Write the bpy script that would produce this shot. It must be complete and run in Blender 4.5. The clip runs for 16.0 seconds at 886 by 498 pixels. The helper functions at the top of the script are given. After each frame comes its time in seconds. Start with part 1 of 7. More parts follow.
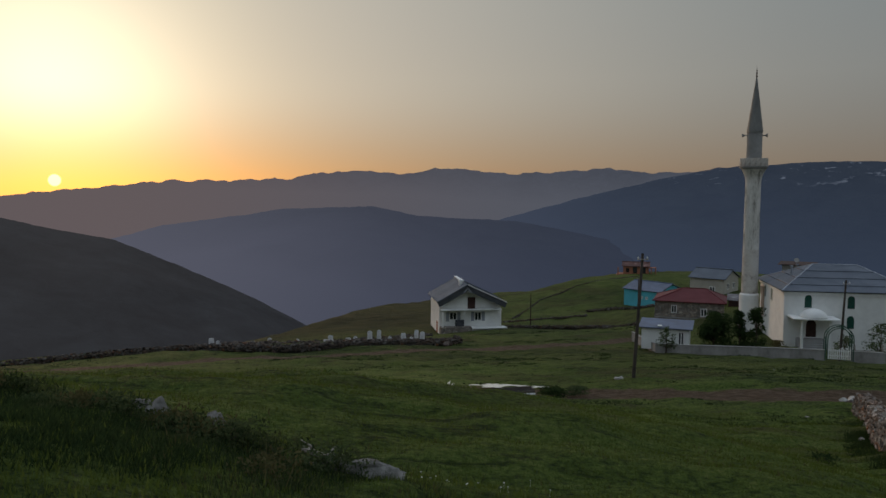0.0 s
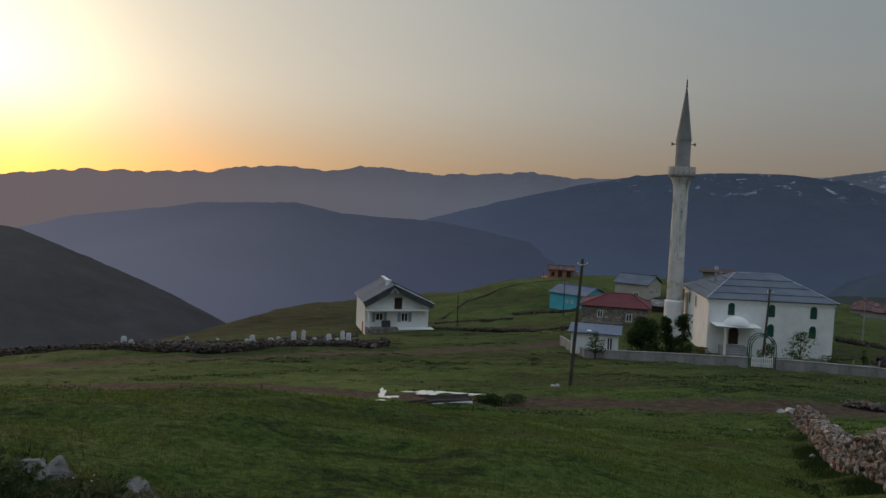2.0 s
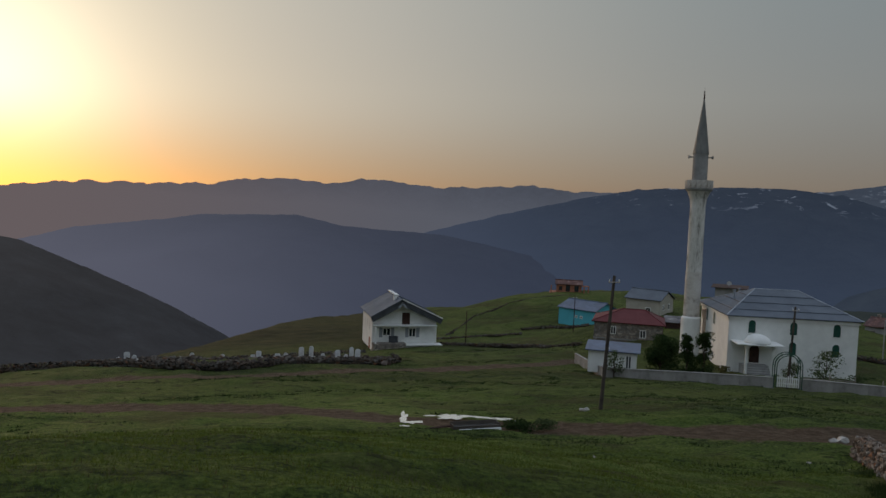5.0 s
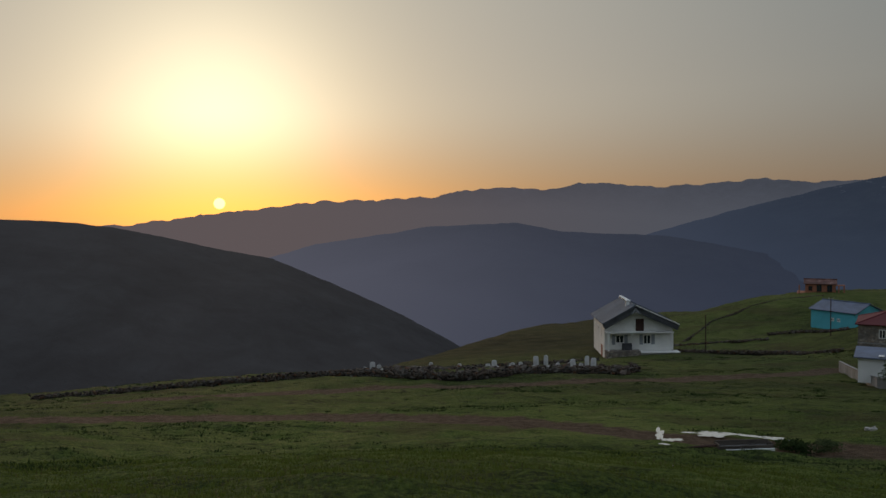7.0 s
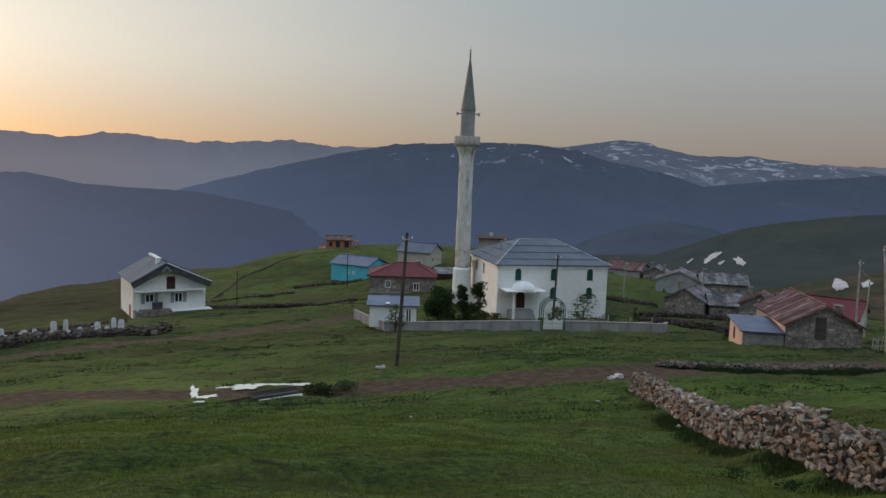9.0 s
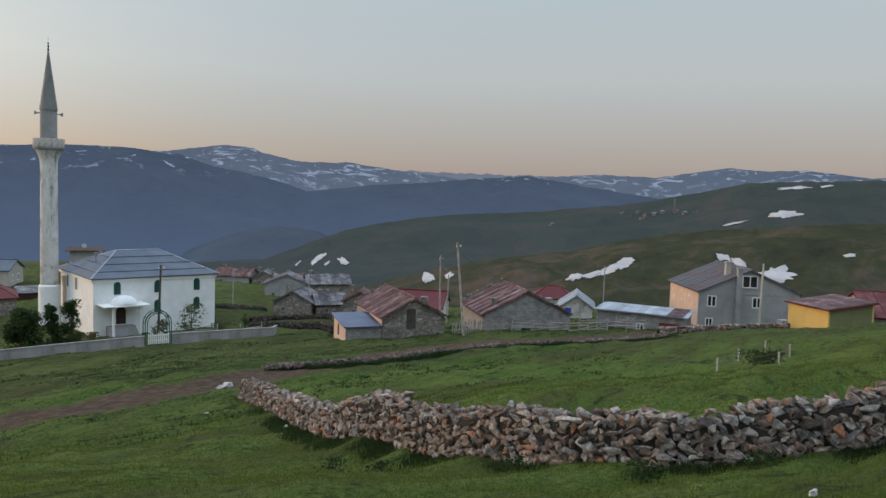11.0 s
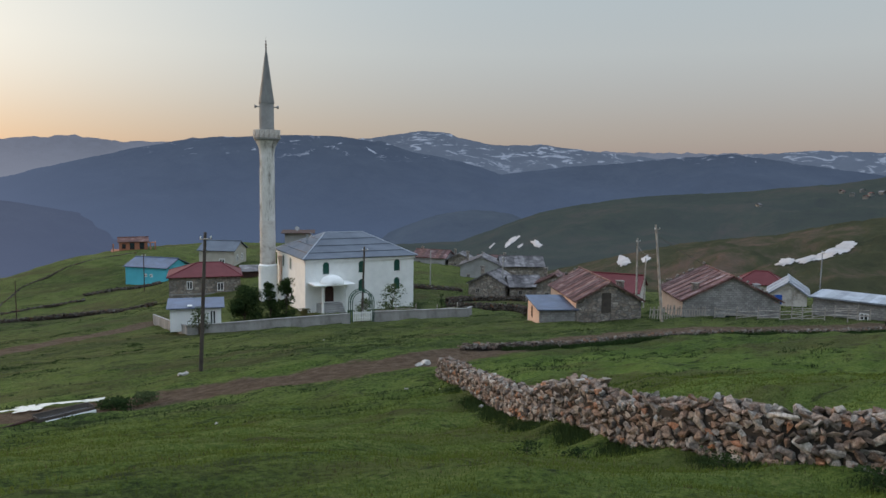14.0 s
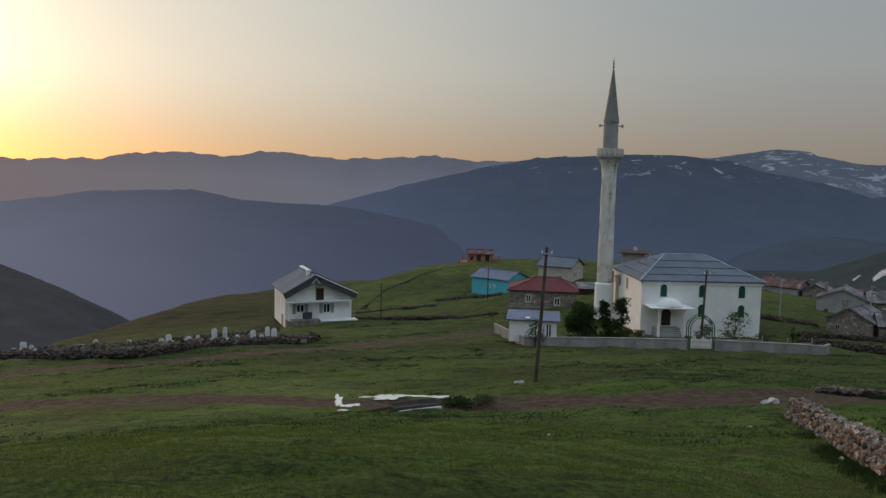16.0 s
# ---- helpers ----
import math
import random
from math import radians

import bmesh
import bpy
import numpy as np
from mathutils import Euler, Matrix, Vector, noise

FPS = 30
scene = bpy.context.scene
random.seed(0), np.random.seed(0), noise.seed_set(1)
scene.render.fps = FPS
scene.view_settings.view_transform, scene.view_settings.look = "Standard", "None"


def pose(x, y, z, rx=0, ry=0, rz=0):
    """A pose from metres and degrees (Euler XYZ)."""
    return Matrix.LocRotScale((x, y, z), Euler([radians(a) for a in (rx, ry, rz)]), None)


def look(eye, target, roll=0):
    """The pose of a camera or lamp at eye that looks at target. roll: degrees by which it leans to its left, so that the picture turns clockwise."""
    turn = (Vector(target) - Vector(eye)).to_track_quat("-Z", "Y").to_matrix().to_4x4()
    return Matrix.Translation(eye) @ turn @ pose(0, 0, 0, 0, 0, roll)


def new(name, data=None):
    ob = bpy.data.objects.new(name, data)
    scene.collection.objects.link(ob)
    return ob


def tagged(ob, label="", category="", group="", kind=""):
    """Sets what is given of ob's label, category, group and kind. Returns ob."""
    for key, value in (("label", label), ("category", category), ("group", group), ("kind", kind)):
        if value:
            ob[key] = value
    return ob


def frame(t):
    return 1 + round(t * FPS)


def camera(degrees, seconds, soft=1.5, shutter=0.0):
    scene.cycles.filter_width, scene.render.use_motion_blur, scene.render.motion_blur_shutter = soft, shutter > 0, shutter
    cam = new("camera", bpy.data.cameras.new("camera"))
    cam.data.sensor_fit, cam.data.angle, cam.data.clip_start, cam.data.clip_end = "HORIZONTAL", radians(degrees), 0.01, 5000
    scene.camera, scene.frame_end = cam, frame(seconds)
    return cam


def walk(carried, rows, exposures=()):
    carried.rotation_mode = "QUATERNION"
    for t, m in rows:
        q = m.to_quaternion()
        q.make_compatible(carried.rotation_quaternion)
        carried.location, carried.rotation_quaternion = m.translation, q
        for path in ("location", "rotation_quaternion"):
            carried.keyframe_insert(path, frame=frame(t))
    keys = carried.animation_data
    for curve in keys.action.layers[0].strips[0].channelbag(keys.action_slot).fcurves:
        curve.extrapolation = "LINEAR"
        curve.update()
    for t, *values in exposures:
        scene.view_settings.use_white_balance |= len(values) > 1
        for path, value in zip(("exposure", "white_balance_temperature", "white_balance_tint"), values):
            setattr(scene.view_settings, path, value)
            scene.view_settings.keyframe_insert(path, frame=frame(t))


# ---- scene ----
cam = camera(59.3, 16.0, soft=1.5)
PATH = [
    (0, (0.072, 0.439, 19.768), (0.05, 2.433, 19.6210), 0.3),
    (0.5, (-0.121, 0.96, 19.738), (0.035, 2.947, 19.5710), 1.4),
    (1, (-0.308, 1.544, 19.745), (-0.247, 3.542, 19.6710), 1.4),
    (1.5, (-0.507, 2.021, 19.712), (-0.376, 4.014, 19.6190), 1.7),
    (2, (-0.676, 2.529, 19.679), (-0.502, 4.516, 19.5350), 2.2),
    (2.5, (-0.877, 3.061, 19.671), (-0.749, 5.051, 19.5200), 2.1),
    (3, (-1.114, 3.388, 19.669), (-0.855, 5.366, 19.5200), 2.4),
    (3.2, (-1.198, 3.526, 19.659), (-0.901, 5.499, 19.5160), 2.6),
    (5.3, (-2.038, 5.316, 19.605), (-1.939, 7.311, 19.4960), 2.4),
    (5.5, (-2.151, 5.467, 19.597), (-2.125, 7.463, 19.4900), 2.4),
    (6, (-2.507, 5.776, 19.581), (-2.569, 7.773, 19.4960), 2.3),
    (6.5, (-2.865, 6.111, 19.574), (-3.204, 8.08, 19.4940), 0.3),
    (7, (-3.186, 6.405, 19.663), (-3.572, 8.364, 19.5600), -0.9),
    (7.5, (-3.344, 6.325, 19.658), (-3.094, 8.301, 19.4750), 1.0),
    (8, (-3.312, 6.486, 19.7), (-2.731, 8.388, 19.4980), 1.2),
    (8.5, (-3.375, 6.61, 19.698), (-2.778, 8.51, 19.5150), 1.9),
    (9, (-3.405, 6.578, 19.705), (-2.643, 8.416, 19.5030), 2.1),
    (9.5, (-3.446, 6.393, 19.762), (-2.352, 8.053, 19.5440), 2.2),
    (10, (-3.467, 6.209, 19.829), (-2.132, 7.684, 19.6350), 2.3),
    (10.2, (-3.453, 6.165, 19.848), (-2.074, 7.602, 19.6620), 2.2),
    (12.3, (-3.224, 6.097, 19.865), (-1.515, 7.124, 19.7125), 1.6),
    (12.5, (-3.219, 6.101, 19.854), (-1.508, 7.124, 19.6935), 1.6),
    (13, (-3.246, 6.148, 19.847), (-1.625, 7.306, 19.6665), 1.2),
    (13.5, (-3.257, 6.226, 19.847), (-1.844, 7.627, 19.6465), 0.7),
    (14, (-3.232, 6.335, 19.826), (-2.046, 7.932, 19.6155), 0.8),
    (14.5, (-3.281, 6.402, 19.807), (-2.308, 8.137, 19.6035), 1.4),
    (15, (-3.276, 6.559, 19.792), (-2.507, 8.396, 19.6065), 1.5),
    (15.5, (-3.24, 6.633, 19.741), (-2.638, 8.533, 19.5685), 1.4),
    (16, (-3.264, 6.674, 19.719), (-2.847, 8.622, 19.5415), 1.4),
]
EXPOSURES = [(0, -1.13, 6600, 10), (0.5, -0.45, 6150, 10), (1, -1.08, 6600, 10), (1.5, -1.16, 6600, 10), (2, -0.86, 6450, 10), (2.5, -0.88, 6550, 10), (3, -0.9, 6550, 10), (5.5, -1.08, 6600, 10), (7, -1.28, 6700, 10), (7.4, -1.18, 6600, 10), (8, -0.3, 6250, 10), (8.5, -0.46, 6400, 10), (9, -0.3, 6400, 10), (10, 0.17, 6350, 10), (12.5, 0.26, 6350, 10), (13.2, 0.38, 6350, 10), (14, 0.16, 6350, 10), (15, -0.11, 6450, 10), (16, -0.5, 6550, 10)]
walk(cam, [(t, look(eye, target, roll)) for t, eye, target, roll in PATH], EXPOSURES)

# ---- sky and sun ----
SUN_AZ, SUN_EL = -27.1, 0.62


def compass(az, el, r=1.0):
    a, e = radians(az), radians(el)
    return Vector((math.sin(a) * math.cos(e), math.cos(a) * math.cos(e), math.sin(e))) * r


class Nodes:
    """Short hand for node trees: every call makes a node and returns an output."""

    def __init__(self, tree, keep=False):
        self.t = tree
        if not keep:
            tree.nodes.clear()

    def add(self, kind, **settings):
        n = self.t.nodes.new(kind)
        for key, value in settings.items():
            setattr(n, key, value)
        return n

    def put(self, socket, value):
        if isinstance(value, bpy.types.NodeSocket):
            self.t.links.new(value, socket)
        elif isinstance(value, (tuple, list)) and len(value) == 3 and socket.type == "RGBA":
            socket.default_value = (*value, 1)
        else:
            socket.default_value = value

    def math(self, op, a, b=0.0, c=0.0, clamp=False):
        n = self.add("ShaderNodeMath", operation=op, use_clamp=clamp)
        for s, v in zip(n.inputs, (a, b, c)):
            self.put(s, v)
        return n.outputs[0]

    def vec(self, op, a, b=(0, 0, 0)):
        n = self.add("ShaderNodeVectorMath", operation=op)
        self.put(n.inputs[0], a)
        self.put(n.inputs[1], b)
        return n.outputs["Value" if op in ("DOT_PRODUCT", "LENGTH", "DISTANCE") else "Vector"]

    def mix(self, f, a, b, blend="MIX"):
        n = self.add("ShaderNodeMix", data_type="RGBA", blend_type=blend)
        self.put(n.inputs[0], f)
        self.put(n.inputs[6], a)
        self.put(n.inputs[7], b)
        return n.outputs[2]

    def ramp(self, f, *stops):
        n = self.add("ShaderNodeValToRGB")
        e = n.color_ramp.elements
        while len(e) < len(stops):
            e.new(0.5)
        for s, (p, c) in zip(e, stops):
            s.position, s.color = p, (*c, 1) if isinstance(c, (tuple, list)) else (c, c, c, 1)
        self.put(n.inputs[0], f)
        return n.outputs[0]

    def span(self, v, a, b, c=0.0, d=1.0, smooth=True):
        n = self.add("ShaderNodeMapRange", interpolation_type="SMOOTHSTEP" if smooth else "LINEAR")
        for s, x in zip(n.inputs, (v, a, b, c, d)):
            self.put(s, x)
        return n.outputs[0]

    def noise(self, where, scale, detail=4, rough=0.55, warp=0.0):
        n = self.add("ShaderNodeTexNoise")
        self.put(n.inputs["Vector"], where)
        for k, v in (("Scale", scale), ("Detail", detail), ("Roughness", rough), ("Distortion", warp)):
            n.inputs[k].default_value = v
        return n.outputs[0]


def make_sky():
    w = bpy.data.worlds.new("evening_sky")
    w.use_nodes = True
    scene.world = w
    n = Nodes(w.node_tree)
    way = n.add("ShaderNodeTexCoord").outputs["Generated"]
    parts = n.add("ShaderNodeSeparateXYZ")
    n.put(parts.inputs[0], way)
    up = n.math("MAXIMUM", parts.outputs[2], 0.0)
    # clear sky of a low sun
    sky = n.add("ShaderNodeTexSky", sky_type="NISHITA", sun_disc=False, sun_elevation=radians(2.0), sun_rotation=radians(SUN_AZ), altitude=2000, dust_density=3.0)
    # evening haze: warm along the horizon, pale grey blue above, brighter round the sun
    haze = n.ramp(up, (0.0, (0.27, 0.235, 0.25)), (0.055, (0.34, 0.305, 0.315)), (0.14, (0.435, 0.445, 0.45)), (0.30, (0.425, 0.51, 0.545)), (0.50, (0.84, 0.99, 1.18)), (1.0, (1.2, 1.42, 1.70)))
    ahead = n.vec("DOT_PRODUCT", way, tuple(compass(SUN_AZ, 6.0)))
    near = n.math("POWER", n.math("MAXIMUM", ahead, 0.0), 4.6)
    nearer = n.math("POWER", n.math("MAXIMUM", ahead, 0.0), 40.0)
    core = n.math("POWER", n.math("MAXIMUM", ahead, 0.0), 110.0)
    low = n.span(up, 0.0, 0.13, 1.0, 0.0)
    warm = n.mix(low, (0.76, 0.61, 0.42), (0.52, 0.26, 0.085))
    warmer = n.mix(low, (0.52, 0.44, 0.25), (0.36, 0.14, 0.0))
    hot = n.mix(low, (1.0, 0.95, 0.66), (0.45, 0.20, 0.01))
    glow = n.mix(1.0, n.mix(near, (0, 0, 0), warm), n.mix(nearer, (0, 0, 0), warmer), "ADD")
    glow = n.mix(1.0, glow, n.mix(core, (0, 0, 0), hot), "ADD")
    disc = n.span(n.vec("DOT_PRODUCT", way, tuple(compass(SUN_AZ, SUN_EL))), math.cos(radians(0.43)), math.cos(radians(0.33)))
    glow = n.mix(1.0, glow, n.mix(disc, (0, 0, 0), (4.0, 3.0, 1.2)), "ADD")
    a, b, c = (n.add("ShaderNodeBackground") for _ in range(3))
    n.put(a.inputs[0], sky.outputs[0])
    n.put(a.inputs[1], 0.05)
    n.put(b.inputs[0], haze)
    n.put(b.inputs[1], 0.85)
    n.put(c.inputs[0], glow)
    n.put(c.inputs[1], 1.0)
    add, add2, out = n.add("ShaderNodeAddShader"), n.add("ShaderNodeAddShader"), n.add("ShaderNodeOutputWorld")
    for x, y in ((a.outputs[0], add.inputs[0]), (b.outputs[0], add.inputs[1]), (add.outputs[0], add2.inputs[0]), (c.outputs[0], add2.inputs[1]), (add2.outputs[0], out.inputs[0])):
        n.t.links.new(x, y)


make_sky()
sun = new("sun", bpy.data.lights.new("sun", "SUN"))
sun.data.energy, sun.data.angle, sun.data.color = 1.2, radians(6), (1.0, 0.62, 0.36)
sun.matrix_world = look(tuple(compass(SUN_AZ, 2.2, 100)), (0, 0, 0))

# ---- materials ----


def surface(name, light, dark, scale=1.0, rough=0.85, bump=0.3, metal=0.0, fine=12.0, where="Object", vary=0.0, spec=0.3, third=None, grain=0.35, stretch=None):
    """A weathered surface: two colours in large stains, a finer grain over them, and relief."""
    m = bpy.data.materials.new(name)
    m.use_nodes = True
    n = Nodes(m.node_tree)
    at = n.add("ShaderNodeTexCoord").outputs["Object"] if where == "Object" else n.add("ShaderNodeNewGeometry").outputs["Position"]
    if stretch:
        lie = n.add("ShaderNodeMapping", vector_type="POINT")
        n.put(lie.inputs[0], at)
        lie.inputs["Scale"].default_value = stretch
        at = lie.outputs[0]
    big = n.noise(at, scale, 5, 0.6, 0.4)
    small = n.noise(at, scale * fine, 4, 0.7)
    f = n.math("ADD", n.math("MULTIPLY", n.math("SUBTRACT", small, 0.5), grain), big)
    col = n.ramp(f, (0.32, dark), (0.66, light)) if third is None else n.ramp(f, (0.30, dark), (0.5, light), (0.7, third))
    if vary:
        rnd = n.add("ShaderNodeObjectInfo").outputs["Random"]
        col = n.mix(1.0, col, n.ramp(rnd, (0.0, 1 - vary), (1.0, 1 + vary)), "MULTIPLY")
    b, out = n.add("ShaderNodeBsdfPrincipled"), n.add("ShaderNodeOutputMaterial")
    n.put(b.inputs["Base Color"], col)
    n.put(b.inputs["Roughness"], n.math("ADD", n.math("MULTIPLY", small, 0.25), rough - 0.12, clamp=True))
    b.inputs["Metallic"].default_value, b.inputs["Specular IOR Level"].default_value = metal, spec
    if bump:
        bp = n.add("ShaderNodeBump")
        bp.inputs["Strength"].default_value, bp.inputs["Distance"].default_value = bump, 0.5 / (scale * fine)
        n.put(bp.inputs["Height"], n.math("ADD", small, big))
        n.put(b.inputs["Normal"], bp.outputs[0])
    n.t.links.new(b.outputs[0], out.inputs[0])
    return m

# ---- the lie of the land: spot heights, and a smooth sheet through them ----
SPOTS_NEAR = [
    (-3.2, 6.4, 17.95), (0, 0.5, 18.1), (-4.4, 8.2, 17.45), (-1, 7.9, 16.85), (-4.6, 15.5, 16.2), (0.1, 14.9, 15.85), (4.3, 14.5, 15.45),
    (-12.5, 16.9, 15.24), (-3.7, 28.6, 12.44), (5.2, 26.8, 12.16), (-0.2, 46.4, 7.94), (6, 45.4, 7.88), (11.8, 50, 7.71), (19.9, 39.1, 9.2),
    (19.5, 36.8, 9.4), (9.1, 71.4, 4.41), (-29.6, 36.4, 8.96), (-20.5, 40.2, 8.19), (5.8, 6.5, 16.79), (8.8, 6.6, 16.3), (6.7, 10.8, 15.45),
    (-3, -30, 23), (40, -25, 21), (-45, -20, 19.5), (-60, 20, 12),
]
SPOTS_FIELD = [
    (16.6, 30, 10.5), (13.7, 23.9, 11.8), (11.9, 19.2, 12.95), (11.2, 16, 13.65), (11.3, 14, 14.05), (11.5, 12.4, 14.32), (13.3, 10, 14.76),
    (15.7, 8.1, 15.16), (18.3, 6.4, 15.34), (14, 19.8, 13.6), (23.8, 19.1, 12.8), (36.4, 20, 10.9), (39.4, 11.9, 13.2), (36.7, 8.2, 14.2),
    (30.8, 40, 8.72), (46.4, 39.9, 7.86), (59.8, 36.6, 7.06), (81.5, 30, 6.2), (72.5, 24.7, 8.3), (30, -5, 17), (70, 0, 12), (70, 16.4, 10.2),
]
SPOTS_VILLAGE = [
    (21.8, 82.5, 2.72), (33.8, 75.2, 3.7), (47.7, 70.7, 3.79), (-13, 101, 0.17), (-1.3, 131.6, -4.23), (8.6, 131, -3.44), (19.6, 136.6, -4),
    (30.6, 126.9, -2), (50.6, 61.2, 4.52), (54, 53, 5.9), (62, 52, 5.4), (66.2, 45.9, 5.7), (71.6, 44.2, 5.8), (82.7, 38.8, 5.6),
    (78.5, 100.7, -0.83), (60.1, 89.8, 0.88), (96.7, 135, -1.45), (100, 70, 1.5), (110, 40, 4), (38.9, 90.5, 2.0), (52.8, 88.1, 1.7),
]
SPOTS_HILL = [
    (-15.2, 171.2, -6.0), (11.6, 196, -5.9), (19.2, 175, -2.83), (28.8, 175.5, -0.68), (42.7, 180.6, 0.55), (57.1, 186.7, 0.64), (36, 154.4, -2.95),
    (50.4, 162.6, -0.57), (-63.8, 75.6, 0.23), (-55.3, 82.2, -0.2), (-49.8, 88, -0.42), (-35, 99, -1.07), (-30.4, 123.3, -5.5), (32, 117, 0.3), (46, 137, 2),
    (-90, 60, 0), (-27, 91, 1.5), (-20, 96, 0.8),
]
SPOTS = np.array(SPOTS_NEAR + SPOTS_FIELD + SPOTS_VILLAGE + SPOTS_HILL, float)
CX, CY = -3.0, 6.0


def bend(a, b):
    d = np.hypot(a[:, None, 0] - b[None, :, 0], a[:, None, 1] - b[None, :, 1]) / 100 + 1e-9
    return d * d * np.log(d)


def sheet_weights():
    n = len(SPOTS)
    k = bend(SPOTS, SPOTS) + 2e-5 * np.eye(n)
    flat = np.c_[np.ones(n), SPOTS[:, :2] / 100]
    left = np.r_[np.c_[k, flat], np.c_[flat.T, np.zeros((3, 3))]]
    return np.linalg.solve(left, np.r_[SPOTS[:, 2], 0, 0, 0])


WEIGHTS = sheet_weights()
# how far the near ground reaches before it falls into the valleys, by compass angle
BRINK_AZ = [-180, -110, -70, -41, -29, -19, -10, -4, 3, 7, 12, 20, 30, 36, 45, 55, 75, 95, 130, 180]
BRINK_R = [90, 90, 95, 95, 97, 108, 146, 168, 190, 172, 182, 200, 195, 180, 150, 118, 112, 90, 90, 90]


def heights(x, y):
    x, y = np.atleast_1d(np.asarray(x, float)), np.atleast_1d(np.asarray(y, float))
    az, r = np.degrees(np.arctan2(x - CX, y - CY)), np.hypot(x - CX, y - CY)
    brink = np.interp(az, BRINK_AZ, BRINK_R)
    scale = np.minimum(r, brink) / np.maximum(r, 1e-6)
    p = np.c_[CX + (x - CX) * scale, CY + (y - CY) * scale]
    z = np.concatenate([bend(q, SPOTS) @ WEIGHTS[:-3] for q in np.array_split(p, max(1, len(p) // 20000))])
    z += WEIGHTS[-3] + p @ WEIGHTS[-2:] / 100
    # the turf bank with stones on it
    k = np.clip(((x + 7.5) * 6.9 + (y - 9.2) * -1.5) / 49.9, 0, 1)
    lumps = 1 + 0.35 * np.sin(3.1 * x + 1.7 * y) * np.sin(2.3 * y - 1.1 * x) + 0.22 * np.sin(6.7 * x - 3.9 * y + 1)
    z = z + (0.36 - 0.20 * k) * lumps * np.exp(-((x + 7.5 - 6.9 * k) ** 2 + (y - 9.2 + 1.5 * k) ** 2) / 0.75)
    over = np.maximum(r - brink, 0)
    return np.maximum(z - 0.42 * over * over / (over + 25), -420)


def ground(x, y):
    return float(heights(x, y)[0])



def ground_material():
    m = bpy.data.materials.new("pasture")
    m.use_nodes = True
    n = Nodes(m.node_tree)
    at = n.add("ShaderNodeNewGeometry").outputs["Position"]
    lie = n.add("ShaderNodeMapping", vector_type="POINT")
    n.put(lie.inputs[0], at)
    lie.inputs["Scale"].default_value = (0.42, 1.0, 1.0)
    lie.inputs["Rotation"].default_value = (0, 0, radians(14))
    broad = n.noise(lie.outputs[0], 0.055, 4, 0.6, 0.5)
    mid = n.noise(lie.outputs[0], 0.55, 5, 0.65, 0.3)
    fine = n.noise(at, 7.0, 5, 0.75)
    f = n.math("ADD", n.math("MULTIPLY", broad, 0.55), n.math("MULTIPLY", mid, 0.45))
    f = n.math("ADD", f, n.math("MULTIPLY", n.math("SUBTRACT", fine, 0.5), 1.0))
    green = n.ramp(f, (0.28, (0.016, 0.029, 0.009)), (0.42, (0.062, 0.098, 0.020)), (0.55, (0.128, 0.184, 0.034)), (0.70, (0.205, 0.235, 0.070)))
    l = n.add("ShaderNodeAttribute", attribute_name="lush").outputs["Fac"]
    meadow = n.ramp(f, (0.30, (0.036, 0.068, 0.012)), (0.48, (0.104, 0.165, 0.027)), (0.66, (0.182, 0.240, 0.050)))
    green = n.mix(n.math("MULTIPLY", l, 0.85), green, meadow)
    # dark flecks: coarse tufts, and shade of hummocks painted with them
    tuft_shade = n.span(n.noise(lie.outputs[0], 1.1, 6, 0.75, 1.4), 0.52, 0.64)
    green = n.mix(n.math("MULTIPLY", tuft_shade, 0.8), green, (0.016, 0.025, 0.010))
    dry = n.span(n.noise(lie.outputs[0], 0.12, 4, 0.65, 0.8), 0.52, 0.66)
    green = n.mix(n.math("MULTIPLY", dry, 0.6), green, (0.085, 0.074, 0.030))
    # pale yellow-green flecks painted as highlights on the turf
    sunny = n.span(n.noise(lie.outputs[0], 2.3, 6, 0.8, 1.0), 0.55, 0.72)
    green = n.mix(n.math("MULTIPLY", sunny, 0.6), green, (0.230, 0.260, 0.085))
    soil = n.ramp(n.noise(at, 1.8, 6, 0.7), (0.3, (0.060, 0.040, 0.027)), (0.5, (0.130, 0.090, 0.060)), (0.7, (0.195, 0.145, 0.104)))
    d = n.add("ShaderNodeAttribute", attribute_name="dirt").outputs["Fac"]
    ragged = n.math("ADD", d, n.math("MULTIPLY", n.math("SUBTRACT", n.noise(at, 0.9, 5, 0.7), 0.5), 1.1))
    bare = n.span(ragged, 0.40, 0.72)
    h = n.add("ShaderNodeAttribute", attribute_name="heath").outputs["Fac"]
    brown = n.ramp(mid, (0.3, (0.034, 0.029, 0.014)), (0.7, (0.076, 0.060, 0.029)))
    green = n.mix(n.math("MULTIPLY", h, 0.85), green, brown)
    b, out = n.add("ShaderNodeBsdfPrincipled"), n.add("ShaderNodeOutputMaterial")
    n.put(b.inputs["Base Color"], n.mix(bare, green, soil))
    b.inputs["Roughness"].default_value, b.inputs["Specular IOR Level"].default_value = 0.95, 0.12
    bp = n.add("ShaderNodeBump")
    bp.inputs["Strength"].default_value, bp.inputs["Distance"].default_value = 1.0, 0.45
    n.put(bp.inputs["Height"], n.math("ADD", n.math("MULTIPLY", mid, 1.6), fine))
    n.put(b.inputs["Normal"], bp.outputs[0])
    n.t.links.new(b.outputs[0], out.inputs[0])
    return m


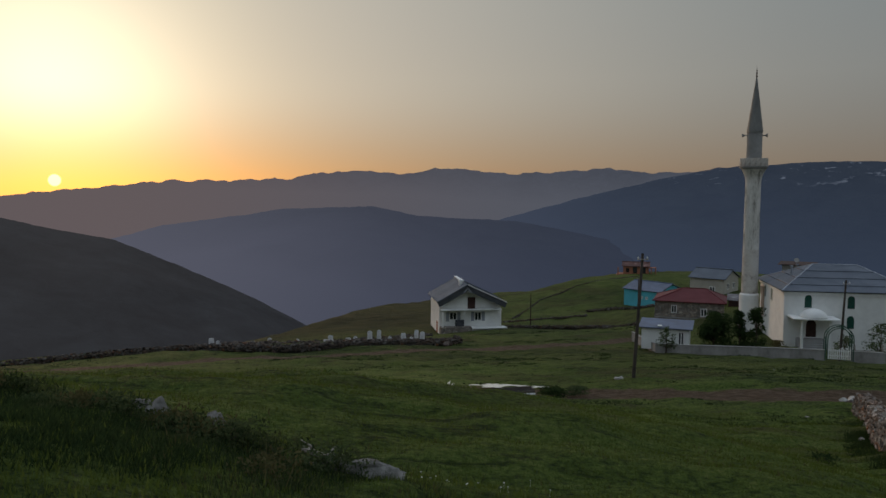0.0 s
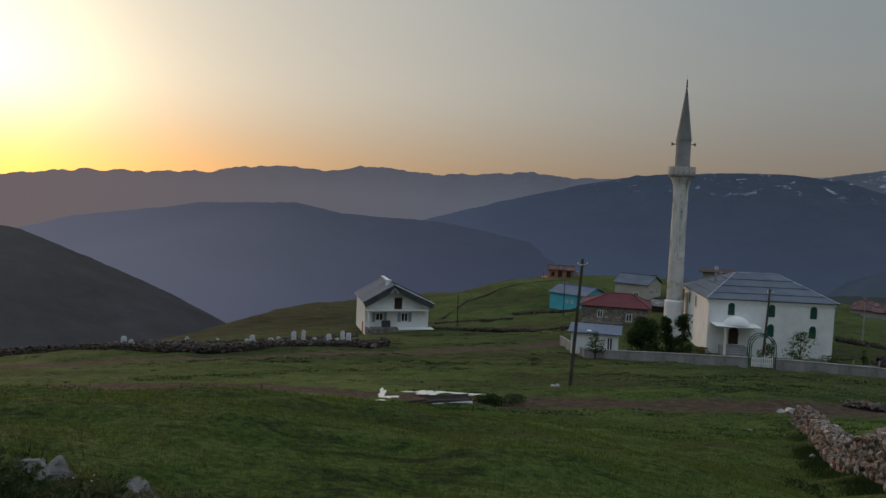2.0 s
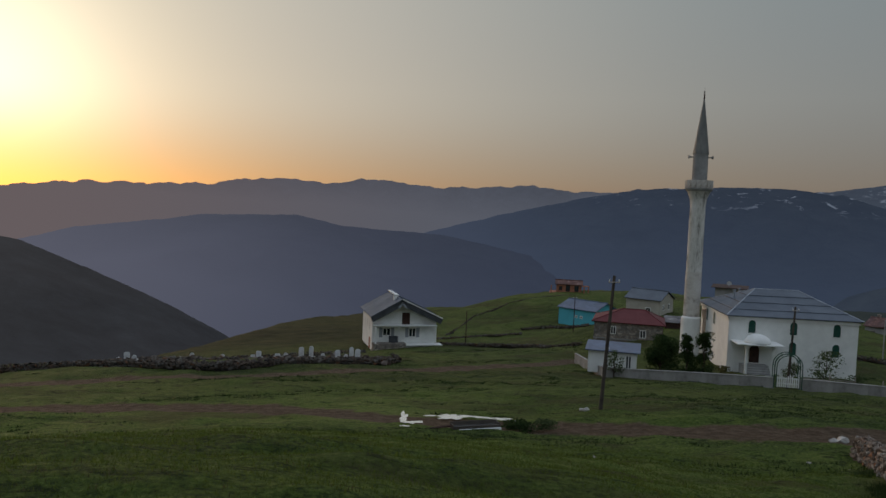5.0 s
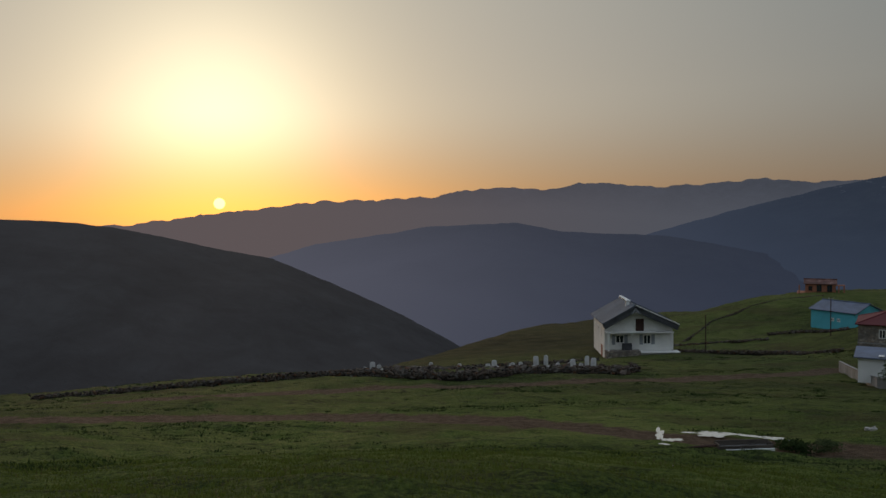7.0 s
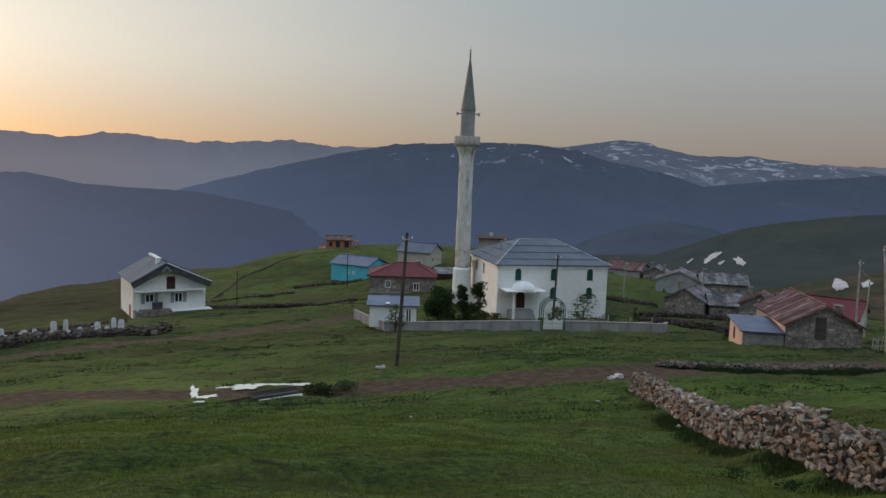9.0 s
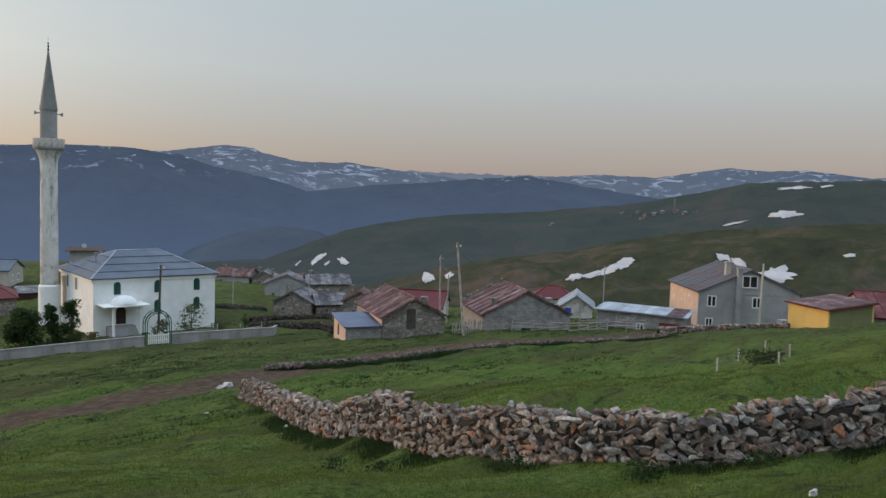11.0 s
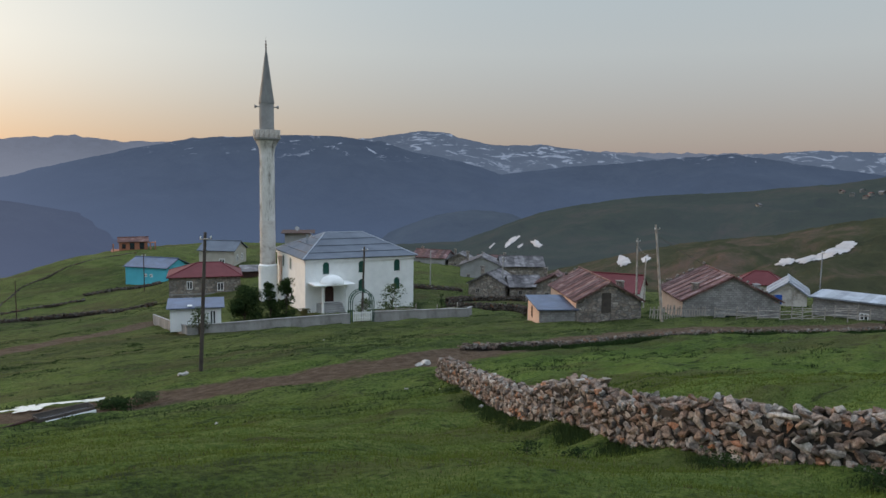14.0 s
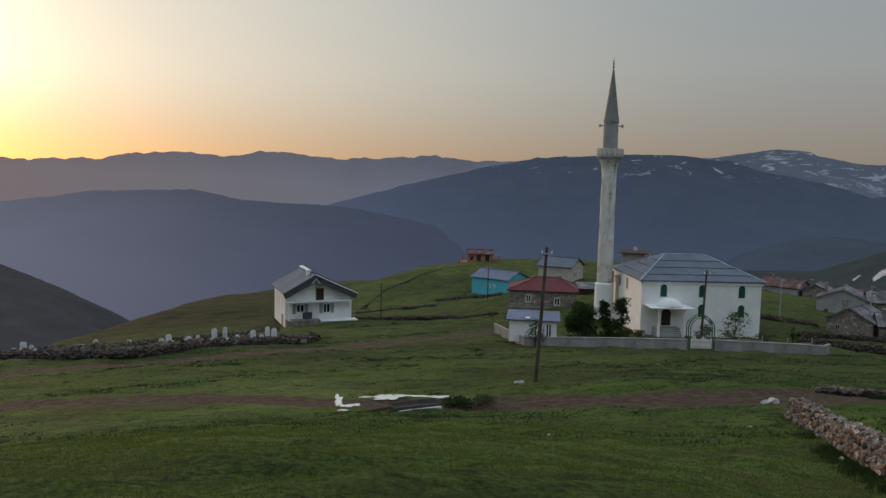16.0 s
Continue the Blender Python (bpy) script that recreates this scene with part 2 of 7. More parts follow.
GRASS = ground_material()
TRACKS = [
    ([(-70, 50), (-44, 53), (-32, 55), (-20.5, 56.3), (-10, 54.2), (-5, 51.2), (-1.2, 48.2), (3, 47.2), (8, 46.2), (13.2, 44.4), (17.3, 42.6), (21, 41.3)], 1.7),
    ([(17, 43), (22, 41.8), (27, 42.8), (32, 43.2), (41, 43.2), (52, 42.4), (63, 39.0), (72, 34.5)], 2.3),
    ([(-45, 66), (-12, 74), (-6.4, 77.7), (0.6, 82.6), (6.3, 87.2), (13, 91.7), (19, 95), (23, 98.7)], 1.5),
]


def away(x, y, line):
    """Distance of points from a line of places."""
    best = np.full(x.shape, 1e9)
    for (ax, ay), (bx, by) in zip(line, line[1:]):
        dx, dy = bx - ax, by - ay
        t = np.clip(((x - ax) * dx + (y - ay) * dy) / (dx * dx + dy * dy), 0, 1)
        best = np.minimum(best, np.hypot(x - ax - t * dx, y - ay - t * dy))
    return best


def humps(x, y):
    """Tussocks and small terraces trodden by cattle."""
    out = np.empty(len(x))
    for i, (a, b) in enumerate(zip(x, y)):
        r = math.hypot(a - CX, b - CY)
        v = noise.noise((a * 0.3, b * 0.62, 3)) * 0.24 + noise.noise((a * 0.42, b * 1.25, 5)) * 0.16 * min(1, r / 25)
        if r < 70:
            v += noise.noise((a * 1.1, b * 1.5, 7)) * 0.07
        v += noise.noise((a * 0.07, b * 0.11, 1)) * 0.3 * min(1, r / 60)
        out[i] = v * min(1.0, r / 4) * (1 if r < 400 else 0)
    return out


def build_ground():
    az = np.r_[np.arange(-46, 96, 0.25), np.arange(96, 314, 3.0)]
    rad = np.r_[np.geomspace(0.4, 260, 470), np.geomspace(290, 4900, 24)]
    a, r = np.meshgrid(np.radians(az), rad)
    x, y = (CX + r * np.sin(a)).ravel(), (CY + r * np.cos(a)).ravel()
    z = heights(x, y)
    dirt = np.zeros(len(x))
    for line, half in TRACKS:
        dirt = np.maximum(dirt, np.clip(1.5 - away(x, y, line) / (half * 1.15), 0, 1))
    z += humps(x, y) * (1 - 0.7 * dirt) - 0.12 * dirt
    heath = np.clip((np.hypot(x - CX, y - CY) - 100) / 40, 0, 1) * (0.35 + 0.65 * np.clip((14 - x) / 12, 0, 1))
    heath = np.maximum(heath, 0.45 * np.clip((np.hypot(x - CX, y - CY) - 48) / 20, 0, 1))
    lush = np.clip((away(x, y, [(12, 18), (20, 38)]) * np.where((x - 12) * 20 - (y - 18) * 8 > 0, 1, -1) - 0.5) / 2, 0, 1) * np.clip((44 - y - 0.12 * (x - 30)) / 4, 0, 1)
    n, k = len(az), len(rad)
    faces = [(i * n + j, i * n + (j + 1) % n, (i + 1) * n + (j + 1) % n, (i + 1) * n + j) for i in range(k - 1) for j in range(n)]
    faces.append(tuple(range(n - 1, -1, -1)))
    me = bpy.data.meshes.new("ground")
    me.from_pydata(np.c_[x, y, z].tolist(), [], faces)
    for key, v in (("dirt", dirt), ("heath", heath), ("lush", lush)):
        me.attributes.new(key, "FLOAT", "POINT").data.foreach_set("value", v.astype(np.float32))
    me.polygons.foreach_set("use_smooth", np.ones(len(me.polygons), bool))
    me.materials.append(GRASS)
    me.flip_normals() if me.polygons[0].normal.z < 0 else None
    return tagged(new("ground", me), "sloping green mountain pasture with worn earth tracks", "ground", kind="structure")


build_ground()

# ---- hills and far ranges ----


class Ridge:
    """A range seen from the pasture: crest by compass angle, slope towards the viewer."""

    def __init__(self, crest, reach, foot, seed, rugged, front=0.6, jag=0.0, az=None):
        self.az, self.el = (np.array(v, float) for v in zip(*crest))
        self.reach, self.foot, self.seed, self.rugged, self.front, self.jag = reach, foot, seed, rugged, front, jag

    def point(self, az, s):
        el = float(np.interp(az, self.az, self.el)) + self.jag * (noise.fractal((az * 0.9, self.seed, 0), 0.8, 2.2, 5))
        r = self.reach * (self.front + (1 - self.front) * s)
        top = 19.7 + self.reach * math.tan(radians(el))
        bottom = 19.7 + self.reach * self.front * math.tan(radians(self.foot))
        z = bottom + (top - bottom) * s**0.85
        p = compass(az, 0, r)
        k = self.reach / 400
        wob = noise.fractal((p.x / (60 * k) + self.seed, p.y / (60 * k), 2.0), 0.9, 2.1, 5) * self.rugged * self.reach * math.sin(math.pi * min(s, 1) * 0.97) * (0.35 if s > 0.8 else 1)
        return Vector((p.x + CX, p.y + CY, z + wob))

    def spot(self, az, el):
        """The place on the slope seen at a compass angle and elevation."""
        before = None
        for k in range(71):
            p = self.point(az, k / 70)
            e = math.degrees(math.atan2(p.z - 19.7, math.hypot(p.x - CX, p.y - CY)))
            if e >= el:
                return p if before is None else before[0].lerp(p, (el - before[1]) / max(1e-6, e - before[1]))
            before = (p, e)
        return before[0]

    def build(self, name, material, label, step=0.15, rows=26):
        az = np.arange(self.az[0], self.az[-1] + step, step)
        rows_s = [i / (rows - 1) for i in range(rows)]
        verts, faces = [], []
        for a in az:
            verts += [self.point(a, s) for s in rows_s]
            back = verts[-1].copy()
            back.xy = ((back.xy - Vector((CX, CY))) * 1.05) + Vector((CX, CY))
            back.z -= self.reach * 0.03
            verts.append(back)
        k = rows + 1
        for i in range(len(az) - 1):
            faces += [(i * k + j, (i + 1) * k + j, (i + 1) * k + j + 1, i * k + j + 1) for j in range(k - 1)]
        me = bpy.data.meshes.new(name)
        me.from_pydata(verts, [], faces)
        me.polygons.foreach_set("use_smooth", np.ones(len(me.polygons), bool))
        me.materials.append(material)
        return tagged(new(name, me), label, "mountain", kind="structure")


def hazy(name, land, haze, veil, low, high, snow=0.0, warm=None, snow_z=(0, 1), scale=0.004, snow_scale=0.006, sunny=0.0, third=None):
    """Distant land lit by the evening sky, with a veil of haze painted on as emission that thickens towards the valley
    and towards the sun.
    """
    m = bpy.data.materials.new(name)
    m.use_nodes = True
    n = Nodes(m.node_tree)
    at = n.add("ShaderNodeNewGeometry").outputs["Position"]
    xyz = n.add("ShaderNodeSeparateXYZ")
    n.put(xyz.inputs[0], at)
    relief = n.noise(at, scale * 2.5, 8, 0.68, 0.8)
    f = n.math("ADD", n.math("MULTIPLY", n.noise(at, scale, 6, 0.7, 0.6), 0.6), n.math("MULTIPLY", relief, 0.4))
    col = n.ramp(f, (0.34, tuple(v * 0.55 for v in land)), (0.50, land), (0.66, third or tuple(v * 1.5 for v in land)))
    if snow:
        streak = n.add("ShaderNodeMapping", vector_type="POINT")
        n.put(streak.inputs[0], at)
        streak.inputs["Scale"].default_value = (1, 1, 2.6)
        lie = n.noise(streak.outputs[0], snow_scale, 7, 0.66, 1.2)
        lie = n.span(lie, 0.64 - snow, 0.70 - snow)
        lie = n.math("MULTIPLY", lie, n.span(xyz.outputs[2], snow_z[0], snow_z[1]))
        col = n.mix(lie, col, (0.58, 0.59, 0.64))
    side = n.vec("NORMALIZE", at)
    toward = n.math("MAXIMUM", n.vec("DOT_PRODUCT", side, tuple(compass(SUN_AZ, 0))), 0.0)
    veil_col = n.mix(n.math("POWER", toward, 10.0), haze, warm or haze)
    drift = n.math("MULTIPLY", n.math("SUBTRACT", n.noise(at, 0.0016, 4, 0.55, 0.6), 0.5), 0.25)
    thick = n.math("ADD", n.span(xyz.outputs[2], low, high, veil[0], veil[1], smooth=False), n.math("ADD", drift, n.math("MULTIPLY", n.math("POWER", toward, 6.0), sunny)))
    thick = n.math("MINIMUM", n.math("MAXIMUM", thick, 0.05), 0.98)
    # lit land mixed with glowing haze colour: the air is painted into the material
    d, e, both, out = n.add("ShaderNodeBsdfDiffuse"), n.add("ShaderNodeEmission"), n.add("ShaderNodeMixShader"), n.add("ShaderNodeOutputMaterial")
    bp = n.add("ShaderNodeBump")
    bp.inputs["Strength"].default_value, bp.inputs["Distance"].default_value = 0.8, 0.12 / scale
    n.put(bp.inputs["Height"], relief)
    n.put(d.inputs["Normal"], bp.outputs[0])
    n.put(d.inputs[0], col)
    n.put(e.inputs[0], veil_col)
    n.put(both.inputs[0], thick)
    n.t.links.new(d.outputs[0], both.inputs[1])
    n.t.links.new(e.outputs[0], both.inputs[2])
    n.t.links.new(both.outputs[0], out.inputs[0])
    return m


# crest lines of the distant ridges: compass angle and elevation, degrees
FAR_CREST = [(-33.4, -0.77), (-30.5, -0.40), (-26.7, -0.06), (-22.5, 0.43), (-20.0, 0.68), (-16.2, 0.72), (-12.3, 0.84), (-9.2, 1.35), (-6.6, 1.46), (-2.7, 1.28), (-1.2, 1.66), (0.8, 1.63), (4.1, 1.28), (7.4, 1.49), (11.2, 1.70), (14.2, 1.38), (18.7, 1.49)]
MID_CREST = [(-24.0, -3.39), (-20.4, -2.42), (-15.1, -1.78), (-12.3, -1.31), (-5.8, -1.09), (-2.5, -1.78), (1.7, -2.0), (5.0, -2.15), (11, -3.3), (18, -5.2), (28, -8.5), (40, -12)]
RIGHT_CREST = [(-6, -4.2), (0.5, -2.7), (4.2, -1.86), (7.6, -0.89), (11.5, 0.17), (14.7, 0.9), (18.8, 1.75), (22.1, 1.91), (26.2, 2.13), (29.4, 2.08), (31.4, 1.73), (31.9, 1.83), (34.4, 1.0), (37.9, 0.37), (40.8, -0.52), (45.4, 0.08), (49.8, 0.45), (53.0, 0.83), (56.7, 1.14), (59.6, 0.72), (63.8, 0.09), (67.9, -0.41)]
SNOW_CREST = [(27.0, 1.67), (31.1, 1.97), (33.5, 2.36), (35.1, 2.56), (37.0, 2.45), (37.5, 2.15), (40.4, 1.58), (43.5, 1.69), (45.8, 1.42), (49.0, 1.03), (52.2, 0.72), (55.5, 0.90), (58.4, 1.06), (61.7, 1.40), (65.8, 1.26), (70.6, 2.06), (73.0, 1.90), (75.7, 1.99), (79.4, 1.55), (84.7, 1.94), (88.5, 2.32)]
DARK_CREST = [(-40.8, -0.46), (-37.5, -0.64), (-34.1, -1.10), (-30.5, -1.97), (-27.1, -2.86), (-23.6, -3.57), (-18.8, -5.75), (-14.7, -7.72), (-10.6, -9.97)]
GREEN_CREST = [(32.6, -5.75), (37.9, -5.44), (40.8, -4.27), (43.5, -3.25), (45.4, -2.82), (49.0, -2.14), (52.3, -1.78), (58.0, -1.39), (63.8, -0.73), (68.3, 0.22), (71.8, 1.04), (75.7, 1.28), (80.5, 1.50), (84.0, 1.38)]
FRONT_CREST = [(46.7, -6.86), (49.9, -6.03), (53.6, -5.15), (59.8, -4.29), (63.9, -3.21), (68.0, -2.46), (71.2, -2.06), (75.9, -1.57), (80.7, -1.27)]
SPUR_CREST = [(31.3, -5.91), (32.6, -4.82), (36.1, -3.51), (39.0, -3.10), (41.6, -3.35), (45.5, -5.25)]
FAR_CREST = [(-180, 0.5), (-90, 0.2), (-50, -0.9)] + FAR_CREST + [(40, 1.2), (95, 1.2), (179.9, 0.5)]
MID_CREST = [(-60, -6), (-35, -5)] + MID_CREST
RIGHT_CREST = RIGHT_CREST + [(80, -1.5)]
SNOW_CREST = [(18, 1.3)] + SNOW_CREST + [(100, 2), (120, 1.5)]
DARK_CREST = [(a, e + 0.22) for a, e in DARK_CREST]
DARK_CREST = [(-110, 3), (-70, 2), (-50, 0.4)] + DARK_CREST + [(-6, -12.5), (0, -16)]
GREEN_CREST = [(20, -8), (28, -6.4)] + GREEN_CREST + [(100, 2), (120, 3)]
FRONT_CREST = [(38, -9)] + FRONT_CREST + [(100, -1), (120, 0)]
far_range = Ridge(FAR_CREST, 4750, -9, 11.3, 0.006, 0.8, 0.17)
snow_range = Ridge(SNOW_CREST, 4300, -6, 5.1, 0.012, 0.7, 0.07)
right_range = Ridge(RIGHT_CREST, 3600, -11, 4.4, 0.016, 0.6, 0.06)
mid_range = Ridge(MID_CREST, 2900, -13, 8.7, 0.014, 0.55, 0.05)
spur = Ridge(SPUR_CREST, 2300, -12, 2.2, 0.012, 0.7, 0.05)
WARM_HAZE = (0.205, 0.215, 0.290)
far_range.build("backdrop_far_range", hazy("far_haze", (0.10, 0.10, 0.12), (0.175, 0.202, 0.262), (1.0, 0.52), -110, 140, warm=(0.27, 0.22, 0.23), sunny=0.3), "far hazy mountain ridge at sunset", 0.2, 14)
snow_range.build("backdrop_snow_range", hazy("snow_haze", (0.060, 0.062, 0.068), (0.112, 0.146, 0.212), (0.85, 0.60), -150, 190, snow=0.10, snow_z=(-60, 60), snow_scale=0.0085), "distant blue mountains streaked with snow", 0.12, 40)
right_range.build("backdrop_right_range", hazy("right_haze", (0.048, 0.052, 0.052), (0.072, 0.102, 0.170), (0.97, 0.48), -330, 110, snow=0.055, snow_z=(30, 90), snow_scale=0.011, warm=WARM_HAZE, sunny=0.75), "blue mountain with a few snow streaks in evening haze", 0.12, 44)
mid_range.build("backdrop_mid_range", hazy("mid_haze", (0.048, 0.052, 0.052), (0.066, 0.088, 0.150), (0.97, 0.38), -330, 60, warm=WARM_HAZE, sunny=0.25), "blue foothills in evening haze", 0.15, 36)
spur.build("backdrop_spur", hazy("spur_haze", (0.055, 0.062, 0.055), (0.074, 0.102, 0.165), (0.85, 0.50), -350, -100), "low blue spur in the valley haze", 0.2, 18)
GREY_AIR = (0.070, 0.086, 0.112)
# nearer hills: the same painted haze glow, thinner, over their land colours
HILL = hazy("hazed_hill_pasture", (0.034, 0.044, 0.020), GREY_AIR, (0.48, 0.36), -60, 40, scale=0.011, third=(0.072, 0.056, 0.036))
HEATH = hazy("hazed_dark_heath", (0.032, 0.034, 0.036), (0.085, 0.100, 0.135), (0.18, 0.30), -200, 20, scale=0.008, warm=(0.145, 0.140, 0.150), sunny=0.12)
CRAG = hazy("hazed_broken_hillside", (0.050, 0.051, 0.022), GREY_AIR, (0.16, 0.12), -60, 20, scale=0.022, third=(0.125, 0.078, 0.060))
dark_hill = Ridge(DARK_CREST, 1700, -15, 3.9, 0.008, 0.55, 0.05)
green_hill = Ridge(GREEN_CREST, 1000, -9, 6.4, 0.016, 0.55, 0.06)
front_hill = Ridge(FRONT_CREST, 520, -11, 9.1, 0.026, 0.6, 0.08)
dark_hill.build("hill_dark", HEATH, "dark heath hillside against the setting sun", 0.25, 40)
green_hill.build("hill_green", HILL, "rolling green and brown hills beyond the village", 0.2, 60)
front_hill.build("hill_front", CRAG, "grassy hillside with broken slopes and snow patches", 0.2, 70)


# ---- building kit ----


def thing(name, label, category, x, y, z, yaw=0.0, group="", kind=""):
    """An empty at the base of a thing, to hold its parts."""
    ob = new(name)
    ob.matrix_basis = pose(x, y, z, 0, 0, yaw)
    return tagged(ob, label, category, group, kind)


def part(name, bm, material, parent, label="", smooth=False, m=None):
    me = bpy.data.meshes.new(name)
    bm.to_mesh(me)
    bm.free()
    me.materials.append(material)
    if smooth:
        me.polygons.foreach_set("use_smooth", np.ones(len(me.polygons), bool))
    ob = new(name, me)
    ob.parent = parent
    if m is not None:
        ob.matrix_basis = m
    return tagged(ob, label)


def box(bm, x0, x1, y0, y1, z0, z1, m=None):
    v = [bm.verts.new((x, y, z)) for z in (z0, z1) for x, y in ((x0, y0), (x1, y0), (x1, y1), (x0, y1))]
    for f in ((3, 2, 1, 0), (4, 5, 6, 7), (0, 1, 5, 4), (1, 2, 6, 5), (2, 3, 7, 6), (3, 0, 4, 7)):
        bm.faces.new([v[i] for i in f])
    if m is not None:
        for q in v:
            q.co = m @ q.co
    return v


def slab(bm, corners, thick):
    """A plate over the given corners, in order, with the given thickness downwards."""
    c = [Vector(p) for p in corners]
    n = (c[1] - c[0]).cross(c[2] - c[0]).normalized()
    if n.z < 0:
        n = -n
    top = [bm.verts.new(p) for p in c]
    low = [bm.verts.new(p - n * thick) for p in c]
    bm.faces.new(top)
    bm.faces.new(low[::-1])
    k = len(c)
    for i in range(k):
        bm.faces.new((top[i], low[i], low[(i + 1) % k], top[(i + 1) % k]))
    bmesh.ops.recalc_face_normals(bm, faces=bm.faces)


def tube(bm, points, radii, sides=8, cap=True):
    """A round bar through points."""
    rings = []
    pts = [Vector(p) for p in points]
    for i, p in enumerate(pts):
        d = (pts[min(i + 1, len(pts) - 1)] - pts[max(i - 1, 0)]).normalized()
        a = d.orthogonal().normalized()
        b = d.cross(a)
        r = radii[i] if isinstance(radii, (list, tuple)) else radii
        rings.append([bm.verts.new(p + (a * math.cos(t) + b * math.sin(t)) * r) for t in (2 * math.pi * k / sides for k in range(sides))])
    for u, v in zip(rings, rings[1:]):
        for k in range(sides):
            bm.faces.new((u[k], u[(k + 1) % sides], v[(k + 1) % sides], v[k]))
    if cap:
        bm.faces.new(rings[0][::-1])
        bm.faces.new(rings[-1])


def lathe(bm, profile, sides=24):
    """Turned about z: rows of radius and height."""
    rings = [[bm.verts.new((r * math.cos(t), r * math.sin(t), z)) for t in (2 * math.pi * k / sides for k in range(sides))] for r, z in profile]
    for u, v in zip(rings, rings[1:]):
        for k in range(sides):
            bm.faces.new((u[k], u[(k + 1) % sides], v[(k + 1) % sides], v[k]))
    bm.faces.new(rings[0][::-1])
    bm.faces.new(rings[-1])


def panel(bm, length, high, thick, holes=(), gable=0.0, m=None, lean=0.0):
    """A wall along x from 0, its outer face at y = 0, with openings cut through (x0, x1, z0, z1), and a gable on top. lean: how much higher its end is."""
    xs = sorted({0.0, length, *(v for h in holes for v in h[:2])})
    zs = sorted({0.0, high, *(v for h in holes for v in h[2:4])})
    if gable:
        xs = sorted({*xs, length / 2})
    made = {}

    def vert(i, k, y):
        if (i, k, y) not in made:
            z = zs[k] + (lean * xs[i] / length if k == len(zs) - 1 else 0)
            made[i, k, y] = bm.verts.new((xs[i], y, z))
        return made[i, k, y]

    def solid(i, k):
        if not (0 <= i < len(xs) - 1 and 0 <= k < len(zs) - 1):
            return False
        x, z = (xs[i] + xs[i + 1]) / 2, (zs[k] + zs[k + 1]) / 2
        return not any(h[0] < x < h[1] and h[2] < z < h[3] for h in holes)

    for i in range(len(xs) - 1):
        for k in range(len(zs) - 1):
            if not solid(i, k):
                continue
            for y in (0, thick):
                bm.faces.new([vert(a, b, y) for a, b in ((i, k), (i + 1, k), (i + 1, k + 1), (i, k + 1))])
            for di, dk, e in ((-1, 0, ((i, k), (i, k + 1))), (1, 0, ((i + 1, k), (i + 1, k + 1))), (0, -1, ((i, k), (i + 1, k))), (0, 1, ((i, k + 1), (i + 1, k + 1)))):
                if not solid(i + di, k + dk) and not (gable and dk == 1 and k == len(zs) - 2):
                    bm.faces.new([vert(*e[0], 0), vert(*e[1], 0), vert(*e[1], thick), vert(*e[0], thick)])
    if gable:
        n, k = len(xs), len(zs) - 1
        peak = [bm.verts.new((length / 2, y, high + gable)) for y in (0, thick)]
        for y, t in ((0, peak[0]), (thick, peak[1])):
            bm.faces.new([vert(i, k, y) for i in range(n)] + [t])
        for i in (0, n - 1):
            bm.faces.new([vert(i, k, 0), vert(i, k, thick), peak[1], peak[0]])
    if m is not None:
        for q in made.values():
            q.co = m @ q.co
    bmesh.ops.recalc_face_normals(bm, faces=bm.faces)


SIDES = {
    "front": lambda w, d: Matrix.Identity(4),
    "right": lambda w, d: pose(w, 0, 0, 0, 0, 90),
    "back": lambda w, d: pose(w, d, 0, 0, 0, 180),
    "left": lambda w, d: pose(0, d, 0, 0, 0, -90),
}


def window(parent, m, hole, frame_mat, pane_mat, bars=1, deep=0.03, name="window", label=""):
    """A framed window in an opening of a wall."""
    x0, x1, z0, z1 = hole
    w, h, t = x1 - x0, z1 - z0, 0.11
    ob = new(name)
    ob.parent = parent
    ob.matrix_basis = m @ pose(x0, deep, z0)
    tagged(ob, label)
    bm = bmesh.new()
    for b in ((0, t, 0, h), (w - t, w, 0, h), (t, w - t, 0, t), (t, w - t, h - t, h)):
        box(bm, b[0], b[1], -0.04, 0.04, b[2], b[3])
    for k in range(bars):
        c = w * (k + 1) / (bars + 1)
        box(bm, c - t / 2, c + t / 2, -0.036, 0.036, t, h - t)
    part("window_frame", bm, frame_mat, ob)
    bm = bmesh.new()
    box(bm, t * 0.8, w - t * 0.8, -0.012, 0.012, t * 0.8, h - t * 0.8)
    part("pane", bm, pane_mat, ob)
    return ob


def walls(root, w, d, h, material, holes=None, gables=(), rise=0.0, thick=0.25, mats=None, lean=None):
    holes, mats, lean = holes or {}, mats or {}, lean or {}
    for side, make in SIDES.items():
        inset = 0 if side in ("front", "back") else thick
        length = (w if side in ("front", "back") else d) - 2 * inset
        m = make(w, d) @ pose(inset, 0, 0)
        bm = bmesh.new()
        cut = [tuple((v - inset) if i < 2 else v for i, v in enumerate(q[:4])) for q in holes.get(side, ())]
        panel(bm, length, h, thick, cut, rise if side in gables else 0.0, None, lean.get(side, 0.0))
        part("wall", bm, mats.get(side, material), root, m=m)
    bm = bmesh.new()
    box(bm, thick, w - thick, thick, d - thick, 0.02, 0.12)
    part("floor_slab", bm, material, root)


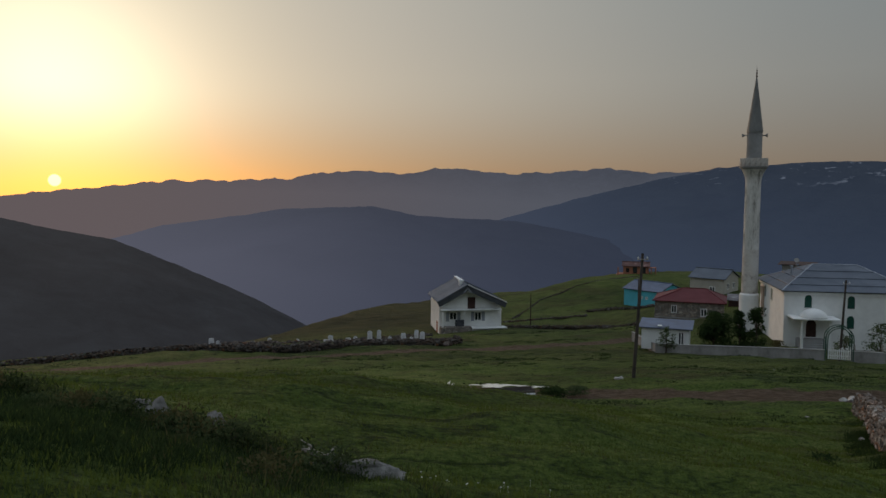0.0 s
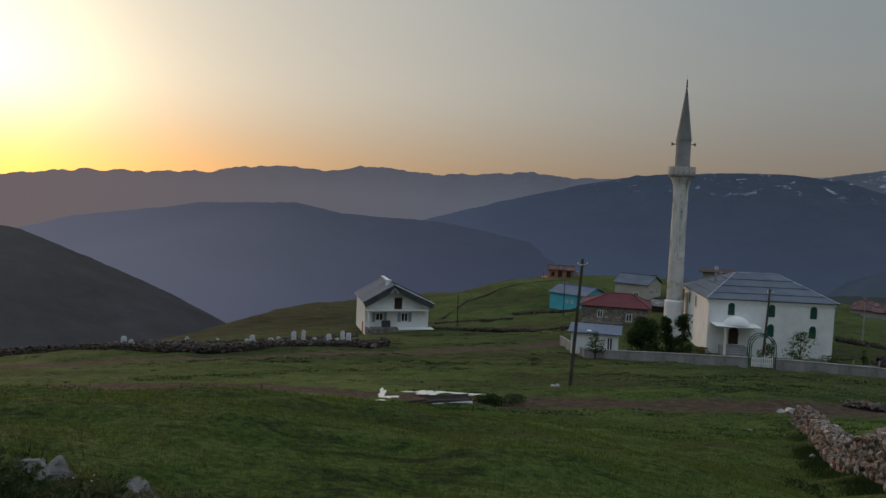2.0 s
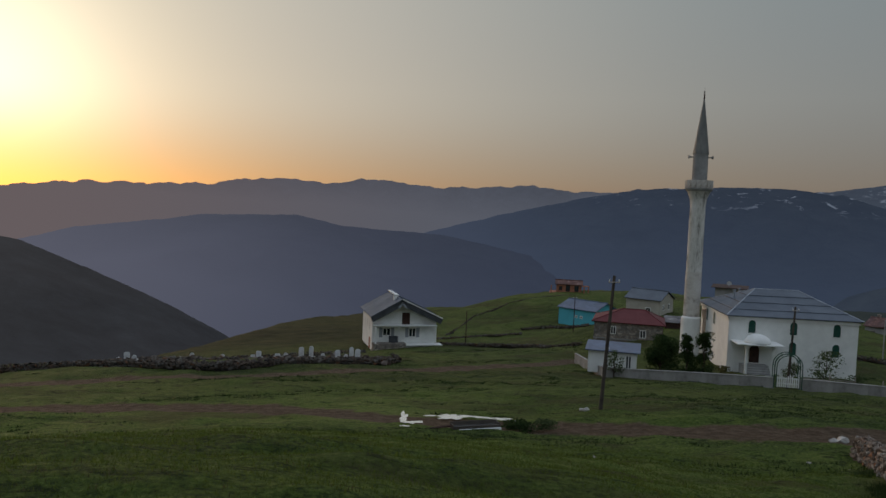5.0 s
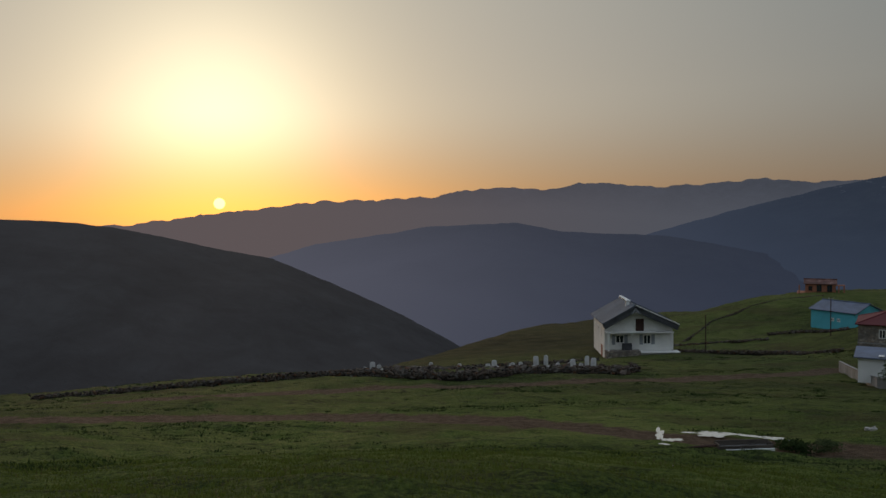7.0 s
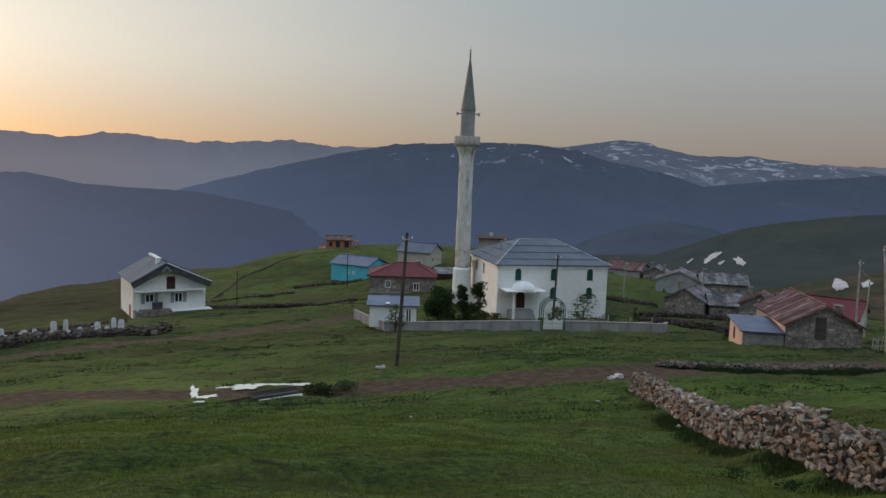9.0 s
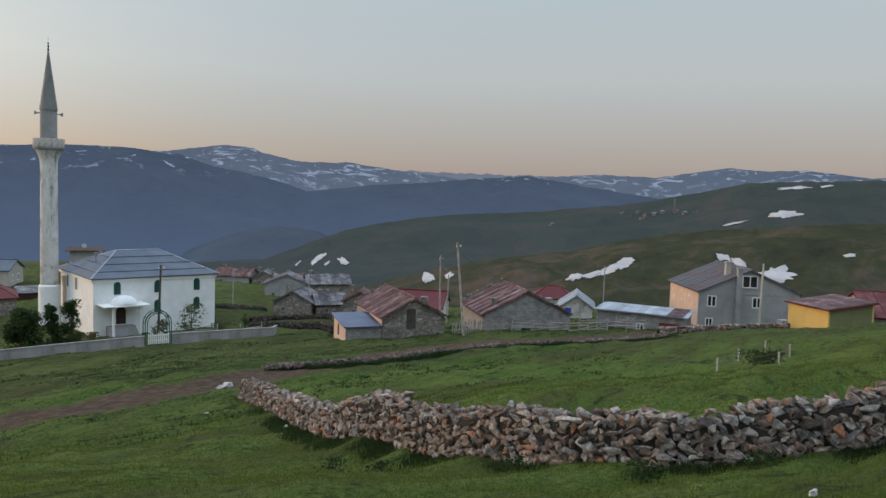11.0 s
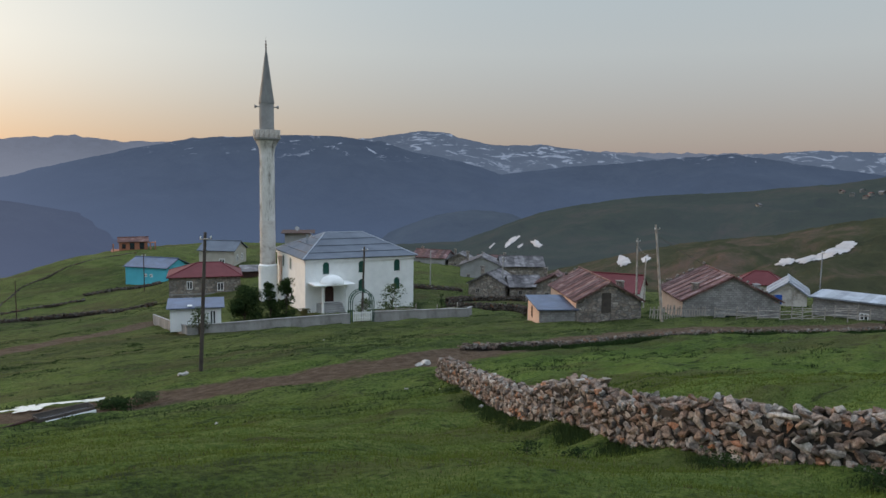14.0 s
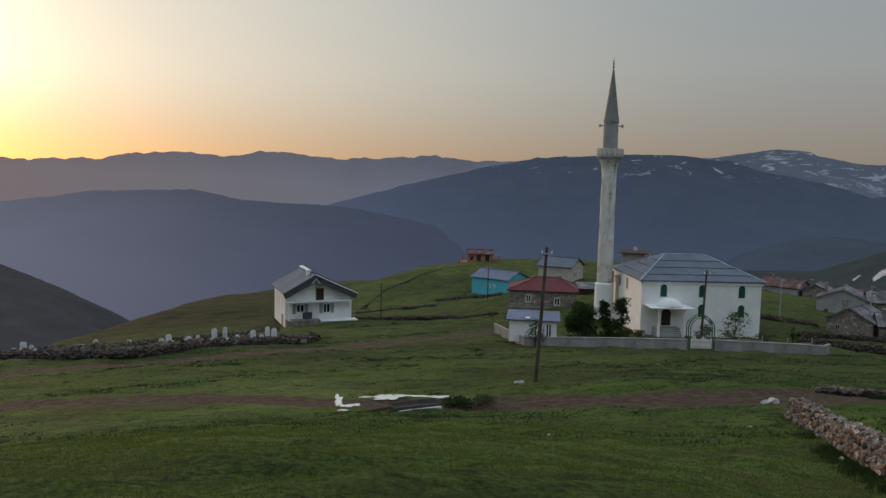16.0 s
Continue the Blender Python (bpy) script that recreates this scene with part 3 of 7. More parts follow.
def gable_roof(root, w, d, h, rise, material, along="y", over=0.35, ends=0.35, thick=0.12, front=None, ridge_mat=None, sheets=None):
    """Two slopes with overhang and a ridge cap. along: the ridge's direction. sheets: a function that lays sheets on a slope."""
    front = ends if front is None else front
    if along == "y":
        run = w / 2
        drop = over * rise / run
        e0, e1, top = h - drop, h + rise, w / 2
        slopes = [((-over, -front, e0), (top, -front, e1), (top, d + ends, e1), (-over, d + ends, e0)), ((w + over, -front, e0), (w + over, d + ends, e0), (top, d + ends, e1), (top, -front, e1))]
        cap = ((top, -front - 0.03, e1 + 0.05), (top, d + ends + 0.03, e1 + 0.05))
    else:
        run = d / 2
        drop = over * rise / run
        e0, e1, top = h - drop, h + rise, d / 2
        slopes = [((-front, -over, e0), (w + ends, -over, e0), (w + ends, top, e1), (-front, top, e1)), ((-front, d + over, e0), (-front, top, e1), (w + ends, top, e1), (w + ends, d + over, e0))]
        cap = ((-front - 0.03, top, e1 + 0.05), (w + ends + 0.03, top, e1 + 0.05))
    lift = Vector((0, 0, thick + 0.02))
    made = []
    for s in slopes:
        bm = bmesh.new()
        slab(bm, [Vector(p) + lift for p in s], thick)
        made.append(part("roof_slope", bm, material, root))
        if sheets:
            sheets(root, [Vector(p) + lift for p in s])
    bm = bmesh.new()
    tube(bm, [Vector(p) + lift for p in cap], 0.1, 6)
    part("ridge_cap", bm, ridge_mat or material, root)
    return made


def hip_roof(root, w, d, h, rise, ridge, material, over=0.4, thick=0.12, cap_mat=None):
    """Four slopes up to a ridge along x between two places."""
    a, b = ridge
    z, t = h, h + rise
    p = [(-over, -over, z), (w + over, -over, z), (w + over, d + over, z), (-over, d + over, z)]
    r0, r1 = (a, d / 2, t), (b, d / 2, t)
    for s in ((p[0], p[1], r1, r0), (p[1], p[2], r1), (p[2], p[3], r0, r1), (p[3], p[0], r0)):
        bm = bmesh.new()
        slab(bm, [Vector(q) + Vector((0, 0, thick)) for q in s], thick)
        part("roof_slope", bm, material, root)
    for q, r in ((p[0], r0), (p[1], r1), (p[2], r1), (p[3], r0), (r0, r1)):
        bm = bmesh.new()
        tube(bm, [Vector(q) + Vector((0, 0, thick)), Vector(r) + Vector((0, 0, thick))], 0.09, 6)
        part("hip_cap", bm, cap_mat or material, root)


def facing(fl, fr):
    return math.degrees(math.atan2(fr[1] - fl[1], fr[0] - fl[0])), math.hypot(fr[0] - fl[0], fr[1] - fl[1])


def paint(name, c, dirt=0.75, scale=0.6, rough=0.8, bump=0.12):
    return surface(name, c, tuple(v * dirt for v in c), scale, rough, bump, fine=15, grain=0.25)


WHITE = paint("whitewash", (0.80, 0.80, 0.78), 0.86)
SHABBY = surface("stained_whitewash", (0.54, 0.50, 0.46), (0.22, 0.19, 0.165), 0.55, 0.9, 0.3, fine=7, third=(0.64, 0.61, 0.57))
CONCRETE = surface("grey_render", (0.34, 0.335, 0.33), (0.23, 0.225, 0.22), 0.5, 0.9, 0.25, fine=14)


def rubble_masonry(name, light, dark):
    """Rough stones of many sizes in recessed mortar."""
    m = surface(name, light, dark, 1.6, 0.95, 0.0, fine=5)
    n = Nodes(m.node_tree, True)
    b = next(q for q in n.t.nodes if q.type == "BSDF_PRINCIPLED")
    lie = n.add("ShaderNodeMapping", vector_type="POINT")
    n.put(lie.inputs[0], n.add("ShaderNodeTexCoord").outputs["Object"])
    lie.inputs["Scale"].default_value = (2.6, 2.6, 4.2)
    cell, edge = n.add("ShaderNodeTexVoronoi"), n.add("ShaderNodeTexVoronoi", feature="DISTANCE_TO_EDGE")
    for v in (cell, edge):
        n.put(v.inputs["Vector"], lie.outputs[0])
        v.inputs["Scale"].default_value = 1.0
    grey = n.add("ShaderNodeSeparateColor")
    n.put(grey.inputs[0], cell.outputs["Color"])
    tone = n.ramp(grey.outputs[0], (0.0, (0.6, 0.58, 0.57)), (0.4, (1.1, 0.98, 0.88)), (0.7, (0.85, 0.85, 0.86)), (1.0, (1.5, 1.44, 1.36)))
    gap = n.span(edge.outputs["Distance"], 0.02, 0.11)
    was = b.inputs["Base Color"].links[0].from_socket
    n.put(b.inputs["Base Color"], n.mix(gap, (0.13, 0.12, 0.11), n.mix(1.0, was, tone, "MULTIPLY")))
    bp = n.add("ShaderNodeBump")
    bp.inputs["Strength"].default_value, bp.inputs["Distance"].default_value = 0.9, 0.05
    n.put(bp.inputs["Height"], gap)
    n.put(b.inputs["Normal"], bp.outputs[0])
    return m


BLOCK = rubble_masonry("rubble_masonry", (0.34, 0.31, 0.275), (0.18, 0.16, 0.145))


def blockwork(name, light, dark):
    """Courses of plastered concrete blocks, joints a little recessed."""
    m = surface(name, light, dark, 0.9, 0.92, 0.0, fine=8)
    n = Nodes(m.node_tree, True)
    b = next(q for q in n.t.nodes if q.type == "BSDF_PRINCIPLED")
    xyz, flat_ = n.add("ShaderNodeSeparateXYZ"), n.add("ShaderNodeCombineXYZ")
    n.put(xyz.inputs[0], n.add("ShaderNodeTexCoord").outputs["Object"])
    n.put(flat_.inputs[0], xyz.outputs[0])
    n.put(flat_.inputs[1], xyz.outputs[2])
    br = n.add("ShaderNodeTexBrick")
    n.put(br.inputs["Vector"], flat_.outputs[0])
    br.inputs["Scale"].default_value, br.inputs["Brick Width"].default_value, br.inputs["Row Height"].default_value, br.inputs["Mortar Size"].default_value = 1.0, 0.42, 0.22, 0.018
    br.inputs["Color1"].default_value, br.inputs["Color2"].default_value, br.inputs["Mortar"].default_value = (1.1, 1.08, 1.05, 1), (0.78, 0.76, 0.74, 1), (0.62, 0.61, 0.60, 1)
    was = b.inputs["Base Color"].links[0].from_socket
    n.put(b.inputs["Base Color"], n.mix(1.0, was, br.outputs[0], "MULTIPLY"))
    bp = n.add("ShaderNodeBump")
    bp.inputs["Strength"].default_value, bp.inputs["Distance"].default_value = 0.5, 0.02
    bp.invert = True
    n.put(bp.inputs["Height"], br.outputs[1])
    n.put(b.inputs["Normal"], bp.outputs[0])
    return m


BLOCKS = blockwork("concrete_blockwork", (0.33, 0.32, 0.31), (0.21, 0.20, 0.195))
# low-sun warmth painted as colour for left walls; also colours niche and patch
PEACH = paint("peach_sun_tint_and_render", (0.62, 0.44, 0.34), 0.8)
CYAN = paint("turquoise_paint", (0.10, 0.46, 0.56), 0.85)
ORANGE = paint("orange_paint", (0.56, 0.112, 0.038), 0.88, 0.9)
YELLOW = paint("ochre_paint", (0.62, 0.42, 0.13), 0.85)
OLIVE = paint("olive_paint", (0.20, 0.20, 0.09), 0.8)
BEIGE = paint("beige_render", (0.45, 0.42, 0.36), 0.8)
BRICK = surface("hollow_brick", (0.42, 0.17, 0.10), (0.26, 0.11, 0.07), 2.0, 0.9, 0.5, fine=6)
SLATE = surface("blue_grey_sheet_roof", (0.115, 0.135, 0.170), (0.070, 0.085, 0.112), 0.35, 0.65, 0.15, metal=0.15, fine=10, spec=0.5)
TIN = surface("pale_tin_sheet", (0.36, 0.39, 0.44), (0.17, 0.19, 0.23), 0.5, 0.5, 0.15, metal=0.3, fine=10, spec=0.5)
RUST = surface("rusted_tin_sheet", (0.13, 0.060, 0.050), (0.065, 0.038, 0.036), 0.7, 0.75, 0.3, metal=0.1, fine=6, third=(0.30, 0.20, 0.18))
RED = surface("red_painted_sheet", (0.125, 0.026, 0.030), (0.10, 0.017, 0.019), 0.5, 0.7, 0.15, fine=9, spec=0.3)
OLDPOLE = surface("dark_old_pole", (0.085, 0.070, 0.058), (0.045, 0.037, 0.032), 1.5, 0.9, 0.5, fine=8)
WOOD = surface("grey_weathered_wood", (0.44, 0.40, 0.36), (0.20, 0.17, 0.145), 1.5, 0.9, 0.5, fine=8)
DARKWOOD = surface("dark_stained_wood", (0.070, 0.035, 0.028), (0.035, 0.020, 0.018), 1.5, 0.8, 0.4, fine=8)
GLASS = surface("dark_window_glass", (0.020, 0.026, 0.032), (0.012, 0.016, 0.020), 1.0, 0.15, 0.0, spec=0.6)
GREENGLASS = surface("green_shaded_glass", (0.010, 0.075, 0.055), (0.006, 0.045, 0.035), 1.5, 0.3, 0.0, spec=0.5)
FRAME = paint("white_window_frame", (0.75, 0.75, 0.73), 0.9)
SNOW = surface("old_snow", (0.47, 0.44, 0.43), (0.34, 0.31, 0.30), 0.06, 0.7, 0.3, fine=12, where="World")


def simple_house(name, label, fl, fr, z, deep, high, wall_mat, roof_mat, roof="gable_y", rise=1.3, holes=None, mats=None, over=0.35, group="", frame_mat=None, category="house", sheets=None, ridge=None):
    """A small building from its front corners: walls with openings, windows, and a roof."""
    yaw, w = facing(fl, fr)
    root = thing(name, label, category, fl[0], fl[1], z, yaw, group)
    holes = holes or {}
    gables = {"gable_y": ("front", "back"), "gable_x": ("left", "right")}.get(roof, ())
    if roof == "shed":
        for side, make in SIDES.items():
            inset = 0 if side in ("front", "back") else 0.2
            length = (w if side in ("front", "back") else deep) - 2 * inset
            bm = bmesh.new()
            hh = high + (rise if side == "back" else rise if side == "left" else 0)
            cut = [tuple((v - inset) if i < 2 else v for i, v in enumerate(q[:4])) for q in holes.get(side, ())]
            panel(bm, length, hh, 0.2, cut, 0, None, rise if side == "right" else -rise if side == "left" else 0)
            part("wall", bm, (mats or {}).get(side, wall_mat), root, m=make(w, deep) @ pose(inset, 0, 0))
        k = over * rise / deep
        bm = bmesh.new()
        slab(bm, [(-over, -over, high - k + 0.14), (w + over, -over, high - k + 0.14), (w + over, deep + over, high + rise + k + 0.14), (-over, deep + over, high + rise + k + 0.14)], 0.1)
        part("roof_slope", bm, roof_mat, root)
    else:
        walls(root, w, deep, high, wall_mat, holes, gables, rise, 0.22, mats)
    if roof == "gable_y":
        gable_roof(root, w, deep, high, rise, roof_mat, "y", over, 0.3, sheets=sheets)
    elif roof == "gable_x":
        gable_roof(root, w, deep, high, rise, roof_mat, "x", over, 0.3, sheets=sheets)
    elif roof == "hip":
        hip_roof(root, w, deep, high, rise, ridge or (w * 0.36, w * 0.64), roof_mat, over)
    for side, some in holes.items():
        for q in some:
            if len(q) > 4 and q[4] == "door":
                bm = bmesh.new()
                box(bm, q[0] + 0.02, q[1] - 0.02, 0.08, 0.14, q[2], q[3] - 0.02)
                part("door", bm, DARKWOOD, root, m=SIDES[side](w, deep))
            else:
                window(root, SIDES[side](w, deep), q[:4], frame_mat or FRAME, GLASS)
    return root



# ---- mosque and minaret ----


def arch(bm, w, h, thick, inner=0.0, sides=10):
    """An upright plate with a round top, its foot centred on the origin; inner: leaves only a border of that width."""

    def outline(w, h):
        r = w / 2
        pts = [(-r, 0), (r, 0)]
        return pts + [(r * math.cos(t), h - r + r * math.sin(t)) for t in (math.pi * k / sides for k in range(sides + 1))]

    o = outline(w, h)
    if not inner:
        f, b = [bm.verts.new((x, -thick, z)) for x, z in o], [bm.verts.new((x, 0, z)) for x, z in o]
        bm.faces.new(f)
        bm.faces.new(b[::-1])
        for i in range(len(o)):
            j = (i + 1) % len(o)
            bm.faces.new((f[i], b[i], b[j], f[j]))
    else:
        q = [(x, z + inner) for x, z in outline(w - 2 * inner, h - 2 * inner)]
        loops = [[bm.verts.new((x, y, z)) for x, z in s] for s in (o, q) for y in (-thick, 0)]
        n = len(o)
        for i in range(n):
            j = (i + 1) % n
            for a, b in ((0, 1), (2, 0), (3, 2), (1, 3)):
                bm.faces.new((loops[a][i], loops[b][i], loops[b][j], loops[a][j]))
    bmesh.ops.recalc_face_normals(bm, faces=bm.faces)


def arched_window(parent, m, w, h, pane_mat, frame_mat, name="window"):
    ob = new(name)
    ob.parent, ob.matrix_basis = parent, m
    bm = bmesh.new()
    arch(bm, w - 0.1, h - 0.1, 0.03)
    part("pane", bm, pane_mat, ob, m=pose(0, 0, 0.05))
    bm = bmesh.new()
    arch(bm, w, h, 0.06, 0.07)
    part("window_frame", bm, frame_mat, ob)
    return ob


mosque = thing("mosque", "white rendered two-storey village mosque with a grey-blue hipped roof", "mosque", 38.75, 90.6, 1.8, -10)
MW, MD, MH = 14.3, 12.9, 6.65
walls(mosque, MW, MD, MH, WHITE, {"front": [(2.42, 3.58, 1.35, 3.0)]})
hip_roof(mosque, MW, MD, MH, 2.55, (4.6, 9.7), SLATE, 0.38, cap_mat=TIN)
for k in range(3):
    for side, length, away_ in (("front", MW, 1), ("left", MD, 1)):
        f = 0.22 + 0.26 * k
        x0, x1 = (-0.38 + (4.98) * f, MW + 0.38 - (MW + 0.38 - 9.7) * f) if side == "front" else (-0.38 + (MD / 2 + 0.38) * f, MD + 0.38 - (MD / 2 + 0.38) * f)
        y, z = (-0.38 + (MD / 2 + 0.38) * f, MH + 2.55 * f + 0.12) if side == "front" else (-0.38 + 4.98 * f, MH + 2.55 * f + 0.12)
        bm = bmesh.new()
        box(bm, x0 + 0.05, x1 - 0.05, y - 0.09, y + 0.09, z - 0.03, z + 0.06)
        part("sheet_lap", bm, SLATE, mosque, m=SIDES[side](MW, MD))
for side in SIDES:
    length = MW if side in ("front", "back") else MD
    bm = bmesh.new()
    box(bm, -0.16, length + 0.16, -0.16, 0, MH - 0.34, MH - 0.02)
    part("cornice", bm, WHITE, mosque, m=SIDES[side](MW, MD))
for x, z, side in ((2.6, 4.75, "front"), (7.2, 4.75, "front"), (11.95, 4.75, "front"), (7.2, 2.45, "front"), (11.95, 2.45, "front"), (3.2, 4.75, "left"), (6.6, 4.75, "left")):
    arched_window(mosque, SIDES[side](MW, MD) @ pose(x, 0.0, z), 0.92, 1.6, GREENGLASS, FRAME)
for x, y in ((3.4, 8.6), (2.2, 6.4)):
    bm = bmesh.new()
    tube(bm, [(x, y, MH + 0.8), (x, y, MH + 2.35)], 0.13, 8)
    tube(bm, [(x, y, MH + 2.35), (x, y, MH + 2.45)], 0.2, 8)
    part("flue", bm, TIN, mosque)
bm = bmesh.new()
tube(bm, [(-0.14, 10.6, 2.2), (-0.14, 10.6, 4.6), (-0.14, 10.6, 6.0)], [0.22, 0.22, 0.42], 10)
part("wall_niche", bm, PEACH, mosque)
# porch: arched door, steps, two columns, canopy with a small dome
bm = bmesh.new()
arch(bm, 1.12, 2.1, 0.05)
part("door", bm, DARKWOOD, mosque, "dark wooden arched door", m=pose(3.0, 0.0, 1.32))
bm = bmesh.new()
arch(bm, 1.3, 2.2, 0.09, 0.09)
part("door_frame", bm, FRAME, mosque, m=pose(3.0, 0.0, 1.32))
for k in range(6):
    bm = bmesh.new()
    box(bm, 1.4, 4.3, -1.3 - 0.3 * k, -1.0 - 0.3 * k if k else 0, 0.0, 1.3 - 0.21 * k)
    part("step", bm, CONCRETE, mosque)
for x in (1.45, 4.35):
    bm = bmesh.new()
    lathe(bm, [(0.24, 0), (0.24, 0.25), (0.15, 0.32), (0.14, 3.4), (0.2, 3.5), (0.25, 3.8)], 14)
    part("column", bm, WHITE, mosque, m=pose(x, -2.4, 0.0))
bm = bmesh.new()
box(bm, 0.35, 5.35, -2.95, 0, 3.8, 3.92)
part("canopy", bm, WHITE, mosque)
bm = bmesh.new()
lathe(bm, [(1.45, 3.92), (1.42, 4.15), (1.2, 4.5), (0.8, 4.77), (0.35, 4.9), (0.04, 4.95)], 20)
part("dome", bm, WHITE, mosque, smooth=True, m=pose(2.85, -1.5, 0))

STREAKED = surface("streaked_plaster", (0.56, 0.54, 0.50), (0.12, 0.11, 0.095), 1.0, 0.9, 0.3, fine=6, third=(0.70, 0.68, 0.65), stretch=(1, 1, 0.3), grain=0.5)
LEADEN = surface("dull_lead_sheet", (0.215, 0.215, 0.205), (0.13, 0.13, 0.125), 0.8, 0.6, 0.15, metal=0.1, fine=8, stretch=(1, 1, 0.3))
minaret = thing("minaret", "tall round white minaret with peeling weathered plaster", "minaret", 39.08, 102.05, 1.3, 0)
bm = bmesh.new()
lathe(bm, [(1.24, 0), (1.24, 5.25), (1.12, 5.4), (1.04, 5.45)], 20)
part("drum", bm, WHITE, minaret)
bm = bmesh.new()
lathe(bm, [(1.03, 5.4), (1.0, 11.2)], 20)
part("shaft_foot", bm, SHABBY, minaret, "whiter plastered foot of the shaft")
bm = bmesh.new()
lathe(bm, [(0.985, 11.2), (0.95, 19.8), (1.05, 20.6), (1.25, 21.1), (1.5, 21.6)], 20)
part("shaft", bm, STREAKED, minaret, "white plaster shaft with dark peeling streaks")
bm = bmesh.new()
lathe(bm, [(1.55, 21.55), (1.72, 21.8), (1.72, 21.95)], 16)
part("balcony_floor", bm, CONCRETE, minaret)
for k in range(16):
    bm = bmesh.new()
    box(bm, -0.3, 0.3, -0.06, 0.06, 21.95, 22.95)
    part("balustrade_panel", bm, SHABBY, minaret, m=pose(0, 0, 0, 0, 0, 22.5 * k) @ pose(0, 1.66, 0))
bm = bmesh.new()
lathe(bm, [(0.95, 21.95), (0.93, 26.4)], 18)
part("lantern", bm, CONCRETE, minaret)
bm = bmesh.new()
lathe(bm, [(1.0, 26.3), (0.97, 26.6), (0.62, 29.2), (0.30, 31.6), (0.10, 33.1), (0.06, 33.3)], 18)
part("spire", bm, LEADEN, minaret, "grey metal conical spire")
bm = bmesh.new()
lathe(bm, [(0.03, 33.2), (0.14, 33.4), (0.05, 33.6), (0.12, 33.8), (0.03, 34.0), (0.09, 34.15), (0.015, 34.35), (0.012, 34.8)], 10)
part("finial", bm, DARKWOOD, minaret)
for ang in (200, 20):
    bm = bmesh.new()
    tube(bm, [(0.9, 0, 25.9), (1.25, 0, 25.9), (1.55, 0, 25.9)], [0.06, 0.08, 0.26], 10)
    part("loudspeaker", bm, CONCRETE, minaret, m=pose(0, 0, 0, 0, 0, ang - 30))

# ---- chalet house ----
DARKGREY = surface("dark_weathered_boards", (0.085, 0.09, 0.10), (0.045, 0.048, 0.055), 1.2, 0.9, 0.4, fine=8)
SHUTTER = paint("grey_shutter_paint", (0.30, 0.32, 0.35), 0.8)
chalet = thing("house", "white two-storey chalet house with overhanging grey roof and balcony", "house", -1.95, 131.6, -4.5, 9.7)
CW, CD, CH, CA, CR = 10.7, 10.0, 5.5, 4.6, 3.0
house_holes = {"front": [(1.75, 3.05, 2.45, 3.75), (6.1, 7.3, 2.25, 3.75), (2.9, 4.1, 1.5, 2.3)], "left": [(2.0, 2.7, 3.0, 4.6), (4.4, 5.1, 3.0, 4.6), (7.0, 7.7, 3.0, 4.6)]}
walls(chalet, CW, CD, CH, WHITE, house_holes, (), 0.0, 0.25)
for side, some in house_holes.items():
    for q in some:
        if q[2] == 1.5:
            bm = bmesh.new()
            box(bm, q[0] - 0.12, q[1] + 0.12, -0.5, 0.05, q[2] - 0.1, q[3] + 0.15)
            part("bread_oven", bm, DARKGREY, chalet, "dark iron oven against the wall")
        else:
            window(chalet, SIDES[side](CW, CD), q, FRAME, GLASS)
# gable walls under a ridge that stands off the middle
for y in (0.0, CD - 0.25):
    bm = bmesh.new()
    lo = [bm.verts.new((x, y, z)) for x, z in ((0, CH), (CW, CH), (CA, CH + CR - 0.1))]
    hi = [bm.verts.new((v.co.x, y + 0.25, v.co.z)) for v in lo]
    bm.faces.new(lo)
    bm.faces.new(hi[::-1])
    for a, b in ((0, 1), (1, 2), (2, 0)):
        bm.faces.new((lo[a], hi[a], hi[b], lo[b]))
    bmesh.ops.recalc_face_normals(bm, faces=bm.faces)
    part("gable", bm, WHITE, chalet)
EAVES = ((-0.6, CH + 0.12), (CW + 0.75, CH - 0.12))
for ex, ez in EAVES:
    bm = bmesh.new()
    slab(bm, [(ex, -1.6, ez + 0.16), (CA, -1.6, CH + CR + 0.16), (CA, CD + 0.4, CH + CR + 0.16), (ex, CD + 0.4, ez + 0.16)], 0.14)
    part("roof_slope", bm, SLATE, chalet, "grey sheet metal roof slope")
    for k in range(11):
        y = -1.5 + 1.17 * k
        bm = bmesh.new()
        tube(bm, [(ex, y, ez + 0.17), (CA, y, CH + CR + 0.17)], 0.03, 4)
        part("seam", bm, SLATE, chalet)
    bm = bmesh.new()
    slab(bm, [(ex, -1.68, ez + 0.24), (ex, -1.60, ez + 0.24), (CA, -1.60, CH + CR + 0.26), (CA, -1.68, CH + CR + 0.26)], 0.16)
    part("bargeboard", bm, FRAME if ex > 0 else SLATE, chalet)
    bm = bmesh.new()
    slab(bm, [(ex, -1.52, ez + 0.02), (ex, -1.46, ez + 0.02), (CA, -1.46, CH + CR), (CA, -1.52, CH + CR)], 0.85)
    part("gable_boarding", bm, DARKGREY, chalet, "dark weathered gable boarding")
for sx in (-1, 1):
    bm = bmesh.new()
    slab(bm, [(CA, -1.60, CH + CR - 0.25), (CA, -1.54, CH + CR - 0.25), (CA + 0.75 * sx, -1.54, CH + CR - 1.15), (CA + 0.75 * sx, -1.60, CH + CR - 1.15)], 0.28)
    part("apex_board", bm, SHUTTER, chalet)
bm = bmesh.new()
box(bm, 0.1, CW - 0.1, -1.4, 0, 4.2, 4.36)
bmesh.ops.bevel(bm, geom=bm.edges[:], offset=0.03, segments=1, affect="EDGES")
part("balcony_floor", bm, FRAME, chalet)
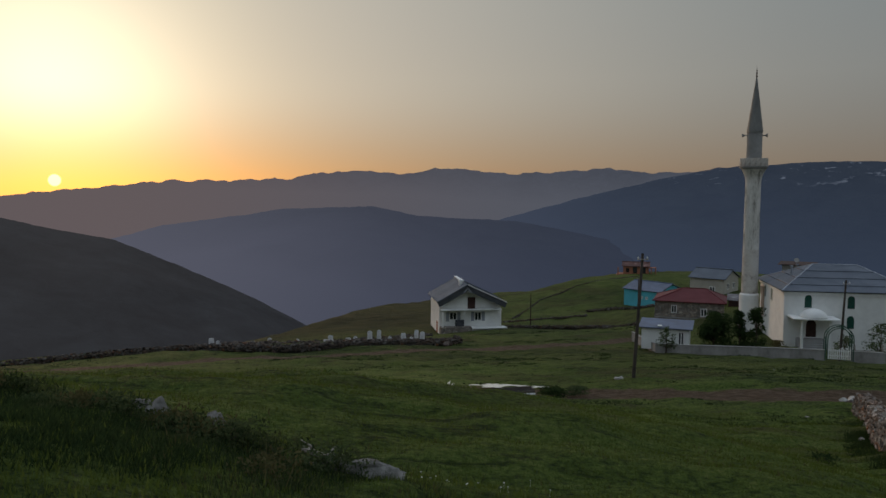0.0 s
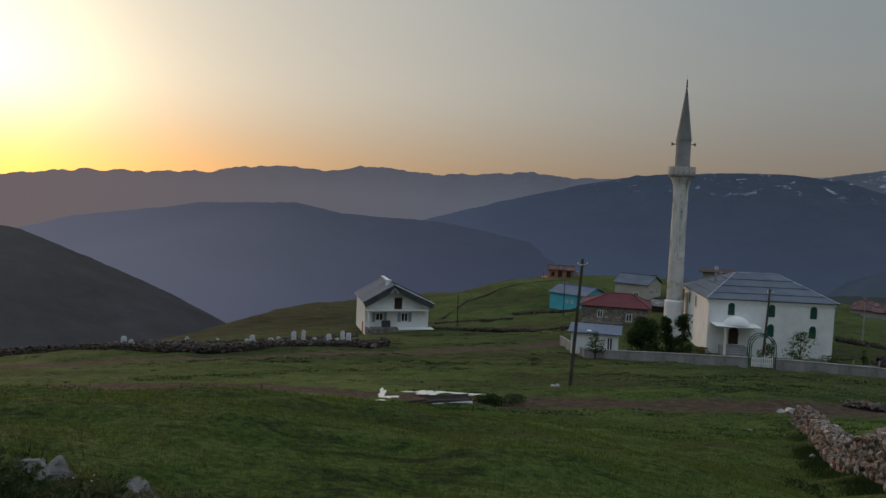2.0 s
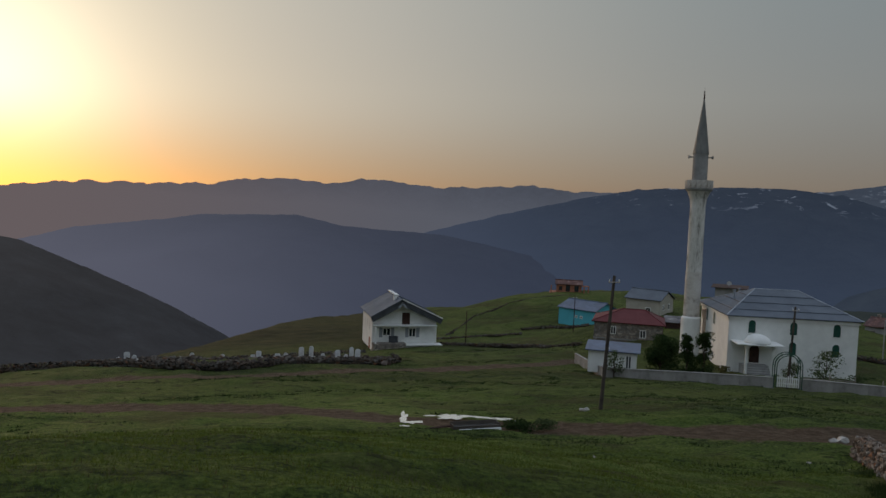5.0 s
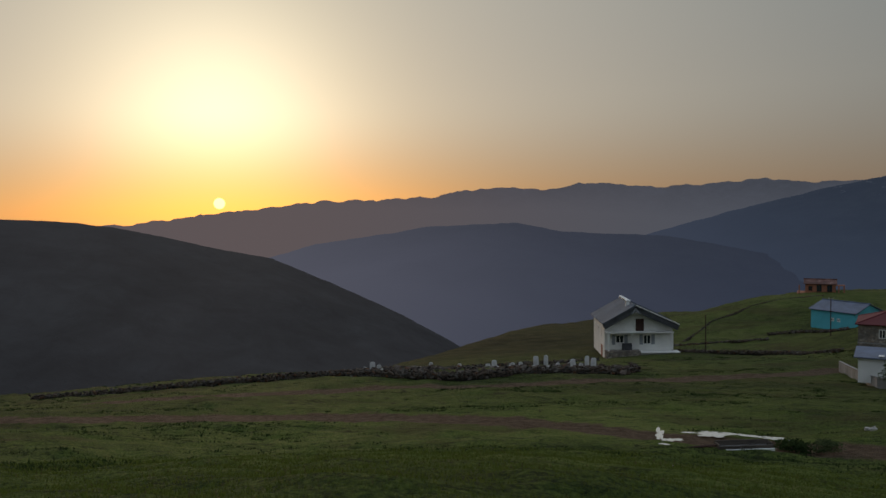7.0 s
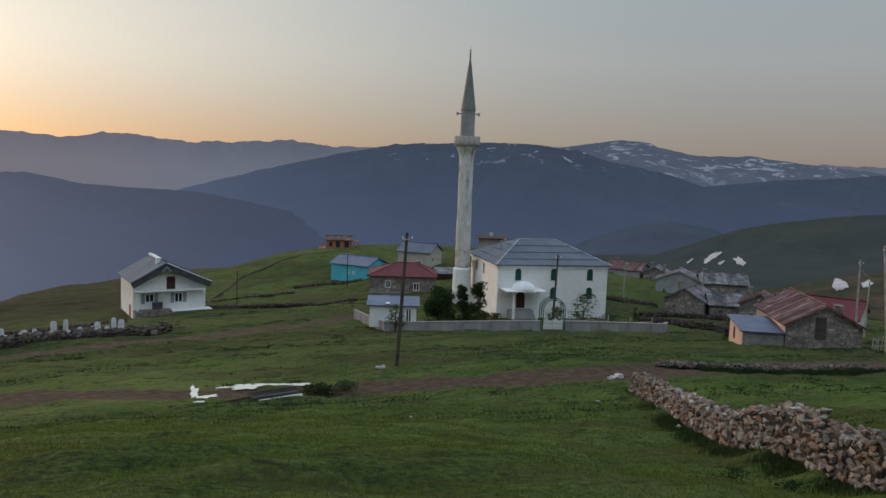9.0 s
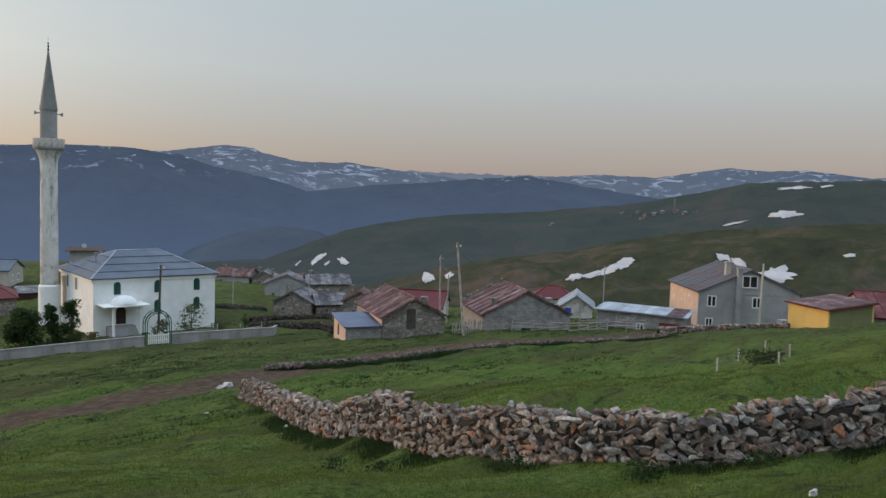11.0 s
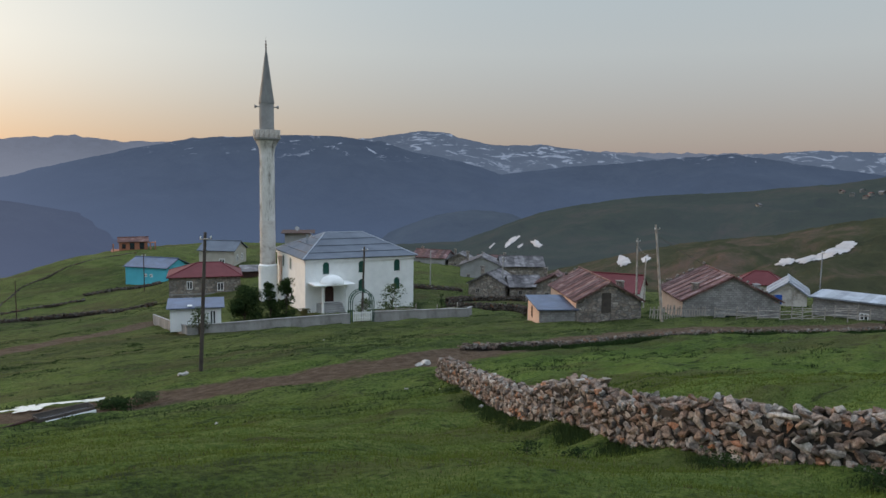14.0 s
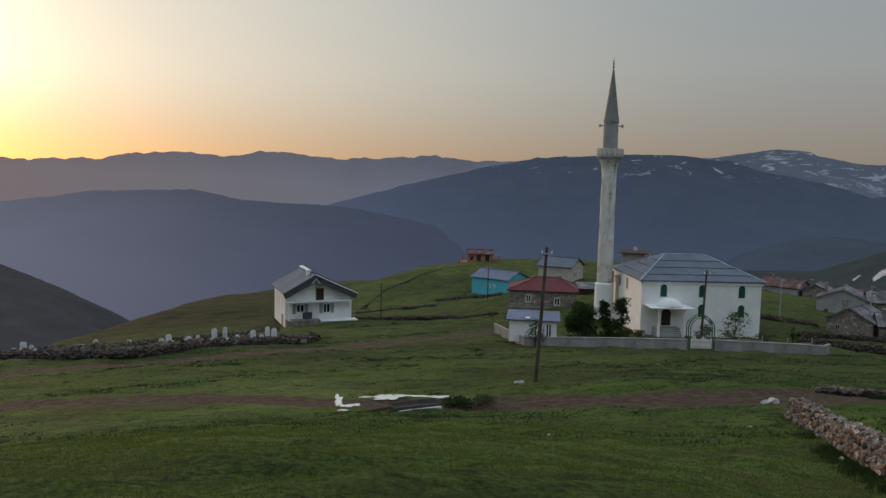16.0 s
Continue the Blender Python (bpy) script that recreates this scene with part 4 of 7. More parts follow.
for x0, x1 in ((1.15, 1.7), (3.1, 3.65), (5.5, 6.05), (7.35, 7.9)):
    bm = bmesh.new()
    box(bm, x0, x1, -0.05, -0.01, 2.2, 3.8)
    for k in range(9):
        box(bm, x0 + 0.06, x1 - 0.06, -0.065, -0.045, 2.3 + 0.16 * k, 2.4 + 0.16 * k)
    part("shutter", bm, SHUTTER, chalet, "grey-blue louvred shutter")
bm = bmesh.new()
box(bm, CA - 0.28, CA + 0.28, 3.4, CD + 0.5, CH + CR + 0.12, CH + CR + 0.34)
part("ridge_board", bm, FRAME, chalet, "white ridge board")
bm = bmesh.new()
box(bm, 4.9, 6.2, -0.06, 0.0, 4.36, 6.3)
part("balcony_door", bm, DARKWOOD, chalet, "dark brown balcony door")
for x in (0.3, 4.0, CW - 0.45):
    bm = bmesh.new()
    box(bm, x, x + 0.22, -1.36, -1.14, 1.4 if x != 4.0 else 3.6, 4.2)
    part("porch_post", bm, WHITE, chalet)
bm = bmesh.new()
box(bm, 0.0, 5.4, -1.5, 0, -0.5, 1.4)
part("plinth", bm, BLOCK, chalet, "grey rubble stone plinth")
bm = bmesh.new()
box(bm, 5.4, CW + 0.6, -1.7, 0, -0.6, 1.12)
part("terrace", bm, CONCRETE, chalet, "grey concrete terrace plinth")
bm = bmesh.new()
box(bm, 5.4, CW + 0.75, -1.85, 0, 1.12, 1.27)
bmesh.ops.bevel(bm, geom=bm.edges[:], offset=0.03, segments=1, affect="EDGES")
part("terrace_slab", bm, WHITE, chalet)
bm = bmesh.new()
box(bm, CA - 0.95, CA - 0.4, 1.3, 1.85, CH + 2.2, CH + CR + 0.5)
box(bm, CA - 1.02, CA - 0.33, 1.23, 1.92, CH + CR + 0.5, CH + CR + 0.62)
part("chimney", bm, WHITE, chalet)
bm = bmesh.new()
box(bm, 1.8, 3.0, -0.04, 0.0, 0.0, 1.9)
part("side_door", bm, BRICK, chalet, "reddish wooden side door", m=SIDES["left"](CW, CD) @ pose(5.2, 0, 0))

# ---- hill cottages ----


def corrugations(mat, pitch=0.5, thick=0.035, worn=0.0, seed=1):
    """Lays sheet after sheet on a roof slope given by its corners; worn: how many are shifted or missing."""

    def lay(root, c):
        rnd = random.Random(seed + len(root.children))
        # corners in order: find eave and ridge edges by height
        lowest = sorted(c, key=lambda p: p.z)[:2]
        highest = sorted(c, key=lambda p: p.z)[2:]
        a, b = lowest
        if (a - highest[0]).length > (a - highest[1]).length:
            highest = highest[::-1]
        d, e = highest
        n = max(3, int((b - a).length / pitch))
        up = (b - a).cross(d - a).normalized()
        up = up if up.z > 0 else -up
        for k in range(n):
            if rnd.random() < worn * 0.35:
                continue
            s0, s1 = k / n + 0.006, (k + 1) / n - 0.006
            lift = up * (0.012 + thick + (0.05 * rnd.random() if rnd.random() < worn else 0.012 * (k % 2)))
            short = 0.12 * rnd.random() if rnd.random() < worn else 0
            q = [a.lerp(b, s0).lerp(d.lerp(e, s0), short * 0.2), a.lerp(b, s1).lerp(d.lerp(e, s1), short * 0.2), d.lerp(e, s1), d.lerp(e, s0)]
            bm = bmesh.new()
            slab(bm, [p + lift for p in q], thick)
            part("roof_sheet", bm, mat, root)

    return lay


def chimney(root, x, y, z0, z1, mat, w=0.5):
    bm = bmesh.new()
    box(bm, x - w / 2, x + w / 2, y - w / 2, y + w / 2, z0, z1)
    box(bm, x - w / 2 - 0.07, x + w / 2 + 0.07, y - w / 2 - 0.07, y + w / 2 + 0.07, z1, z1 + 0.12)
    return part("chimney", bm, mat, root)


def roof_stones(root, corners, count, seed):
    """Stones that hold loose sheets down along an edge."""
    rnd = random.Random(seed)
    a, b = (Vector(p) for p in corners)
    for _ in range(count):
        p = a.lerp(b, rnd.random()) + Vector((rnd.uniform(-0.1, 0.1), rnd.uniform(-0.1, 0.1), 0.08))
        bm = bmesh.new()
        bmesh.ops.create_icosphere(bm, subdivisions=1, radius=rnd.uniform(0.1, 0.2))
        for v in bm.verts:
            v.co *= rnd.uniform(0.75, 1.2)
        part("roof_stone", bm, BLOCK, root, m=Matrix.Translation(p))


TIN_OLD = surface("patched_tin_roof", (0.13, 0.12, 0.125), (0.040, 0.036, 0.040), 0.8, 0.7, 0.3, metal=0.15, fine=5, third=(0.27, 0.255, 0.26), vary=0.35)
OLD_SHEET = surface("grey_roof_sheet_with_rust", (0.075, 0.080, 0.092), (0.085, 0.045, 0.036), 0.35, 0.65, 0.2, metal=0.1, fine=6, vary=0.15)
RUST_SHEET = surface("rusty_roof_sheet", (0.120, 0.058, 0.056), (0.055, 0.036, 0.037), 0.9, 0.8, 0.25, metal=0.1, fine=6, third=(0.24, 0.185, 0.185), vary=0.45)
BLUE_SHEET = surface("blue_grey_roof_sheet", (0.12, 0.15, 0.225), (0.085, 0.10, 0.145), 0.6, 0.5, 0.15, metal=0.2, fine=8, vary=0.12)
PALE_SHEET = surface("pale_blue_roof_sheet", (0.40, 0.42, 0.46), (0.22, 0.235, 0.27), 0.7, 0.5, 0.15, metal=0.2, fine=8, vary=0.2)
DULL_RED = surface("faded_red_roof_sheet", (0.125, 0.040, 0.040), (0.075, 0.026, 0.027), 0.6, 0.8, 0.2, fine=6, third=(0.17, 0.075, 0.070), vary=0.2, spec=0.2)
RED_SHEET = surface("dark_red_roof_sheet", (0.145, 0.018, 0.021), (0.085, 0.013, 0.015), 0.6, 0.75, 0.12, fine=8, vary=0.10, spec=0.2)

cottage = simple_house("cottage", "small turquoise cottage with a blue-grey sheet roof", (34.95, 156.8), (40.4, 150.0), -3.1, 7, 3.7, CYAN, BLUE_SHEET, "gable_x", 1.3, {"front": [(4.0, 4.6, 1.9, 2.5), (5.2, 5.8, 1.9, 2.5)], "right": [(1.2, 2.3, 1.5, 2.4)]})
simple_house("stone_house", "low brown stone house with a red hipped roof", (30.8, 117.4), (40.1, 114.1), -0.2, 8, 3.7, BLOCK, RED, "hip", 1.6, {"front": [(2.4, 3.2, 2.0, 3.2), (6.6, 7.5, 1.7, 2.9)], "right": [(2.0, 2.9, 1.8, 3.0)]}, ridge=(4.0, 7.2))
stone_house = bpy.data.objects["stone_house"]
bm = bmesh.new()
box(bm, -0.05, 9.95, -0.06, 0.0, 1.25, 1.4)
part("plinth_band", bm, CONCRETE, stone_house)
simple_house("farmhouse", "small beige rendered farmhouse with a grey gabled roof", (42.6, 138.8), (47.2, 134.6), 1.6, 6, 3.3, BEIGE, SLATE, "gable_x", 1.3, {"right": [(1.2, 2.0, 1.4, 2.5), (3.6, 4.4, 1.4, 2.5)], "front": [(3.6, 4.6, 0.3, 1.9)]})
simple_house("lean_to", "dark open lean-to shelter beside the farmhouse", (44.6, 125.0), (48.0, 123.6), 0.9, 3.0, 1.7, DARKWOOD, TIN_OLD, "shed", 0.5, category="shelter")
shed = simple_house("garden_shed", "small white garden shed with pale blue sheet roof", (21.0, 85.3), (25.7, 83.6), 2.7, 3.2, 2.35, WHITE, BLUE_SHEET, "shed", 0.35, {"front": [(3.85, 4.5, 0.5, 2.1)]}, category="shed")
bm = bmesh.new()
box(bm, 1.7, 2.15, -0.3, 0.5, 2.62, 2.66)
part("light_sheet", bm, FRAME, shed)
hut = simple_house("brick_hut", "unfinished red brick hut with open frames on the ridge", (40.9, 185.0), (46.6, 183.6), 0.2, 4, 2.2, BRICK, RUST, "gable_x", 0.7, {"front": [(0.6, 1.4, 0.7, 1.7), (2.2, 3.2, 0.5, 2.0), (4.2, 5.2, 0.5, 2.0)]}, frame_mat=DARKWOOD, category="hut")
bm = bmesh.new()
box(bm, -1.6, 7.6, -1.0, 5.0, -1.0, 0.15)
part("plinth", bm, BRICK, hut)
for x in (-1.3, 6.3, 7.3):
    bm = bmesh.new()
    box(bm, x, x + 0.25, -0.8, -0.55, 0.1, 1.9)
    part("bare_post", bm, BRICK, hut)
bm = bmesh.new()
box(bm, 5.9, 7.6, -0.85, 0.5, 1.9, 2.05)
part("beam", bm, BRICK, hut)
flat = simple_house("flat_house", "grey block house with a flat overhanging roof", (60.4, 142.5), (64.8, 140.2), 1.6, 5, 5.2, CONCRETE, DARKWOOD, "shed", 0.1, {"front": [(0.8, 1.7, 1.8, 2.7)]}, over=0.7)
dish = new("satellite_dish")
dish.parent, dish.matrix_basis = flat, pose(2.3, 1.0, 5.4)
bm = bmesh.new()
tube(bm, [(0, 0, 0), (0, 0, 0.6)], 0.04, 6)
part("mast", bm, TIN, dish)
bm = bmesh.new()
lathe(bm, [(0.05, 0), (0.3, 0.06), (0.45, 0.16)], 14)
part("bowl", bm, CONCRETE, dish, m=pose(0, -0.05, 0.6, 60, 0, 10))

# ---- the village row ----
# left walls of this row wear the sunset's warmth as peach paint
barn = simple_house("barn", "rubble stone barn with a rusty red patched sheet roof", (50.4, 57.2), (55.9, 54.0), 4.9, 10.0, 2.45, BLOCK, RUST, "gable_y", 1.7, {"front": [(2.5, 3.3, 1.3, 2.45)]}, sheets=corrugations(RUST_SHEET, 0.6, worn=0.35, seed=3), category="barn", over=0.3, mats={"left": PEACH})
bm = bmesh.new()
box(bm, 2.45, 3.35, -0.05, 0.0, 1.3, 3.2)
part("boarded_hatch", bm, OLDPOLE, barn)
roof_stones(barn, ((3.2, 10.0, 4.45), (0.0, 10.2, 2.7)), 9, 2)
chimney(barn, 4.6, 1.2, 2.8, 4.1, BLOCK, 0.6)
annex = simple_house("lean_to", "block lean-to with a blue-grey sheet roof", (47.35, 59.0), (50.35, 57.25), 4.3, 5.2, 2.15, BLOCKS, BLUE_SHEET, "shed", 0.45, {"left": [(1.7, 2.3, 0.9, 2.0)]}, mats={"left": PEACH}, frame_mat=DARKWOOD, category="shed", over=0.25)
byre = simple_house("barn", "long grey block barn with a rusty patched gabled roof", (60.2, 52.4), (67.6, 46.7), 4.9, 8.5, 2.35, BLOCKS, RUST, "gable_y", 2.25, {"front": [(4.0, 7.2, 0.5, 1.0)]}, mats={"left": PEACH}, sheets=corrugations(RUST_SHEET, 0.7, worn=0.7, seed=9), frame_mat=WOOD, category="barn")
chimney(byre, 1.5, 1.4, 2.4, 3.75, BLOCK, 0.55)
chimney(byre, 7.6, 1.6, 2.4, 3.7, CONCRETE, 0.5)
roof_stones(byre, ((4.6, 8.6, 4.9), (0.1, 8.8, 2.6)), 14, 5)
roof_stones(byre, ((4.6, -0.2, 4.9), (8.9, 0.2, 2.7)), 8, 6)
store = simple_house("long_shed", "long low grey shed with a patched pale tin roof", (71.1, 45.3), (72.9, 36.4), 5.0, 3.6, 2.55, BLOCKS, TIN, "shed", 0.22, {"front": [(4.2, 5.0, 0.9, 1.6)]}, mats={"left": PEACH}, sheets=None, category="shed")
rnd = random.Random(4)
for k in range(11):
    bm = bmesh.new()
    x = 0.1 + 0.8 * k
    slab(bm, [(x, -0.3, 2.72 + 0.02 * (k % 2)), (x + 0.86, -0.3, 2.72 + 0.02 * (k % 2)), (x + 0.86, 3.9, 2.98), (x, 3.9, 2.98)], 0.03)
    part("roof_sheet", bm, PALE_SHEET if k < 9 else RUST_SHEET, store)
bm = bmesh.new()
box(bm, 6.6, 9.3, -0.3, -0.18, 0.9, 1.9)
part("red_board", bm, RED, store)

# left wall peach: evening sun put into its colour
grey_house = simple_house("house", "grey rendered two-storey house with white windows and tall chimney", (81.6, 38.4), (88.9, 29.7), 5.2, 10.5, 4.2, CONCRETE, SLATE, "gable_y", 2.45, {"front": [(0.95, 2.0, 2.55, 3.8), (6.0, 7.1, 2.5, 3.75), (0.85, 1.7, 0.3, 1.3)]}, mats={"left": PEACH}, sheets=corrugations(OLD_SHEET, 1.1, worn=0.1, seed=7), over=0.3)
window(grey_house, Matrix.Identity(4), (4.75, 6.5, 4.75, 6.15), FRAME, GLASS, 1, -0.05)
chimney(grey_house, 3.9, 2.2, 4.9, 7.35, BEIGE, 0.55)
chimney(grey_house, 4.3, -0.3, 0.0, 6.9, CONCRETE, 0.5)
bm = bmesh.new()
box(bm, 4.9, 9.5, -0.05, 0, 3.95, 4.1)
part("floor_band", bm, CONCRETE, grey_house)
for k, (x, z) in enumerate(((1.6, 3.6), (1.6, 2.4), (4.6, 3.5), (4.6, 2.4), (7.2, 3.2))):
    bm = bmesh.new()
    box(bm, x, x + 0.16, -0.05, 0, z, z + 0.3)
    part("wall_vent", bm, FRAME, grey_house, m=SIDES["left"](11.4, 10.5))

ochre = simple_house("shed", "ochre and olive painted shed with a dark red sheet roof", (76.0, 27.4), (72.9, 23.1), 7.3, 5, 2.7, YELLOW, RED, "shed", 0.55, {}, mats={"right": OLIVE}, category="shed", over=0.3)
for k in range(6):
    bm = bmesh.new()
    x = -0.2 + 0.95 * k
    slab(bm, [(x, -0.34, 2.87), (x + 0.9, -0.34, 2.87), (x + 0.9, 5.3, 3.5), (x, 5.3, 3.5)], 0.03)
    part("roof_sheet", bm, RUST_SHEET, ochre)
bm = bmesh.new()
box(bm, -0.9, -0.1, -0.5, 0.4, 0.0, 0.9)
part("tank", bm, TIN, ochre)
simple_house("stone_house", "whitewashed stone house with a broad dark red roof", (77.5, 20.7), (80.9, 13.4), 7.4, 10, 1.9, SHABBY, RED, "gable_x", 1.7, {}, sheets=corrugations(DULL_RED, 0.8, worn=0.3, seed=12), over=0.45)

# ---- orange house ----
OW, OD, OH = 9.5, 8.0, 5.55
orange = thing("house", "bright orange rendered house with a dark red metal roof", "house", 39.1, 12.0, 12.9, -88)
walls(orange, OW, OD, 2.55, ORANGE)
bm = bmesh.new()
box(bm, -0.75, OW, 0.0, OD + 0.2, 2.55, OH)
bmesh.ops.bevel(bm, geom=bm.edges[:], offset=0.03, segments=1, affect="EDGES")
part("upper_storey", bm, ORANGE, orange)
bm = bmesh.new()
tube(bm, [(0.55, -0.06, OH - 0.3), (0.55, -0.06, 3.4)], 0.05, 8)
part("downpipe", bm, BRICK, orange)
bm = bmesh.new()
box(bm, -0.85, OW + 0.3, -0.3, -0.2, OH - 0.12, OH + 0.06)
part("eave_board", bm, RED_SHEET, orange)
eave, top = OH + 0.02, OH + 2.75
corners = [Vector((-0.9, -0.28, eave)), Vector((OW + 0.3, -0.28, eave)), Vector((OW + 0.3, OD + 0.6, eave)), Vector((-0.9, OD + 0.6, eave))]
ridge0, ridge1 = Vector((2.0, 3.9, top)), Vector((OW - 3.0, 3.9, top))
for c in ((corners[0], corners[1], ridge1, ridge0), (corners[1], corners[2], ridge1), (corners[2], corners[3], ridge0, ridge1), (corners[3], corners[0], ridge0)):
    bm = bmesh.new()
    slab(bm, c, 0.08)
    part("roof_slope", bm, RED_SHEET, orange)
# rolled ribs of the sheet metal
for k in range(48):
    x = -0.8 + 0.21 * k
    if x > OW + 0.2:
        break
    f = 1.0
    if x < ridge0.x:
        f = (x + 0.9) / (ridge0.x + 0.9)
    if x > ridge1.x:
        f = (OW + 0.3 - x) / (OW + 0.3 - ridge1.x)
    a, b = Vector((x, -0.30, eave + 0.02)), Vector((x, -0.28 + (3.9 + 0.28) * f, eave + (top - eave) * f + 0.02))
    if (b - a).length < 0.2:
        continue
    bm = bmesh.new()
    tube(bm, [a, b], 0.035, 4)
    part("roof_rib", bm, RED_SHEET, orange)
for a, b in ((corners[0], ridge0), (corners[3], ridge0), (ridge0, ridge1), (corners[1], ridge1)):
    bm = bmesh.new()
    tube(bm, [a + Vector((0, 0, 0.03)), b + Vector((0, 0, 0.03))], 0.07, 6)
    part("hip_cap", bm, RED_SHEET, orange)
bm = bmesh.new()
box(bm, 4.1, 7.5, -0.03, 0, 1.7, 2.5)
part("bare_patch", bm, PEACH, orange)

# ---- far cottages of the village ----
GROUP = "old cottages below the mosque"
for fl, fr, deep, high, rise, wm, rm, roof, z in (
    ((87.2, 122.5), (92.8, 117.0), 6.5, 3.4, 1.6, CONCRETE, TIN_OLD, "gable_y", -2.2),
    ((92.8, 117.0), (99.5, 112.5), 6, 3.2, 1.5, BLOCK, TIN_OLD, "gable_x", -2.0),
    ((72.8, 101.8), (76.0, 96.6), 6.5, 2.5, 1.6, BLOCK, TIN_OLD, "gable_y", -0.9),
    ((76.5, 96.0), (80.6, 93.5), 5, 2.3, 1.3, BLOCK, TIN_OLD, "gable_x", -0.9),
    ((92.6, 146.6), (96.8, 140.2), 6, 2.5, 1.3, CONCRETE, RUST, "gable_x", -2.4),
    ((97.2, 139.6), (100.5, 136.0), 5, 2.4, 1.2, BLOCK, TIN_OLD, "gable_y", -2.4),
    ((100.8, 134.0), (104.5, 130.5), 4, 2.2, 0.9, BRICK, RUST, "gable_x", -2.2),
    ((74.4, 88.0), (77.8, 84.0), 5, 2.9, 1.3, BLOCK, RUST, "gable_y", 0.2),
):
    ob = simple_house("cottage", "old stone cottage with a patched grey tin roof" if rm is TIN_OLD else "old stone cottage with a rusty tin roof", fl, fr, z, deep, high, wm, rm, roof, rise, {"front": [(1.2, 1.9, 1.0, 1.8)]}, group=GROUP, sheets=corrugations(rm if rm is TIN_OLD else RUST_SHEET, 0.9, worn=0.6, seed=int(z * 10) + 40), frame_mat=WOOD)
    chimney(ob, 1.0, deep * 0.6, high, high + rise + 0.6, BLOCK, 0.5)
simple_house("cottage", "cottage with a broad crimson sheet roof", (76.2, 81.2), (80.4, 74.4), 0.9, 8, 2.3, SHABBY, RED, "gable_x", 1.7, {}, over=0.5)
simple_house("cottage", "small cottage with a crimson hipped roof", (93.4, 67.9), (96.6, 62.6), 1.6, 5, 2.6, SHABBY, RED, "hip", 1.6, {})
blue_house = simple_house("cottage", "white cottage with a blue door and a pale tin roof", (81.3, 55.9), (83.3, 52.4), 2.9, 6, 2.7, SHABBY, TIN, "gable_y", 1.4, {}, sheets=corrugations(PALE_SHEET, 0.8, worn=0.5, seed=21))
bm = bmesh.new()
box(bm, 0.5, 1.4, -0.06, 0, 1.5, 2.6)
part("shutter", bm, paint("blue_paint", (0.03, 0.10, 0.42)), blue_house, "bright blue shutter")

# ---- walls of stone ----


def stone_material(name, island, dim=1.0):
    m = bpy.data.materials.new(name)
    m.use_nodes = True
    n = Nodes(m.node_tree)
    geo = n.add("ShaderNodeNewGeometry")
    rnd = geo.outputs["Random Per Island"] if island else n.add("ShaderNodeObjectInfo").outputs["Random"]
    tone = n.ramp(rnd, (0.0, (0.070, 0.060, 0.054)), (0.16, (0.225, 0.150, 0.110)), (0.32, (0.150, 0.135, 0.122)), (0.50, (0.330, 0.240, 0.185)), (0.66, (0.205, 0.170, 0.142)), (0.78, (0.400, 0.350, 0.300)), (0.86, (0.245, 0.222, 0.205)), (0.93, (0.460, 0.420, 0.370)), (0.955, (0.300, 0.160, 0.105)), (1.0, (0.420, 0.200, 0.105)))
    at = geo.outputs["Position"]
    f = n.noise(at, 9.0, 8, 0.78, 0.4)
    lichen = n.span(n.noise(at, 9.0, 6, 0.8), 0.56, 0.66)
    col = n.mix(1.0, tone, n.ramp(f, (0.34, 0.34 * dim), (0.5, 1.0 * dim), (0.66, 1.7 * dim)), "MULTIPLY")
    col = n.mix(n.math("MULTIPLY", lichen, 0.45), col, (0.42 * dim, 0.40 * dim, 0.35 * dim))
    b, out = n.add("ShaderNodeBsdfPrincipled"), n.add("ShaderNodeOutputMaterial")
    n.put(b.inputs["Base Color"], col)
    b.inputs["Roughness"].default_value, b.inputs["Specular IOR Level"].default_value = 0.92, 0.2
    bp = n.add("ShaderNodeBump")
    bp.inputs["Strength"].default_value, bp.inputs["Distance"].default_value = 1.0, 0.06
    n.put(bp.inputs["Height"], n.noise(at, 16, 6, 0.75))
    n.put(b.inputs["Normal"], bp.outputs[0])
    n.t.links.new(b.outputs[0], out.inputs[0])
    return m


# the last one: the same stone colours scaled to about a third
STONE, RUBBLE, DARK_RUBBLE = stone_material("field_stone", False), stone_material("field_stone_rubble", True), stone_material("dark_field_rubble", True, 0.30)
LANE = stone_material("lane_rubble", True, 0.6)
# near-black wall core: the shade of the gaps put into its colour
CORE_SHADE = surface("core_gap_shade", (0.040, 0.033, 0.027), (0.020, 0.017, 0.015), 1.5, 0.95, 0.5, where="World")


def rock_shape(seed, points=13):
    """A rough angular stone of about unit size: the hull of random points in a box."""
    rnd = random.Random(seed)
    bm = bmesh.new()
    for _ in range(points):
        p = Vector((rnd.uniform(-1, 1), rnd.uniform(-1, 1), rnd.uniform(-1, 1)))
        p /= max(abs(p.x), abs(p.y), abs(p.z)) ** 0.9
        bm.verts.new(p * rnd.uniform(0.44, 0.60))
    got = bmesh.ops.convex_hull(bm, input=bm.verts[:])
    bmesh.ops.delete(bm, geom=[v for v in bm.verts if not v.link_faces], context="VERTS")
    bmesh.ops.recalc_face_normals(bm, faces=bm.faces)
    return bm


ROCKS = []
for k in range(14):
    bm = rock_shape(100 + k)
    ROCKS.append(([v.co.copy() for v in bm.verts], [[v.index for v in f.verts] for f in bm.faces]))
    bm.free()
ROCK_MESHES = []
for verts, faces in ROCKS:
    me = bpy.data.meshes.new("stone")
    me.from_pydata(verts, [], faces)
    me.materials.append(STONE)
    ROCK_MESHES.append(me)


